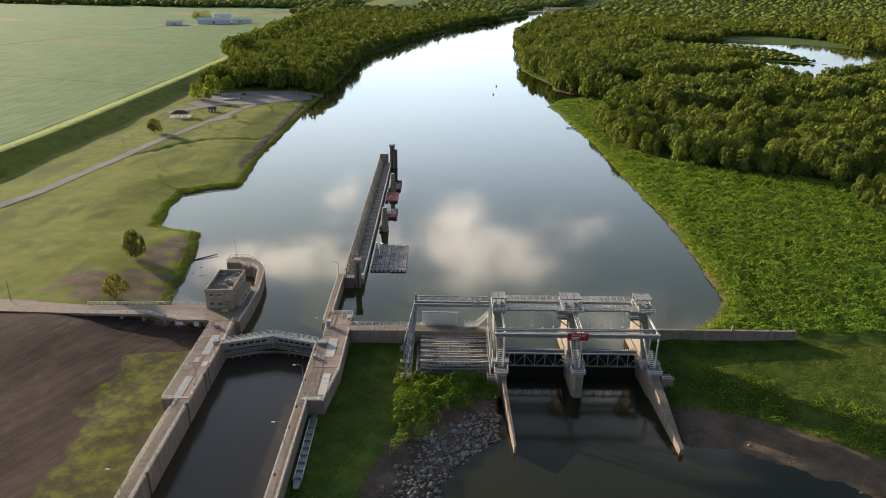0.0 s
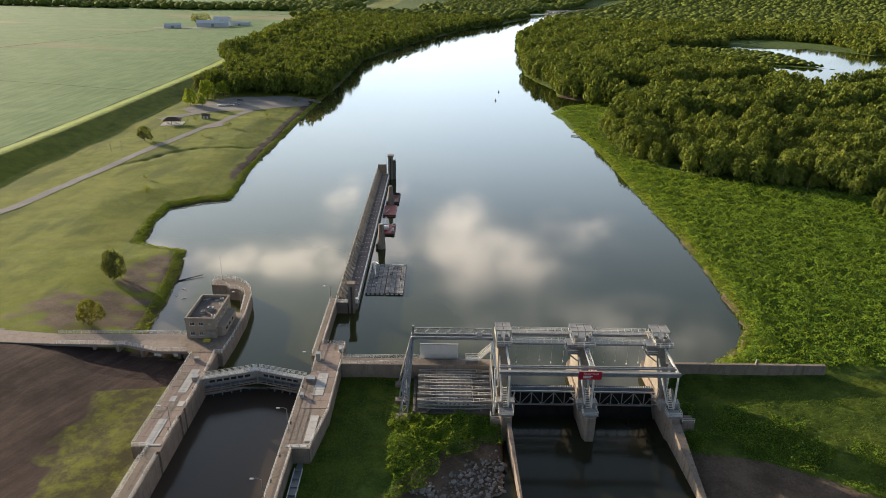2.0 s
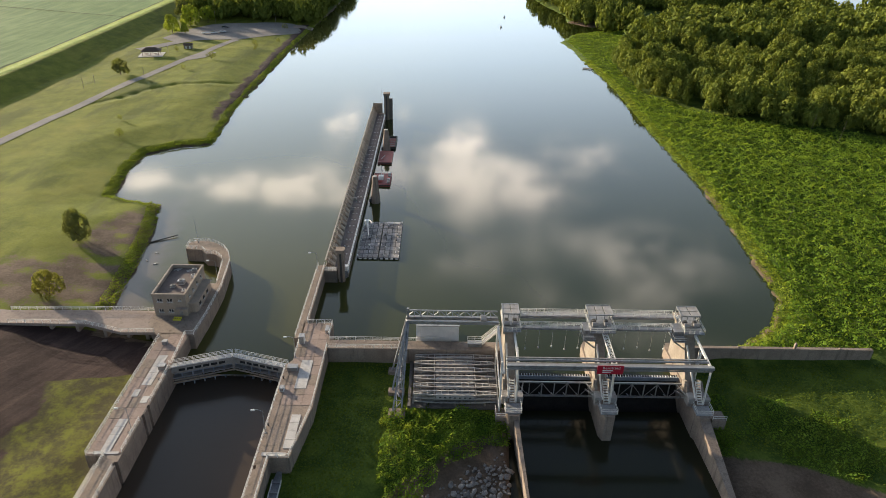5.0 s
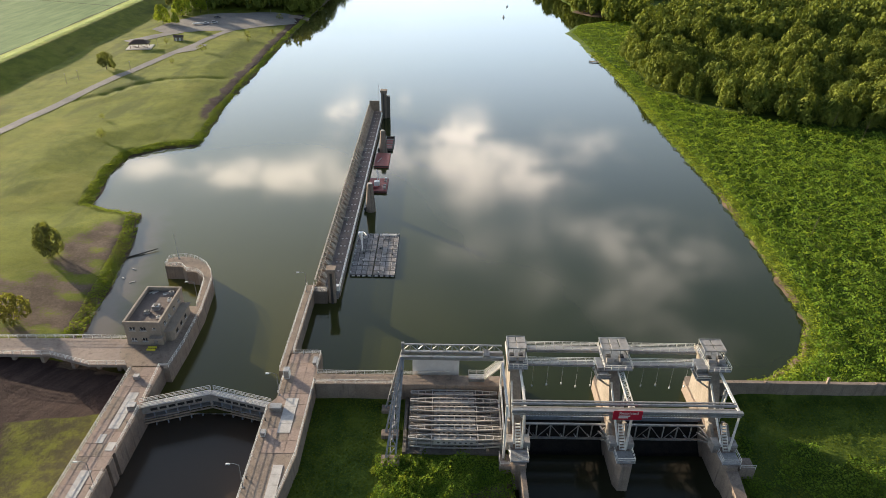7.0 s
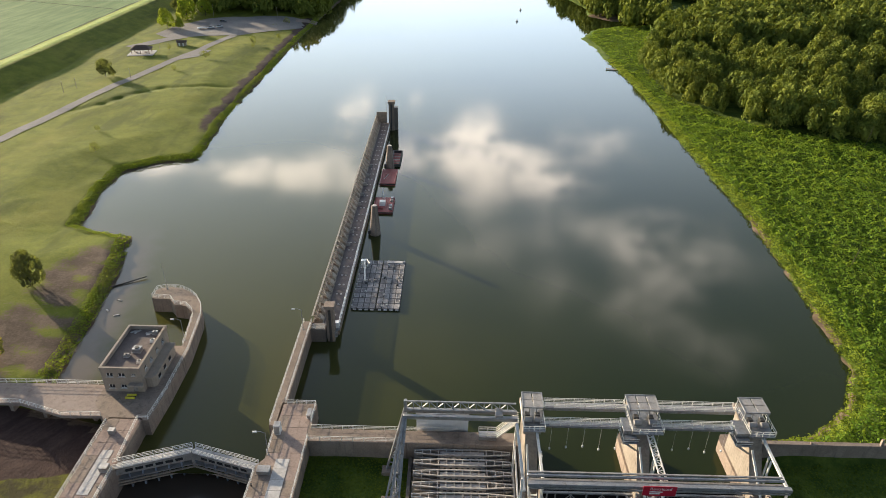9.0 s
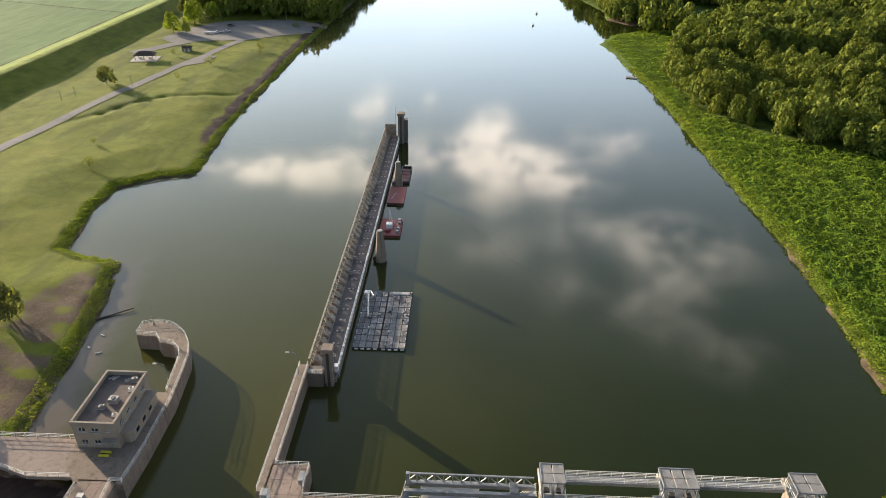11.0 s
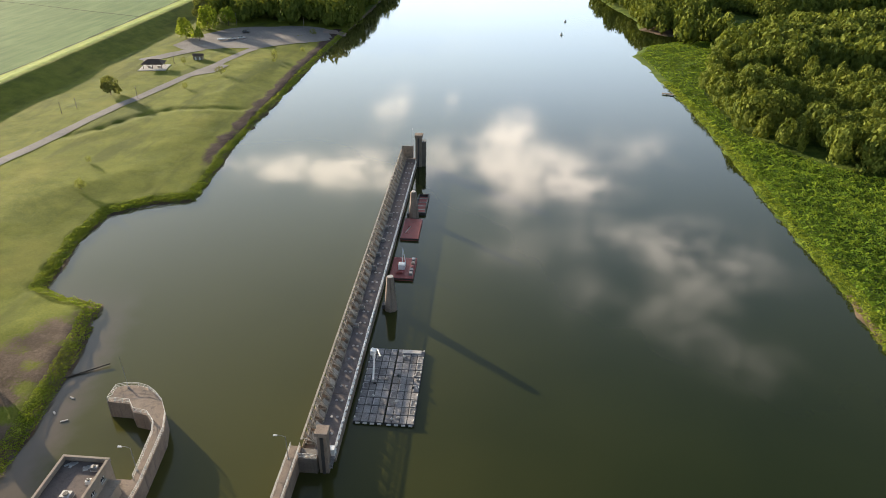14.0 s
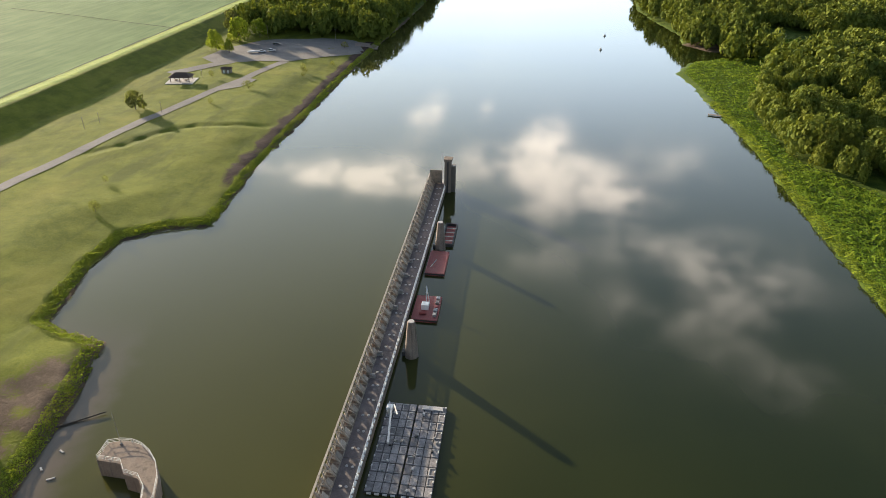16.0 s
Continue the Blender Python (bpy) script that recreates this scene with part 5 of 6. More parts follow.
    for x in (-hw * 0.5, hw * 0.45):
        part("drum", Solid().rod((x - 0.7, -4.2, 0.95), (x + 0.7, -4.2, 0.95), 0.55, 12), STEEL, h, "grey hoist drum")
        part("motor", Solid().cap(x - 0.5, x + 0.4, -3.4, -2.4, 0.22, 1.3), DARKSTEEL, h)
    rr = Solid()
    for a, b in (((-hw, -6.5), (hw, -6.5)), ((-hw, -6.5), (-hw, 1.3)), ((hw, -6.5), (hw, 1.3))):
        for z in (0.6, 1.15):
            rr.beam((*a, 0.22 + z), (*b, 0.22 + z), 0.085)
        for i in range(5):
            q = Vector(a).lerp(Vector(b), i / 4)
            rr.box(q.x - 0.05, q.x + 0.05, q.y - 0.05, q.y + 0.05, 0.22, 1.4)
    part("railing", rr, RAIL, h)
    if k:
        l = thing("side_hoist", "grey lower hoist house bracketed on the dam pier", "hoist platform", site(u - 2.7, -4.6, 12.4), "lower hoist houses")
        part("deck", Solid().cap(-1.6, 1.4, -2.6, 2.2, 0, 0.22), GALV, l)
        part("casing", Solid().cap(-1.3, 1.1, -1.2, 1.9, 0.22, 2.2), STEEL, l)
        part("roof_panel", Solid().cap(-1.5, 1.3, -1.5, 2.1, 2.2, 2.34), GALV, l)
        part("drum", Solid().rod((-1.2, -1.9, 0.9), (0.9, -1.9, 0.9), 0.5, 12), STEEL, l)
        part("wheel", Solid().rod((-1.9, 0.5, 1.4), (-1.6, 0.5, 1.4), 0.8, 14), SHED, l)
        part("bracket", Solid().beam((1.4, -2.0, -2.2), (-1.4, -2.0, 0), 0.3).beam((1.4, 2.0, -2.2), (-1.4, 2.0, 0), 0.3), GALV, l)
        part("railing", Solid().beam((-1.6, -2.6, 1.3), (1.4, -2.6, 1.3), 0.09).beam((-1.6, -2.6, 1.3), (-1.6, 2.2, 1.3), 0.09).beam((-1.6, -2.6, 0.7), (1.4, -2.6, 0.7), 0.09).beam((-1.6, -2.6, 0.2), (-1.6, -2.6, 1.3), 0.09), RAIL, l)


def walkway_bridge(u0, u1, v, z, w, label, deep=0.5):
    b = thing("service_bridge", label, "service bridge", site(u0, v, z), "service bridges over the gates")
    L = u1 - u0
    part("deck", Solid().box(0, L, -w / 2, w / 2, 0, 0.15), GALV, b)
    for s in (-1, 1):
        part("girder", Solid().box(0, L, s * (w / 2 + 0.02) - 0.1, s * (w / 2 + 0.02) + 0.1, -deep, 0.2), GALV, b)
        post = Solid().box(-0.05, 0.05, -0.05, 0.05, 0, 1.15).mesh("post", RAIL)
        for i in range(9):
            part("post", post, RAIL, b).location = (L * i / 8, s * w / 2, 0.2)
        for h in (0.6, 0.95, 1.3):
            part("rail", Solid().beam((0, s * w / 2, h), (L, s * w / 2, h), 0.085), RAIL, b)


for a, b in zip(PIERS, PIERS[1:]):
    walkway_bridge(a + 2.9, b - 2.6, 0.3, 14.7, 1.4, "galvanised steel service bridge between hoist platforms")
    walkway_bridge(a + 1.6, b - 4.3, -4.2, 14.1, 1.0, "narrow lower service bridge between the piers", 0.25)

# Long beam across the tail of the piers, with its sign.
gb = thing("bridge_beam", "long pale steel box beam across the pier tails", "beam", site(0, 0, 0))
part("upper_beam", Solid().cap(12.4, 57.6, -16.9, -16.45, 13.9, 14.3), GALV, gb)
part("walk_plate", Solid().box(12.5, 57.5, -17.74, -16.91, 13.5, 13.6), STEEL, gb)
part("lower_beam", Solid().cap(12.4, 58.4, -18.6, -17.75, 13.25, 13.95), GALV, gb)
part("cable_tray", Solid().box(12.6, 57.4, -16.3, -16.0, 14.2, 14.45).box(12.6, 58.0, -18.85, -18.7, 13.0, 13.3), STEEL, gb)
sign = thing("warning_sign", "red warning sign with white lettering on the beam", "sign", site(35.2, -18.95, 12.3))
part("board", Solid().box(-2.9, 2.9, -0.08, 0.0, 0, 2.3), SIGNRED, sign)
part("bracket", Solid().box(-2.4, -2.2, 0.0, 0.25, 0.3, 1.9).box(2.2, 2.4, 0.0, 0.25, 0.3, 1.9), STEEL, sign)


def lettering(text, x, z, size, parent):
    c = bpy.data.curves.new("lettering", "FONT")
    c.body, c.size, c.extrude, c.align_x = text, size, 0.01, "LEFT"
    tmp = bpy.data.objects.new("lettering", c)
    scene.collection.objects.link(tmp)
    me = bpy.data.meshes.new_from_object(tmp.evaluated_get(bpy.context.evaluated_depsgraph_get()))
    bpy.data.objects.remove(tmp)
    me.materials.clear()
    me.materials.append(WHITE)
    ob = new("lettering", me)
    ob.parent = parent
    ob.matrix_local = pose(x, -0.1, z, 90, 0, 0)


lettering("Restricted", -1.75, 1.42, 0.92, sign)
part("lettering_bar", Solid().box(-1.75, 0.55, -0.1, -0.08, 0.85, 1.12), WHITE, sign)
part("lettering_bar", Solid().box(-1.75, 0.15, -0.1, -0.08, 0.4, 0.67), WHITE, sign)

# Tainter gates.
for a, b in zip(PIERS, PIERS[1:]):
    u0, u1 = a + W + 0.05, b - W - 0.05
    g = thing("tainter_gate", "curved blue-grey steel tainter gate with a white truss", "dam gate", site(u0, 0, -8.0), "tainter gates")
    L, R, piv_v, piv_z = u1 - u0, 9.5, -16.6, 11.3
    n, s = 10, Solid()
    arc = [(piv_v + R * math.cos(t), piv_z + R * math.sin(t)) for t in [radians(-62 + 58 * i / n) for i in range(n + 1)]]
    s.side(arc + [(y - 0.25, z) for y, z in arc[::-1]], 0, L)
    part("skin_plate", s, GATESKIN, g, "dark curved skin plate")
    top_y, top_z = arc[-1]
    part("top_channel", Solid().box(0, L, top_y - 1.5, top_y - 1.3, top_z - 0.7, top_z + 0.35).box(0, L, top_y - 1.3, top_y + 0.1, top_z - 0.7, top_z - 0.5), GATEPAINT, g)
    rib = Solid()
    rib.box(-0.06, 0.06, top_y - 1.4, top_y - 0.2, top_z - 0.6, top_z + 0.1)
    rm = rib.mesh("rib", SHED)
    for i in range(28):
        part("rib", rm, SHED, g).location = (L * (i + 0.5) / 28, 0, 0)
    yv = piv_v + 5.4
    for z in (11.3, 7.2):
        part("girder", Solid().box(0, L, yv - 0.22, yv + 0.22, z - 0.17, z + 0.17), GALV, g, "grey horizontal girder")
    bay = L / 6
    for i in range(7):
        part("strut", Solid().box(i * (L - 0.24) / 6, i * (L - 0.24) / 6 + 0.24, yv - 0.35, yv - 0.15, 7.2, 11.3), STEEL, g)
    for i in range(6):
        p, q = (i * bay, (i + 1) * bay) if i % 2 == 0 else ((i + 1) * bay, i * bay)
        part("diagonal", Solid().beam((p, yv - 0.3, 11.2), (q, yv - 0.3, 7.3), 0.13), STEEL, g)
    for i in range(1, 6):
        part("bracing", Solid().beam((i * bay, yv, 7.2), (i * bay, yv + 2.6, 6.0), 0.18), SHED, g)
    for x, s in ((0.35, 1), (L - 0.35, -1)):
        for z in (11.2, 9.3, 7.2):
            part("arm", Solid().beam((x + s * 1.2, yv, z), (x, piv_v + 0.5, piv_z), 0.3), STEEL, g, "grey gate arm")
        part("trunnion", Solid().rod((x - 0.5, piv_v, piv_z), (x + 0.5, piv_v, piv_z), 0.65, 12), STEEL, g)
    # Marker floats hung on lines from the lower bridge.
    for i in range(5):
        x = u0 + 3.4 + i * 3.4 + (0.6 if a > 20 else 0)
        f = thing("hanging_marker", "pale marker float hung on a thin line", "float", site(x * 0.94, -4.75, 8.0 + 0.4 * (i % 3)), "marker floats above the gates")
        part("float", Solid().rod((0, 0, 0), (0, 0, 0.3), 0.12, 8, 0.22).rod((0, 0, 0.3), (0, 0, 0.55), 0.22, 8, 0.1), WHITE, f)
        part("line", Solid().rod((0, 0, 0.5), (0, 0.15, 5.75 - 0.4 * (i % 3)), 0.025, 4), RAIL, f)

# Wing walls.
for u, du, w, z0, z1, label in ((14.9, 0.9, 0.55, 2.2, -1.5, "thin concrete wing wall in the tailwater"), (57.3, -0.2, 1.3, 2.6, -2.2, "sloping concrete wing wall in the tailwater")):
    s = Solid()
    s.add([(u - w, -20, -8.5), (u + w, -20, -8.5), (u + du + w * 0.4, -46.5, -8.5), (u + du - w * 0.4, -46.5, -8.5), (u - w, -20, z0), (u + w, -20, z0), (u + du + w * 0.4, -46.5, z1), (u + du - w * 0.4, -46.5, z1)],
          [(0, 1, 2, 3), (4, 5, 6, 7), (0, 1, 5, 4), (1, 2, 6, 5), (2, 3, 7, 6), (3, 0, 4, 7)])
    structure("wall_wing", s, CONCRETE, SKEW, label)
for u, w in ((11.8, 1.3), (61.2, 1.6)):
    b = thing("service_landing", "concrete landing with railing beside the dam pier", "landing", site(u, -19.6, -1.0))
    part("slab", Solid().cap(-w, w, -1.6, 1.6, -1.5, 2.2), CONCRETE, b)
    part("railing", Solid().beam((-w, -1.5, 3.3), (w, -1.5, 3.3), 0.09).beam((-w, -1.5, 2.8), (w, -1.5, 2.8), 0.09).box(-w, -w + 0.1, -1.55, -1.45, 2.2, 3.35).box(w - 0.1, w, -1.55, -1.45, 2.2, 3.35).beam((-w, -1.5, 3.3), (-w, 1.5, 3.3), 0.09), RAIL, b)

# ---- bulkhead yard and gantry ----
GANTRY_Z = 15.2
gan = thing("gantry", "tall galvanised lattice gantry over the stored bulkheads", "gantry", site(0, 0, 0))
FEET = [(-12.9, -4.4), (-12.4, -12.0), (-11.9, -19.4)]
TOPS = [(-10.1, -2.4), (-10.0, -3.4), (-9.9, -4.3)]
for (fu, fv), (tu, tv) in zip(FEET, TOPS):
    for du in (-1.0, 1.0):
        part("leg", Solid().beam((fu + du, fv, 0.6), (tu + 0.15 * du, tv, GANTRY_Z + 0.2), 0.34), GALV, gan, "galvanised lattice leg")
    lattice_bars(gan, (fu - 1.0, fv, 0.8), (tu - 0.15, tv, GANTRY_Z), (fu + 1.0, fv, 0.8), (tu + 0.15, tv, GANTRY_Z), 8, 0.16, GALV)
for i in range(2):
    (fa, fb), (ta, tb) = FEET[i:i + 2], TOPS[i:i + 2]
    lattice_bars(gan, (fa[0], fa[1], 0.8), (ta[0], ta[1], GANTRY_Z), (fb[0], fb[1], 0.8), (tb[0], tb[1], GANTRY_Z), 6, 0.16, GALV)
part("mast", Solid().box(-10.3, -9.7, -3.0, -2.4, GANTRY_Z, GANTRY_Z + 2.8), GALV, gan)
for v in (-2.4, -4.2):
    part("runway_beam", Solid().cap(-10.4, 11.6, v - 0.35, v + 0.35, GANTRY_Z - 0.4, GANTRY_Z + 0.4), GALV, gan, "long galvanised crane runway beam")
part("truss_chord", Solid().box(-10.2, 11.4, -1.9, -1.6, GANTRY_Z + 1.5, GANTRY_Z + 1.75), GALV, gan)
lattice_bars(gan, (-10, -2.2, GANTRY_Z + 0.4), (11.3, -2.2, GANTRY_Z + 0.4), (-10, -1.75, GANTRY_Z + 1.6), (11.3, -1.75, GANTRY_Z + 1.6), 14, 0.15, GALV)
for u in (8.0,):
    part("hoist_trolley", Solid().cap(u - 0.7, u + 0.7, -4.4, -2.2, GANTRY_Z + 0.4, GANTRY_Z + 0.9), STEEL, gan)
# Right-hand trestle beside the first pier.
for v, z1 in ((-5.0, GANTRY_Z - 0.4), (-17.6, 14.2)):
    part("leg", Solid().beam((11.4, v if v > -10 else -19.0, 0.5), (11.4, v, z1), 0.4), RAIL, gan)
part("brace", Solid().beam((11.4, -5.2, GANTRY_Z - 0.3), (12.0, -17.6, 11.0), 0.5), RAIL, gan, "pale inclined steel strut")
part("brace", Solid().beam((11.4, -5.0, 3.0), (11.4, -19.0, 1.0), 0.3).beam((11.4, -5.0, 9.0), (11.4, -18.4, 5.5), 0.3), RAIL, gan)
for (fu, fv), d in zip(FEET, (1.0, 1.0, 1.2)):
    single("footing", Solid().cap(-1.9, 1.9, -d, d, -1.2, 0.9, 0.08), CONCRETE, "concrete footing block of the gantry", "footing", site(fu, fv, 0), group="gantry footings")

# Stored bulkheads, one behind the other on bearers.
structure("bulkhead_pit", Solid().box(-9.6, -8.9, -17.2, -0.8, -1.5, 0.7).box(11.6, 12.2, -17.2, -0.8, -1.5, 0.7).box(-8.9, 11.6, -17.2, -0.8, -1.5, 0.25), DAMP, SKEW, "damp concrete storage pad")
def bulkhead(v, low, rails):
    b = thing("stored_bulkhead", "weathered grey steel trussed bulkhead in storage", "bulkhead", site(1.4, v, 0.25), "stored bulkheads")
    L, h = 19.6, low
    for zz in rails:
        for s in (-1, 1):
            bend = [(-L / 2, s * 0.3, zz), (-L / 4.4, s * 0.75, zz), (L / 4.4, s * 0.75, zz), (L / 2, s * 0.3, zz)]
            for p, q in zip(bend, bend[1:]):
                part("chord", Solid().beam(p, q, 0.26), BULK, b)
        for i in range(13):
            x = -L / 2 + 0.1 + i * (L - 0.2) / 12
            y = 0.75 if abs(x) < L / 4.4 else 0.3 + 0.45 * (L / 2 - abs(x)) / (L / 2 - L / 4.4)
            part("tie", Solid().beam((x, -y, zz), (x, y, zz), 0.18), BULK, b)
    part("skin_plate", Solid().box(-L / 2, L / 2, 0.4, 0.5, 0, h - 0.3), STEEL, b)
    part("face_plate", Solid().box(-L / 4.4, L / 4.4, -0.96, -0.9, h - 1.1, h - 0.16), BULK, b, "pale riveted face plate")
    # Shade of the plate's holes, put on as thin black slabs.
    for i in range(7):
        x = (i - 3) * L / 17
        part("hole_shade", Solid().box(x - 0.25, x + 0.25, -0.975, -0.961, h - 0.75, h - 0.45), RUBBER, b, "black slab coloured as the shade inside a face plate hole")
    part("web_plate", Solid().box(-L / 4.4, L / 4.4, -0.58, 0.39, rails[-1] - 0.24, rails[-1] - 0.16), BULK, b)
    for i in range(7):
        x = -L / 2 + 0.15 + i * (L - 0.3) / 6
        part("upright", Solid().box(x - 0.14, x + 0.14, -0.45, -0.2, 0, h), STEEL, b)
    for x in (-7, 0, 7):
        part("bearer", Solid().box(x - 0.3, x + 0.3, -1.0, 1.0, 0, 0.2), TIMBER, b)


for v, h in ((-15.4, 2.9), (-12.7, 3.0), (-10.0, 3.0), (-7.2, 3.1), (-4.5, 3.1), (-1.8, 3.0)):
    bulkhead(v, h, (0.7, 1.8, h))
panel = thing("corrugated_barrier", "tall grey ribbed sheet-pile barrier panel by the dam", "barrier", site(-2.8, 3.9, -3.0))
part("sheet", Solid().box(-5.4, 5.4, -0.08, 0.08, 0, 11.4), SHED, panel)
for i in range(22):
    part("rib", Solid().box(-5.3 + i * 0.5, -5.1 + i * 0.5, -0.28, -0.08, 0, 11.4), SHED, panel)
part("cap", Solid().box(-5.5, 5.5, -0.35, 0.2, 11.4, 11.65), GALV, panel)
stair = thing("steel_stair", "galvanised steel stair with railings up to the pier", "stair", site(6.0, 1.6, TOP))
part("landing", Solid().box(-1.2, 2.4, -0.9, 0.9, 0, 0.9), GALV, stair)
for i in range(14):
    part("step", Solid().box(2.4 + i * 0.3, 2.75 + i * 0.3, -0.8, 0.8, 0.95 + i * 0.33, 1.02 + i * 0.33), GALV, stair)
for y in (-0.85, 0.85):
    part("stringer", Solid().beam((2.4, y, 0.8), (6.7, y, 5.3), 0.12, 0.3), RAIL, stair)
    for h in (0.6, 1.15):
        part("rail", Solid().beam((2.4, y, 0.9 + h), (6.7, y, 5.3 + h), 0.09).beam((-1.2, y, 0.9 + h), (2.4, y, 0.9 + h), 0.09), RAIL, stair)
    for x in (-1.2, 0.6, 2.4):
        part("post", Solid().box(x - 0.05, x + 0.05, y - 0.05, y + 0.05, 0.9, 2.1), RAIL, stair)

# ---- plants ----
vr = np.random.RandomState(11)


def leaf_quads(centres, normals, size, rs, spread=0.8):
    """One bent-looking leaf clump, a turned quad, at each centre."""
    n = len(centres)
    nor = normals + spread * rs.randn(n, 3)
    nor /= np.linalg.norm(nor, axis=1)[:, None] + 1e-9
    t = np.cross(nor, rs.randn(n, 3))
    t /= np.linalg.norm(t, axis=1)[:, None] + 1e-9
    b = np.cross(nor, t)
    s = size * (0.6 + 0.8 * rs.rand(n))[:, None]
    k = 0.55 + 0.5 * rs.rand(n)[:, None]
    return np.stack([centres - s * t * 0.5, centres + s * b * k * 0.5, centres + s * t * 0.5, centres - s * b * k * 0.5], 1)


def crown_quads(rs, count, lobes, leaf, wide=1.0, tall=1.0, narrow_top=0.0):
    """Leaf clumps on the outside of a dome of rounded lobes, about 1 in radius, base at z = 0."""
    mids, rads = [], []
    for i in range(lobes):
        a, up_ = i * 2.4 + 0.7 * rs.rand(), (i + 0.5) / lobes
        r = 0.6 * math.sqrt(1 - up_ ** 2) * (0.8 + 0.4 * rs.rand()) * (1 - 0.5 * narrow_top * up_)
        mids.append((r * math.cos(a), r * math.sin(a), 0.2 + 0.92 * up_ + 0.12 * rs.randn()))
        rads.append((0.34 + 0.2 * rs.rand()) * (1 - 0.25 * narrow_top * up_))
    mids, rads, out = np.array(mids), np.array(rads), []
    for i in range(lobes):
        d = rs.randn(int(count * 1.7) // lobes, 3)
        d[:, 2] = np.abs(d[:, 2]) * 1.15 - 0.62
        d /= np.linalg.norm(d, axis=1)[:, None]
        p = mids[i] + d * rads[i] * (0.86 + 0.24 * rs.rand(len(d), 1))
        buried = (np.linalg.norm(p[:, None] - mids[None], axis=2) < 0.8 * rads[None]).any(1)
        p, d = p[~buried], d[~buried]
        out.append(leaf_quads(p * np.array([wide, wide, tall]), d, leaf, rs, 0.3))
    return np.concatenate(out)


def blob(rs, sub):
    """A lumpy closed crown as triangles."""
    bm = bmesh.new()
    bmesh.ops.create_icosphere(bm, subdivisions=sub, radius=1.0)
    co = np.array([v.co[:] for v in bm.verts])
    tri = np.array([[v.index for v in f.verts] for f in bm.faces])
    bm.free()
    ph = rs.rand(6) * 6.28
    w = sum(np.sin(co @ rs.randn(3) * 4.0 + p) for p in ph) / 6
    co = co * (0.85 + 0.35 * w + 0.12 * rs.randn(len(co)))[:, None]
    co[:, 2] = co[:, 2] * 0.85 + 0.75
    return co, tri


def plant_mesh(name, quads_, mat):
    q = quads_.reshape(-1, 4, 3)
    return fast_mesh(name, q.reshape(-1, 3), np.arange(len(q) * 4).reshape(-1, 4), mat)


def scatter_quads(protos, xs_, ys_, zs_, radius, high, rs):
    out = []
    for x, y, z, r, h in zip(xs_, ys_, zs_, radius, high):
        q = protos[rs.randint(len(protos))]
        a = rs.rand() * 6.28
        c, s = math.cos(a), math.sin(a)
        p = np.empty_like(q)
        p[..., 0] = (q[..., 0] * c - q[..., 1] * s) * r + x
        p[..., 1] = (q[..., 0] * s + q[..., 1] * c) * r + y
        p[..., 2] = q[..., 2] * h + z
        out.append(p)
    return np.concatenate(out)


def scatter_blobs(protos, xs_, ys_, zs_, radius, high, rs):
    vs, fs, n = [], [], 0
    for x, y, z, r, h in zip(xs_, ys_, zs_, radius, high):
        co, tri = protos[rs.randint(len(protos))]
        a = rs.rand() * 6.28
        c, s = math.cos(a), math.sin(a)
        vs.append(np.stack([(co[:, 0] * c - co[:, 1] * s) * r + x, (co[:, 0] * s + co[:, 1] * c) * r + y, co[:, 2] * h + z], 1))
        fs.append(tri + n)
        n += len(co)
    return np.concatenate(vs), np.concatenate(fs)


def jittered(x0, x1, y0, y1, gap_, rs):
    a, b = np.meshgrid(np.arange(x0, x1, gap_), np.arange(y0, y1, gap_))
    a, b = a.ravel(), b.ravel()
    return a + (rs.rand(len(a)) - 0.5) * gap_ * 0.9, b + (rs.rand(len(b)) - 0.5) * gap_ * 0.9


# Woods: where trees stand.
FRONT = [(104, 505), (106, 440), (118, 415), (134, 392), (162, 377), (197, 363), (214, 349), (202, 320), (206, 280), (240, 250)]


# Open sand and low growth where the creek joins.
CREEK_MOUTH = [(85, 755), (122, 758), (200, 732), (200, 640), (150, 618), (100, 600)]


def woods_right(x, y):
    d = inside_distance(RIVER, x, y)
    edge_poly = FRONT + [(420, 200), (2600, 300), (2600, 3600), (500, 3600), (330, 2450), (112, 1300), (100, 905), (98, 740), (130, 705), (170, 690), (158, 650), (140, 610), (128, 570), (114, 525)]
    ok = (inside_distance(edge_poly, x, y) < -1.0) & (d > 7)
    # Low growth only on the near side of the lagoon.
    for k in (1.0, 1.04, 1.08):
        ok &= (inside_distance(LAGOON, x * k, y * k) > 5) | ((k > 1) & (x < 355))
    ok &= ~((np.abs((x - 165) * 0.35 + (y - 715)) < 9) & (x < 300))
    glade = (np.hypot((x - 240) / 50, (y - 345) / 14) < 1) | (np.hypot((x - 575) / 100, (y - 1250) / 130) < 1) | (np.hypot((x - 395) / 40, (y - 700) / 18) < 1)
    ok &= ~((np.abs(y - (512 + 0.28 * (x - 110))) < 9) & (x < 360))
    ok &= inside_distance(CREEK_MOUTH, x, y) > 0
    ok &= ~((np.abs(y - (655 + 0.5 * (x - 145))) < 24) & (x > 140) & (x < 330))
    return ok & ~glade & (lumps(x, y, 90, 21) > -1.25)


def woods_left(x, y):
    crest = np.interp(y, [p[0] for p in LEVEE], [p[1] for p in LEVEE])
    d = inside_distance(RIVER, x, y)
    return (d > 1) & (x - crest > 30 - 55 * step(680, 900, y)) & (y > 622 + 6 * np.sin(x * 0.2)) & (x < 150) & (y < 1750)


def in_view(x, y):
    """The wedge of country that lies ahead of the flight line."""
    return np.abs(x) < 0.74 * y + 90


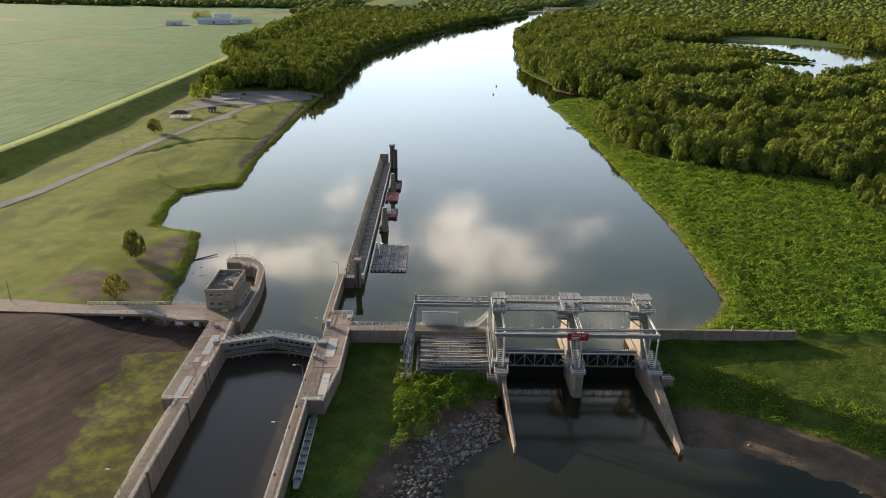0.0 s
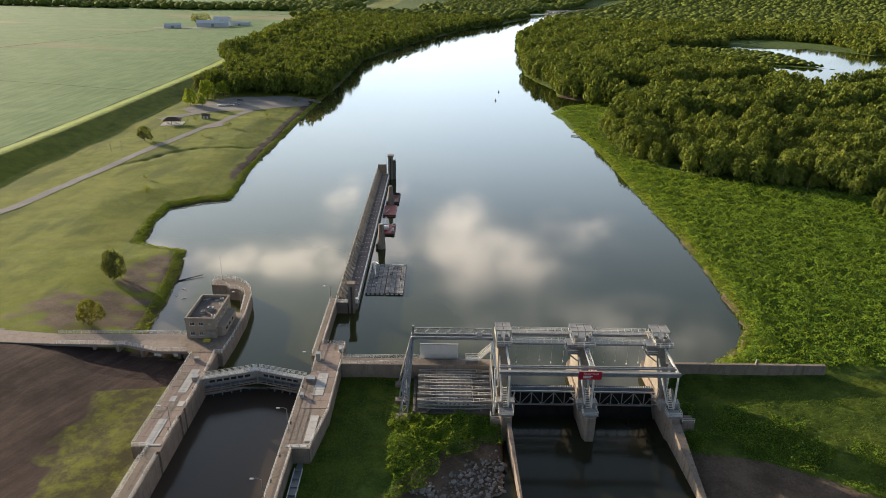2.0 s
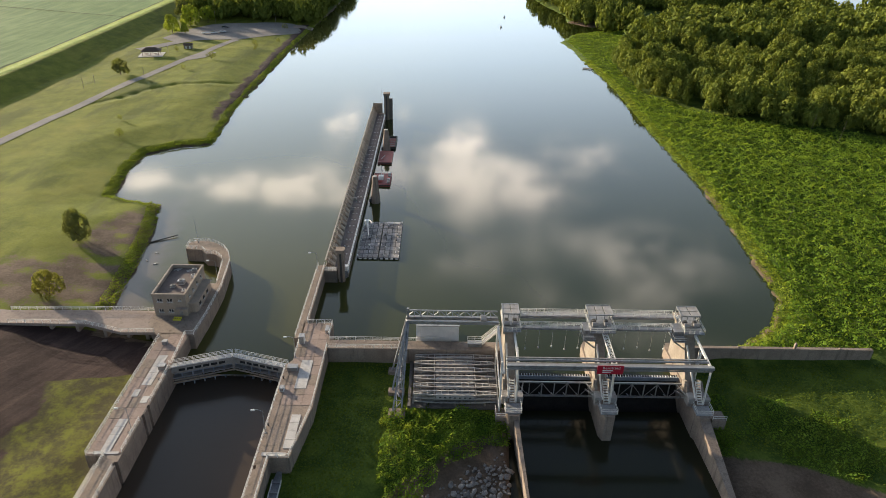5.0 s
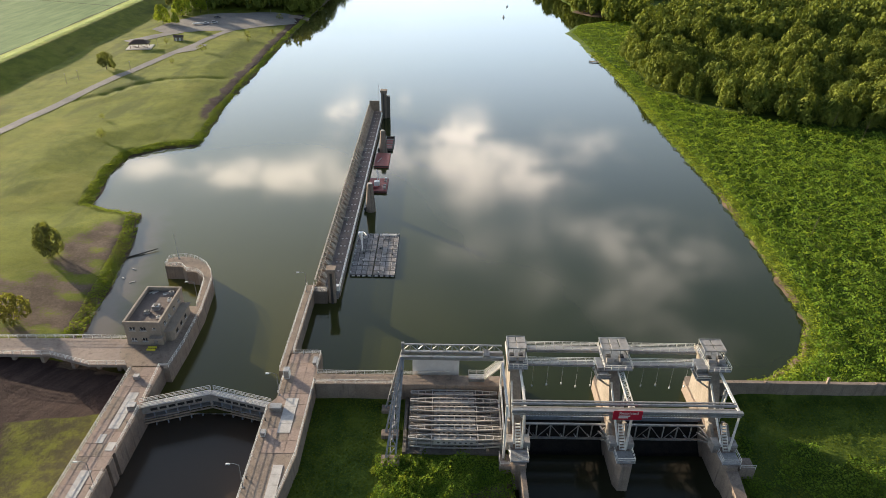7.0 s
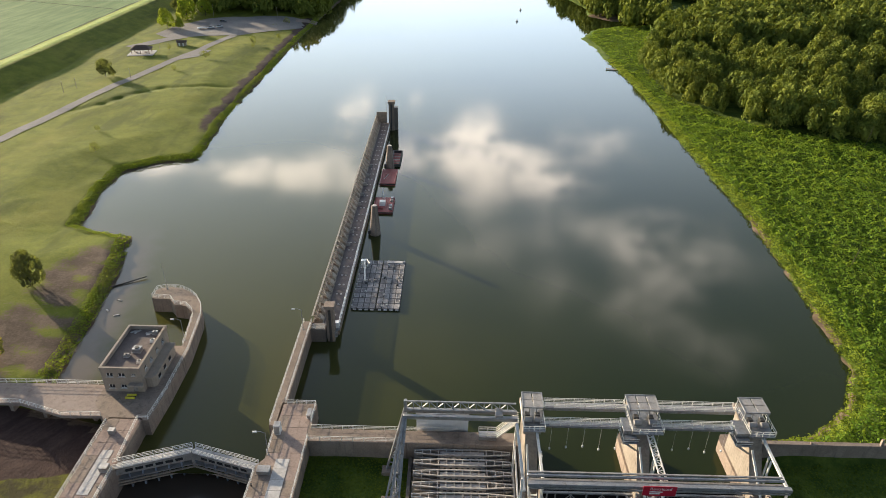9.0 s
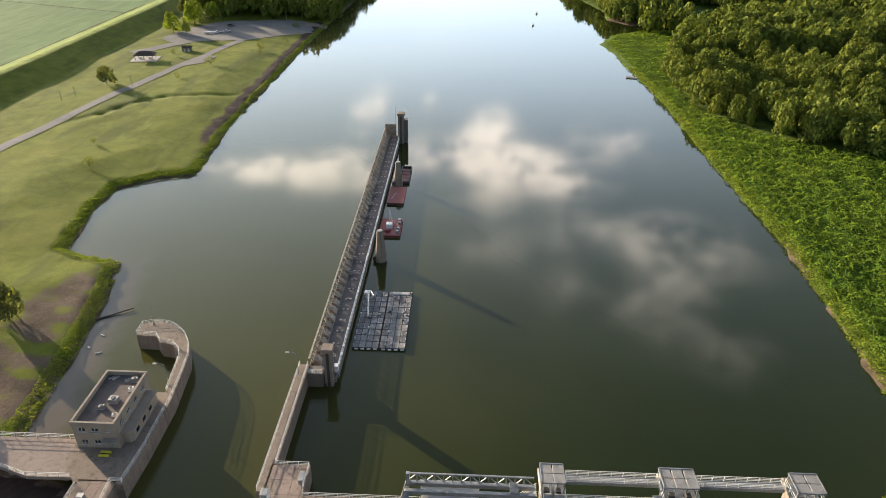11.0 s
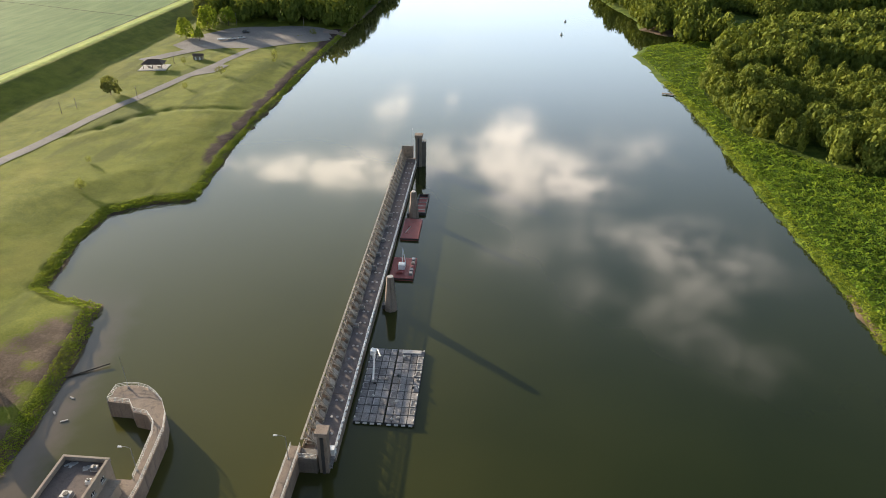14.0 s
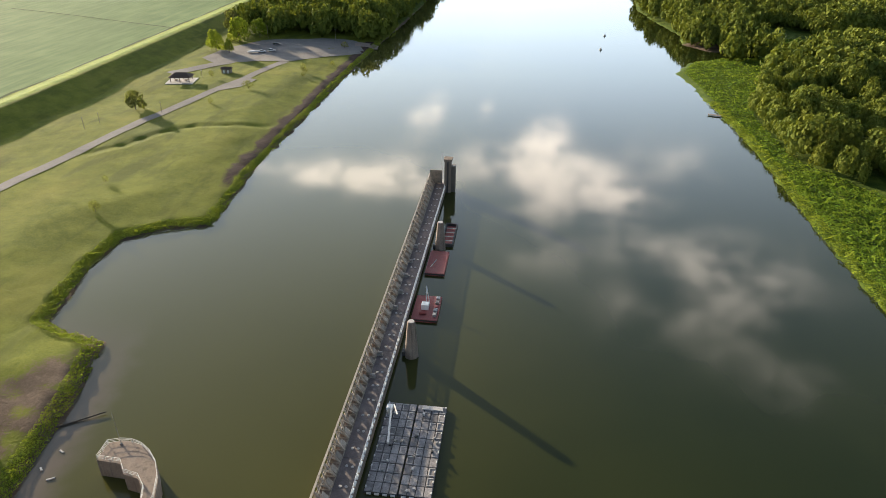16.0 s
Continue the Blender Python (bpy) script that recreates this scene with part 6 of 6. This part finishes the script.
def far_woods(x, y):
    belt = ((y > 1760) & (y < 1990) & (x > -420) & (x < 170)) | ((lumps(x, y * 0.55, 520, 31) > 0.05) & (y > 1990) & (x < 420))
    belt |= ((x > 420) & (y > 1500)) | (np.hypot(x, y) > 3050)
    belt |= (np.hypot((x + 1150) / 130, (y - 2250) / 90) < 1)
    return belt & (inside_distance(RIVER, x, y) > 12) & ~((x < -430) & (y < 1990) & (y > 0) & (x > -1000))


near_protos = [crown_quads(vr, 520, 9, 0.175, 1.0, 1.0) for _ in range(7)] + [crown_quads(vr, 460, 8, 0.175, 0.85, 1.1, 0.5) for _ in range(3)]
mid_protos = [crown_quads(vr, 150, 8, 0.32, 1.0, 1.0) for _ in range(6)]
core_protos = [blob(vr, 1) for _ in range(6)]
sparse_protos = [crown_quads(vr, 34, 6, 0.62, 1.0, 1.0) for _ in range(8)]
far_protos = [blob(vr, 2) for _ in range(3)] + [blob(vr, 1) for _ in range(4)]

fx, fy = jittered(95, 620, 235, 560, 8.1, vr)
keep = woods_right(fx, fy) & in_view(fx, fy)
fx, fy = fx[keep], fy[keep]
gx2, gy2 = jittered(95, 900, 560, 900, 9.0, vr)
keep = woods_right(gx2, gy2) & in_view(gx2, gy2)
gx2, gy2 = gx2[keep], gy2[keep]
lx, ly = jittered(-330, 150, 620, 900, 7.6, vr)
keep = woods_left(lx, ly)
lx, ly = lx[keep], ly[keep]
hx, hy = jittered(-420, 1700, 900, 1800, 12.5, vr)
keep = (woods_right(hx, hy) | woods_left(hx, hy)) & in_view(hx, hy)
hx, hy = hx[keep], hy[keep]
kx, ky = jittered(-1700, 2300, 1760, 3900, 21, vr)
keep = (far_woods(kx, ky) | woods_right(kx, ky)) & in_view(kx, ky)
kx, ky = kx[keep], ky[keep]


def tree_size(x, y, low, high_, seed):
    k = 0.5 + 0.5 * np.clip(lumps(x, y, 60, seed) + 0.35 * vr.randn(len(x)), -1, 1)
    return low + (high_ - low) * k


def wood(name, x, y, protos, low, high_, label, scale_r=0.42, core=True, seed=40):
    z, h = height(x, y) - 0.3, tree_size(x, y, low, high_, seed)
    r = h * scale_r * (0.85 + 0.3 * vr.rand(len(x)))
    ob = new(name, plant_mesh(name, scatter_quads(protos, x, y, z + h * 0.16, r, h * 0.58, vr), LEAF_FOREST))
    tagged(ob, label, "woodland", kind="stuff")
    if core:
        v, f = scatter_blobs(core_protos, x, y, z + h * 0.06, r * 0.56, h * 0.44, vr)
        tagged(new(name, fast_mesh(name, v, f, LEAF_FOREST)), "shaded inner foliage of the woodland", "woodland", kind="stuff")


wood("woodland", fx, fy, near_protos, 7.5, 17.5, "dense green broadleaf woodland on the river bank", 0.40, seed=41)
wood("woodland", gx2, gy2, mid_protos, 13, 20, "dense green broadleaf woodland behind the bank", 0.42, seed=42)
wood("woodland", lx, ly, mid_protos, 14, 21, "tall dense woodland beside the river", 0.36, seed=43)
for name, x, y, lo, hi_, lab in (("woodland", hx, hy, 11, 18, "broadleaf woodland farther up the river"), ("far_woodland", kx, ky, 14, 24, "distant belts of woodland")):
    z, h = height(x, y) - 0.5, tree_size(x, y, lo, hi_, 44)
    far = name == "far_woodland"
    if not far:
        ob = new(name, plant_mesh(name, scatter_quads(sparse_protos, x, y, z + h * 0.14, h * 0.46 * (0.8 + 0.4 * vr.rand(len(x))), h * 0.6, vr), LEAF_FOREST))
        tagged(ob, lab, "woodland", kind="stuff")
    v, f = scatter_blobs(far_protos[3:], x, y, z, h * ((0.55 + 0.35 * vr.rand(len(x))) if far else 0.33), h * (0.56 if far else 0.46), vr)
    tagged(new(name, fast_mesh(name, v, f, LEAF_FOREST)), lab, "woodland", kind="stuff")
# Shrubs on the islet in the lagoon.
ix, iy = jittered(360, 510, 930, 1220, 9, vr)
keep = inside_distance(ISLET, ix, iy) < -8
v, f = scatter_blobs(far_protos, ix[keep], iy[keep], height(ix[keep], iy[keep]), 4.5 + 2 * vr.rand(keep.sum()), 2.2 + 1.6 * vr.rand(keep.sum()), vr)
tagged(new("shrubs", fast_mesh("shrubs", v, f, LEAF_FOREST)), "low shrubs on a small island", "shrubs", kind="stuff")


def carpet(name, x0, x1, y0, y1, gap_, mask, tall, size, mat, label, seed=50):
    rs = np.random.RandomState(seed)
    x, y = jittered(x0, x1, y0, y1, gap_, rs)
    keep = mask(x, y)
    x, y = x[keep], y[keep]
    def top(a, b):
        m = np.clip(1.25 - 0.95 * np.abs(lumps(a, b, 9, seed)) - 0.45 * np.abs(lumps(a, b, 4, seed + 2)) + 0.3 * lumps(a, b, 17, seed + 1), 0.1, 1.8)
        return tall * m
    t = top(x, y)
    slope = np.stack([(t - top(x + 0.35, y)) / 0.35, (t - top(x, y + 0.35)) / 0.35, np.ones(len(x))], 1)
    c = np.stack([x, y, height(x, y) + t * (0.7 + 0.3 * rs.rand(len(x)))], 1)
    q = leaf_quads(c, slope / np.linalg.norm(slope, axis=1)[:, None], size, rs, 0.36)
    tagged(new(name, plant_mesh(name, q, mat)), label, "plants", kind="stuff")


def brush_mask(x, y):
    v = (y - 180) - 0.0314 * x
    return (inside_distance(RIVER, x, y) > 3.0) & (v > 5) & ~woods_right(x, y) & (x > 60) & (np.hypot((x - 115) / 30, (y - 660) / 19) > 1)


carpet("brush", 74, 260, 184, 420, 0.44, brush_mask, 2.1, 0.66, LEAF_BRUSH, "dense knee-high green brush on the river bank")
carpet("brush", 74, 200, 420, 700, 0.75, brush_mask, 1.0, 0.95, LEAF_BRUSH, "low green brush along the far bank", seed=51)


def rim(d0, d1):
    def mask(x, y):
        d = inside_distance(RIVER, x, y)
        v = (y - 180) - 0.0314 * x
        return (d > d0) & (d < d1) & (v > 4) & ((x > 60) | (x < -88))
    return mask


carpet("bank_plants", 60, 110, 182, 520, 0.36, rim(-0.6, 4.0), 1.3, 0.5, LEAF_EDGE, "bright yellow-green plants along the water's edge", seed=52)
carpet("bank_plants", -142, -88, 194, 345, 0.27, rim(-0.3, 3.9), 0.9, 0.4, LEAF_EDGE, "bright green plants along the water's edge", seed=53)
carpet("bank_plants", -140, -105, 345, 625, 0.42, rim(-0.2, 3.4), 0.6, 0.52, LEAF_EDGE, "green plants along the water's edge", seed=54)


def yard_mask(x, y):
    db = inside_distance(SHORE, x, y)
    v = (y - 180) - 0.0314 * x
    u = x + 0.0314 * (y - 180)
    band = (u > -15) & (u < 13.5) & (v < -18.2) & (db > 12.5 + 2 * lumps(x, y, 9, 60)) & (v > -78)
    return band & (u > -16 + 3 * lumps(y, x, 12, 61)) & (lumps(x, y, 7, 62) > -1.2)


carpet("bushes", -18, 16, 100, 162, 0.27, yard_mask, 1.7, 0.42, LEAF_BRUSH, "thick leafy bushes below the dam", seed=55)


def right_tail_mask(x, y):
    db = inside_distance(SHORE, x, y)
    v = (y - 180) - 0.0314 * x
    return (x > 59) & (v < -3) & (db > 15) & (db < 33) & (lumps(x, y, 16, 63) > -0.35)


carpet("tall_weeds", 59, 170, 95, 182, 0.45, right_tail_mask, 1.1, 0.55, LEAF_BRUSH, "tall pale-flowered weeds on the tailwater bank", seed=56)


def grass_mask(x, y):
    v = (y - 180) - 0.0314 * x
    u = x + 0.0314 * (y - 180)
    db = inside_distance(SHORE, x, y)
    return ((u > -36) & (u < 12) & (v < -1) & (db > 22)) | ((x > 60) & (v < 0.5) & (db > 17))


carpet("grass", -36, 170, 100, 184, 0.6, grass_mask, 0.4, 0.5, LEAF_GRASS, "rough green grass below the dam", seed=57)


def tree(x, y, r, h, label, trunk_h, mat=LEAF_TREE, count=900, seed=1, narrow=0.3, name="tree", group="", leaf=0.19):
    rs = np.random.RandomState(seed)
    z = ground_z(x, y)
    t = thing(name, label, "tree", pose(x, y, z), group)
    s = Solid().rod((0, 0, -0.3), (0.05 * r, 0, trunk_h), 0.06 * h ** 0.9 * 0.5, 8, 0.035 * h ** 0.9 * 0.5)
    part("trunk", s, BARK, t)
    for i in range(5):
        a = i * 1.26 + rs.rand()
        part("limb", Solid().rod((0.04 * r, 0, trunk_h * (0.7 + 0.06 * i)), (math.cos(a) * r * 0.6, math.sin(a) * r * 0.6, trunk_h + (h - trunk_h) * (0.3 + 0.1 * i)), 0.018 * h * 0.5, 6, 0.006 * h), BARK, t)
    q = crown_quads(rs, count, 12, leaf, 1.0, 1.0, narrow)
    q[..., :2] *= r
    q[..., 2] = q[..., 2] / 1.5 * (h - trunk_h * 0.75) + trunk_h * 0.75
    part("crown", plant_mesh("crown", q, mat), mat, t)
    return t


tree(-120.5, 232, 4.5, 12.0, "olive tapering tree standing alone in the meadow", 2.2, seed=3, count=2600, narrow=0.75, leaf=0.12)
tree(-112.5, 200, 4.3, 8.6, "bushy golden-olive small tree beside the access road", 1.0, LEAF_GOLD, 1900, 4, 0.5, leaf=0.12)
tree(-200, 436, 5.0, 9.5, "small broad tree in the mown park", 2.8, seed=5)
tree(-217, 560, 5.5, 13, "slender light green tree near the parking lot", 3, seed=6, mat=LEAF_EDGE)
tree(-206, 556, 3.0, 9, "slender light green tree near the parking lot", 2.5, seed=7, mat=LEAF_EDGE)
tree(-214, 590, 8.0, 17, "tall light green tree at the end of the levee", 4, seed=8, mat=LEAF_EDGE)
tree(-205, 604, 6.0, 14, "tall light green tree at the end of the levee", 4, seed=9, mat=LEAF_EDGE)
tree(-228, 612, 7.0, 16, "tall tree at the end of the levee", 4, seed=10)
for i, (x, y, r, h) in enumerate(((-161, 481, 3.0, 4.6), (-144, 522, 2.4, 5.6), (-133, 544, 1.6, 4.0), (-141, 512, 1.2, 2.5), (-139, 590, 2.6, 4.6), (-168.5, 452, 1.4, 3.4), (-190, 498, 1.5, 4.5), (-152, 330, 2.0, 4.5), (-162, 352, 1.3, 3.0))):
    tree(x, y, r, h, "small young tree in the mown park", h * 0.25, seed=20 + i, count=260, group="young park trees")
for i, (x, y) in enumerate(((-14.8, -22.5), (-9.2, -24.8))):
    w = SKEW @ Vector((x, y, 0))
    tree(w.x, w.y, 1.1, 2.2, "small bright yellow-green shrub by the gantry", 0.3, LEAF_EDGE, 220, 30 + i, name="shrub")

# Riprap below the bushes.
riprap = tagged(new("riprap_slope"), "loose grey riprap rocks on the bank below the dam", "rocks")
rock_meshes = []
for k in range(6):
    co, tri = blob(np.random.RandomState(70 + k), 1)
    co[:, 2] = (co[:, 2] - 0.75) * 0.8
    rock_meshes.append(fast_mesh("rock", co, tri, ROCK))
rr2 = np.random.RandomState(80)
rx, ry = jittered(-14, 15, 100, 156, 0.95, rr2)
db = inside_distance(SHORE, rx, ry)
keep = (db > -1.2) & (db < 11.5 + 2 * lumps(rx, ry, 8, 64)) & (rx < 14) & (rr2.rand(len(rx)) < 0.95) & ~((db > 9) & (rr2.rand(len(rx)) < 0.55))
rx, ry = rx[keep], ry[keep]
order = np.argsort(-ry)
rx, ry = rx[order], ry[order]
rest_v, rest_f, count = [], [], 0
for i, (x, y, z) in enumerate(zip(rx, ry, height(rx, ry))):
    sc = (0.34 + 0.62 * rr2.rand() ** 2) * np.array([1, 0.8 + 0.4 * rr2.rand(), 0.8])
    if i < 290:
        o = part("rock", rock_meshes[i % 6], ROCK, riprap)
        o.location, o.rotation_euler, o.scale = (x, y, z + 0.1), (0.3 * rr2.randn(), 0.3 * rr2.randn(), 6.28 * rr2.rand()), sc
    else:
        co, tri = blob(np.random.RandomState(70 + i % 6), 1)
        co[:, 2] -= 0.75
        rest_v.append(co * sc + np.array([x, y, z + 0.1]))
        rest_f.append(tri + count)
        count += len(co)
if rest_v:
    tagged(new("riprap", fast_mesh("riprap", np.concatenate(rest_v), np.concatenate(rest_f), ROCK)), "loose grey riprap at the water's edge", "rocks", kind="stuff")
sx, sy = jittered(60, 118, 108, 150, 1.6, rr2)
sd = inside_distance(SHORE, sx, sy)
keep = (sd > -0.5) & (sd < 4.5) & (rr2.rand(len(sx)) < 0.45) & (lumps(sx, sy, 14, 66) > 0)
v, f = scatter_blobs(core_protos, sx[keep], sy[keep], height(sx[keep], sy[keep]) - 0.1, 0.2 + 0.3 * rr2.rand(keep.sum()), 0.15 + 0.15 * rr2.rand(keep.sum()), rr2)
tagged(new("shore_stones", fast_mesh("shore_stones", v, f, ROCK)), "scattered stones along the muddy shore", "stones", kind="stuff")

# ---- park, farm, river details ----
log = single("driftwood_log", Solid().rod((0, 0, 0.05), (9.5, 7.0, 0.5), 0.28, 8, 0.14), WOODDARK, "dark driftwood log half afloat by the bank", "log", pose(-102.5, 236, 0))
for x, y, s in ((-93, 224, 0.6), (-95.5, 231, 0.5), (-96.5, 226, 0.4)):
    single("float_debris", Solid().cap(-0.2, 0.2, -1.3 * s, 1.3 * s, -0.1, 0.22), PALE, "pale piece of floating driftwood", "driftwood", pose(x, y, 0, 0, 0, 20 * x), group="floating debris")
for x, y in ((40.5, 690), (35, 640)):
    b = thing("river_buoy", "small pale buoy floating on the river", "buoy", pose(x, y, 0), "river buoys")
    part("float", Solid().rod((0, 0, -0.2), (0, 0, 0.7), 1.0, 10, 0.8), PALE, b)
    part("top", Solid().rod((0, 0, 0.7), (0, 0, 1.9), 0.35, 8, 0.2), PALE, b)
dock = thing("small_dock", "small weathered timber dock at the bank", "dock", pose(88.5, 497, 0, 0, 0, -12))
part("deck", Solid().box(-5.5, 1.0, -1.0, 1.0, 0.4, 0.6), TIMBER, dock)
for x in (-5.2, -3, -0.8):
    part("pile", Solid().rod((x, -0.9, -2), (x, -0.9, 1.2), 0.14, 6), TIMBER, dock)

pav = thing("picnic_shelter", "open timber picnic shelter with a dark hipped roof", "shelter", pose(-202.5, 487, ground_z(-202.5, 487), 0, 0, 12))
part("slab", Solid().cap(-7.5, 7.5, -6.5, 6.5, -0.4, 0.2), PALE, pav, "pale concrete slab")
for x in (-5, 0, 5):
    for y in (-3.4, 3.4):
        part("post", Solid().box(x - 0.15, x + 0.15, y - 0.15, y + 0.15, 0.2, 2.9), TIMBER, pav)
part("roof", Solid().add([(-6.2, -4.6, 2.8), (6.2, -4.6, 2.8), (6.2, 4.6, 2.8), (-6.2, 4.6, 2.8), (-3, 0, 4.9), (3, 0, 4.9)], [(0, 1, 5, 4), (1, 2, 5), (2, 3, 4, 5), (3, 0, 4), (0, 3, 2, 1)]), BROWNROOF, pav, "dark brown shingle roof")
for x in (-3, 2.5):
    part("table", Solid().box(x - 0.9, x + 0.9, -0.4, 0.4, 0.85, 0.93).box(x - 0.9, x + 0.9, -0.95, -0.65, 0.55, 0.62).box(x - 0.9, x + 0.9, 0.65, 0.95, 0.55, 0.62).box(x - 0.1, x + 0.1, -0.9, 0.9, 0.2, 0.85), TIMBER, pav)
hut = thing("restroom_hut", "small brown block restroom with a pitched roof", "hut", pose(-187, 511, ground_z(-187, 511), 0, 0, 10))
part("walls", Solid().box(-2.6, 2.6, -1.8, 1.8, -0.3, 2.5), TIMBER, hut)
part("roof", Solid().add([(-3.1, -2.3, 2.4), (3.1, -2.3, 2.4), (3.1, 2.3, 2.4), (-3.1, 2.3, 2.4), (-3.1, 0, 3.5), (3.1, 0, 3.5)], [(0, 1, 5, 4), (2, 3, 4, 5), (0, 4, 3), (1, 2, 5), (0, 3, 2, 1)]), BROWNROOF, hut)
for x in (-1.2, 1.2):
    part("door", Solid().box(x - 0.45, x + 0.45, -1.86, -1.8, 0, 2.0), WHITE, hut)


def car(x, y, rz, body, long_, label, truck=False):
    c = thing("pickup_truck" if truck else "parked_car", label, "car", pose(x, y, ground_z(x, y) + 0.22, 0, 0, rz), "cars on the parking lot")
    h = long_ / 2
    part("body", Solid().side([(-h, 0.35), (h, 0.35), (h, 0.85), (h - 0.2, 0.95), (h - 1.3, 1.0), (-h + 0.1, 1.0), (-h, 0.9)], -0.9, 0.9), body, c)
    cab = [(-h + (1.9 if truck else 0.3), 1.0), (h - 1.3, 1.0), (h - 2.0, 1.55), (-h + (2.2 if truck else 1.0), 1.55)]
    part("cabin", Solid().side(cab, -0.78, 0.78), GLASS, c, "dark glazed cabin")
    part("roof", Solid().box(-0.74, 0.74, -h + (2.2 if truck else 1.0), h - 2.05, 1.55, 1.6), body, c)
    for sx2 in (-0.85, 0.85):
        for sy2 in (-h + 0.9, h - 0.9):
            w = part("wheel", Solid().rod((sx2 - 0.1, sy2, 0.36), (sx2 + 0.1, sy2, 0.36), 0.36, 12), RUBBER, c)
            part("rim", Solid().rod((sx2 - 0.115, sy2, 0.36), (sx2 + 0.115, sy2, 0.36), 0.2, 10), GALV, w)


car(-187, 563, -60, CARWHITE, 5.4, "white pickup truck parked on the lot", True)
car(-181.5, 567, -62, CARWHITE, 4.6, "white boat trailer rig parked on the lot")
car(-184, 582, -58, CARDARK, 4.8, "dark car parked on the lot")
tr = thing("boat_trailer", "long white boat on a trailer", "boat trailer", pose(-192, 560, ground_z(-192, 560) + 0.2, 0, 0, -60))
part("hull", Solid().prism([(-0.9, -3), (0.9, -3), (0.95, 1), (0, 3.2), (-0.95, 1)], 0.6, 1.3), CARWHITE, tr)
part("frame", Solid().box(-0.6, 0.6, -3, 2, 0.4, 0.6).box(-0.08, 0.08, 2, 4.2, 0.4, 0.55), GALV, tr)
for s in (-0.95, 0.95):
    part("wheel", Solid().rod((s - 0.1, -1, 0.34), (s + 0.1, -1, 0.34), 0.34, 10), RUBBER, tr)
for x, y, h in ((-205.8, 404, 5.5), (-203.7, 412.5, 5.0), (-185.1, 434, 5.5), (-198.4, 603, 9), (-150, 606, 8), (-142.7, 191.4, 8.5), (-196, 498, 4)):
    b = thing("utility_post", "thin weathered upright post beside the road", "post", pose(x, y, ground_z(x, y) - 0.2), "roadside posts")
    part("shaft", Solid().rod((0, 0, 0), (0, 0, h), 0.13, 6, 0.09), TIMBER, b)
    part("cap", Solid().box(-0.16, 0.16, -0.16, 0.16, h, h + 0.12), GALV, b)
for x, y, h in ((119, 262, 9), (181, 352, 12), (174, 366, 11)):
    b = thing("bare_snag", "bare dead pole-like trunk above the brush", "snag", pose(x, y, ground_z(x, y) - 0.3))
    part("trunk", Solid().rod((0, 0, 0), (0.8, -0.3, h), 0.14, 6, 0.05), BARK, b)
    part("branch", Solid().rod((0.4, -0.15, h * 0.6), (1.6, 0.3, h * 0.8), 0.05, 5, 0.02), BARK, b)


def barn(x, y, w, d, h, rz, label, mat=SHED):
    b = thing("farm_shed", label, "barn", pose(x, y, ground_z(x, y), 0, 0, rz), "farm buildings")
    part("walls", Solid().box(-w / 2, w / 2, -d / 2, d / 2, -0.5, h), mat, b)
    part("roof", Solid().side([(-d / 2 - 0.6, h), (d / 2 + 0.6, h), (0, h + d * 0.22)], -w / 2 - 0.6, w / 2 + 0.6), SHED, b, "pale metal roof")
    part("door", Solid().box(-2.5, 2.5, -d / 2 - 0.1, -d / 2, -0.4, h * 0.8), GALV, b)


for x, y, w, d, h, rz, lab in ((-490, 1400, 60, 22, 7, 14, "long pale metal farm shed in the fields"), (-505, 1500, 34, 18, 9, 14, "tall pale metal barn in the fields"), (-450, 1440, 44, 14, 5, 14, "low pale metal shed in the fields"),
                              (-548, 1345, 30, 14, 5, 14, "low grey metal shed in the fields")):
    barn(x, y, w, d, h, rz, lab)
for i, (x, y) in enumerate(((-545, 1480), (-538, 1500), (-560, 1490))):
    tree(x, y, 9, 20, "tall farmyard tree in the fields", 4, seed=90 + i, count=300)
ribbon("farm_yard", [(-580, 1330), (-520, 1350), (-450, 1370)], [25, 40, 25], ASPHALT, 0.3, "grey gravel farmyard")
fb = thing("river_bridge", "distant steel truss bridge over the river", "bridge", pose(225, 2010, 0, 0, 0, 22))
part("deck", Solid().box(-170, 130, -4, 4, 8, 9.5), GALV, fb)
for x in (-140, -90, -40, 20, 80, 120):
    part("pier", Solid().box(x - 2, x + 2, -4, 4, -3, 8), CONCRETE, fb)
for y in (-4, 4):
    part("truss", lattice(Solid().box(20, 120, y - 0.4, y + 0.4, 20, 21), (20, y, 9.5), (120, y, 9.5), (20, y, 20.5), (120, y, 20.5), 10, 0.9), GALV, fb)
TRACK = surface("field_track", (0.045, 0.07, 0.016), (0.07, 0.10, 0.025), 0.95, fine=0.5, broad=0.05)

for pts, w in (([(np.interp(y, [p[0] for p in LEVEE], [p[1] for p in LEVEE]) - 24.5, y) for y in (220, 420, 620, 800, 1000, 1300)], 2.2), ([(-627, 938), (-588, 1102), (-540, 1360)], 4.0), ([(-451, 668), (-374, 650), (-283, 625)], 1.6), ([(-499, 1705), (-419, 2053)], 5.0)):
    ribbon("field_track", pts, [w] * len(pts), TRACK, 0.22, "dark grassy track beside the crop field")
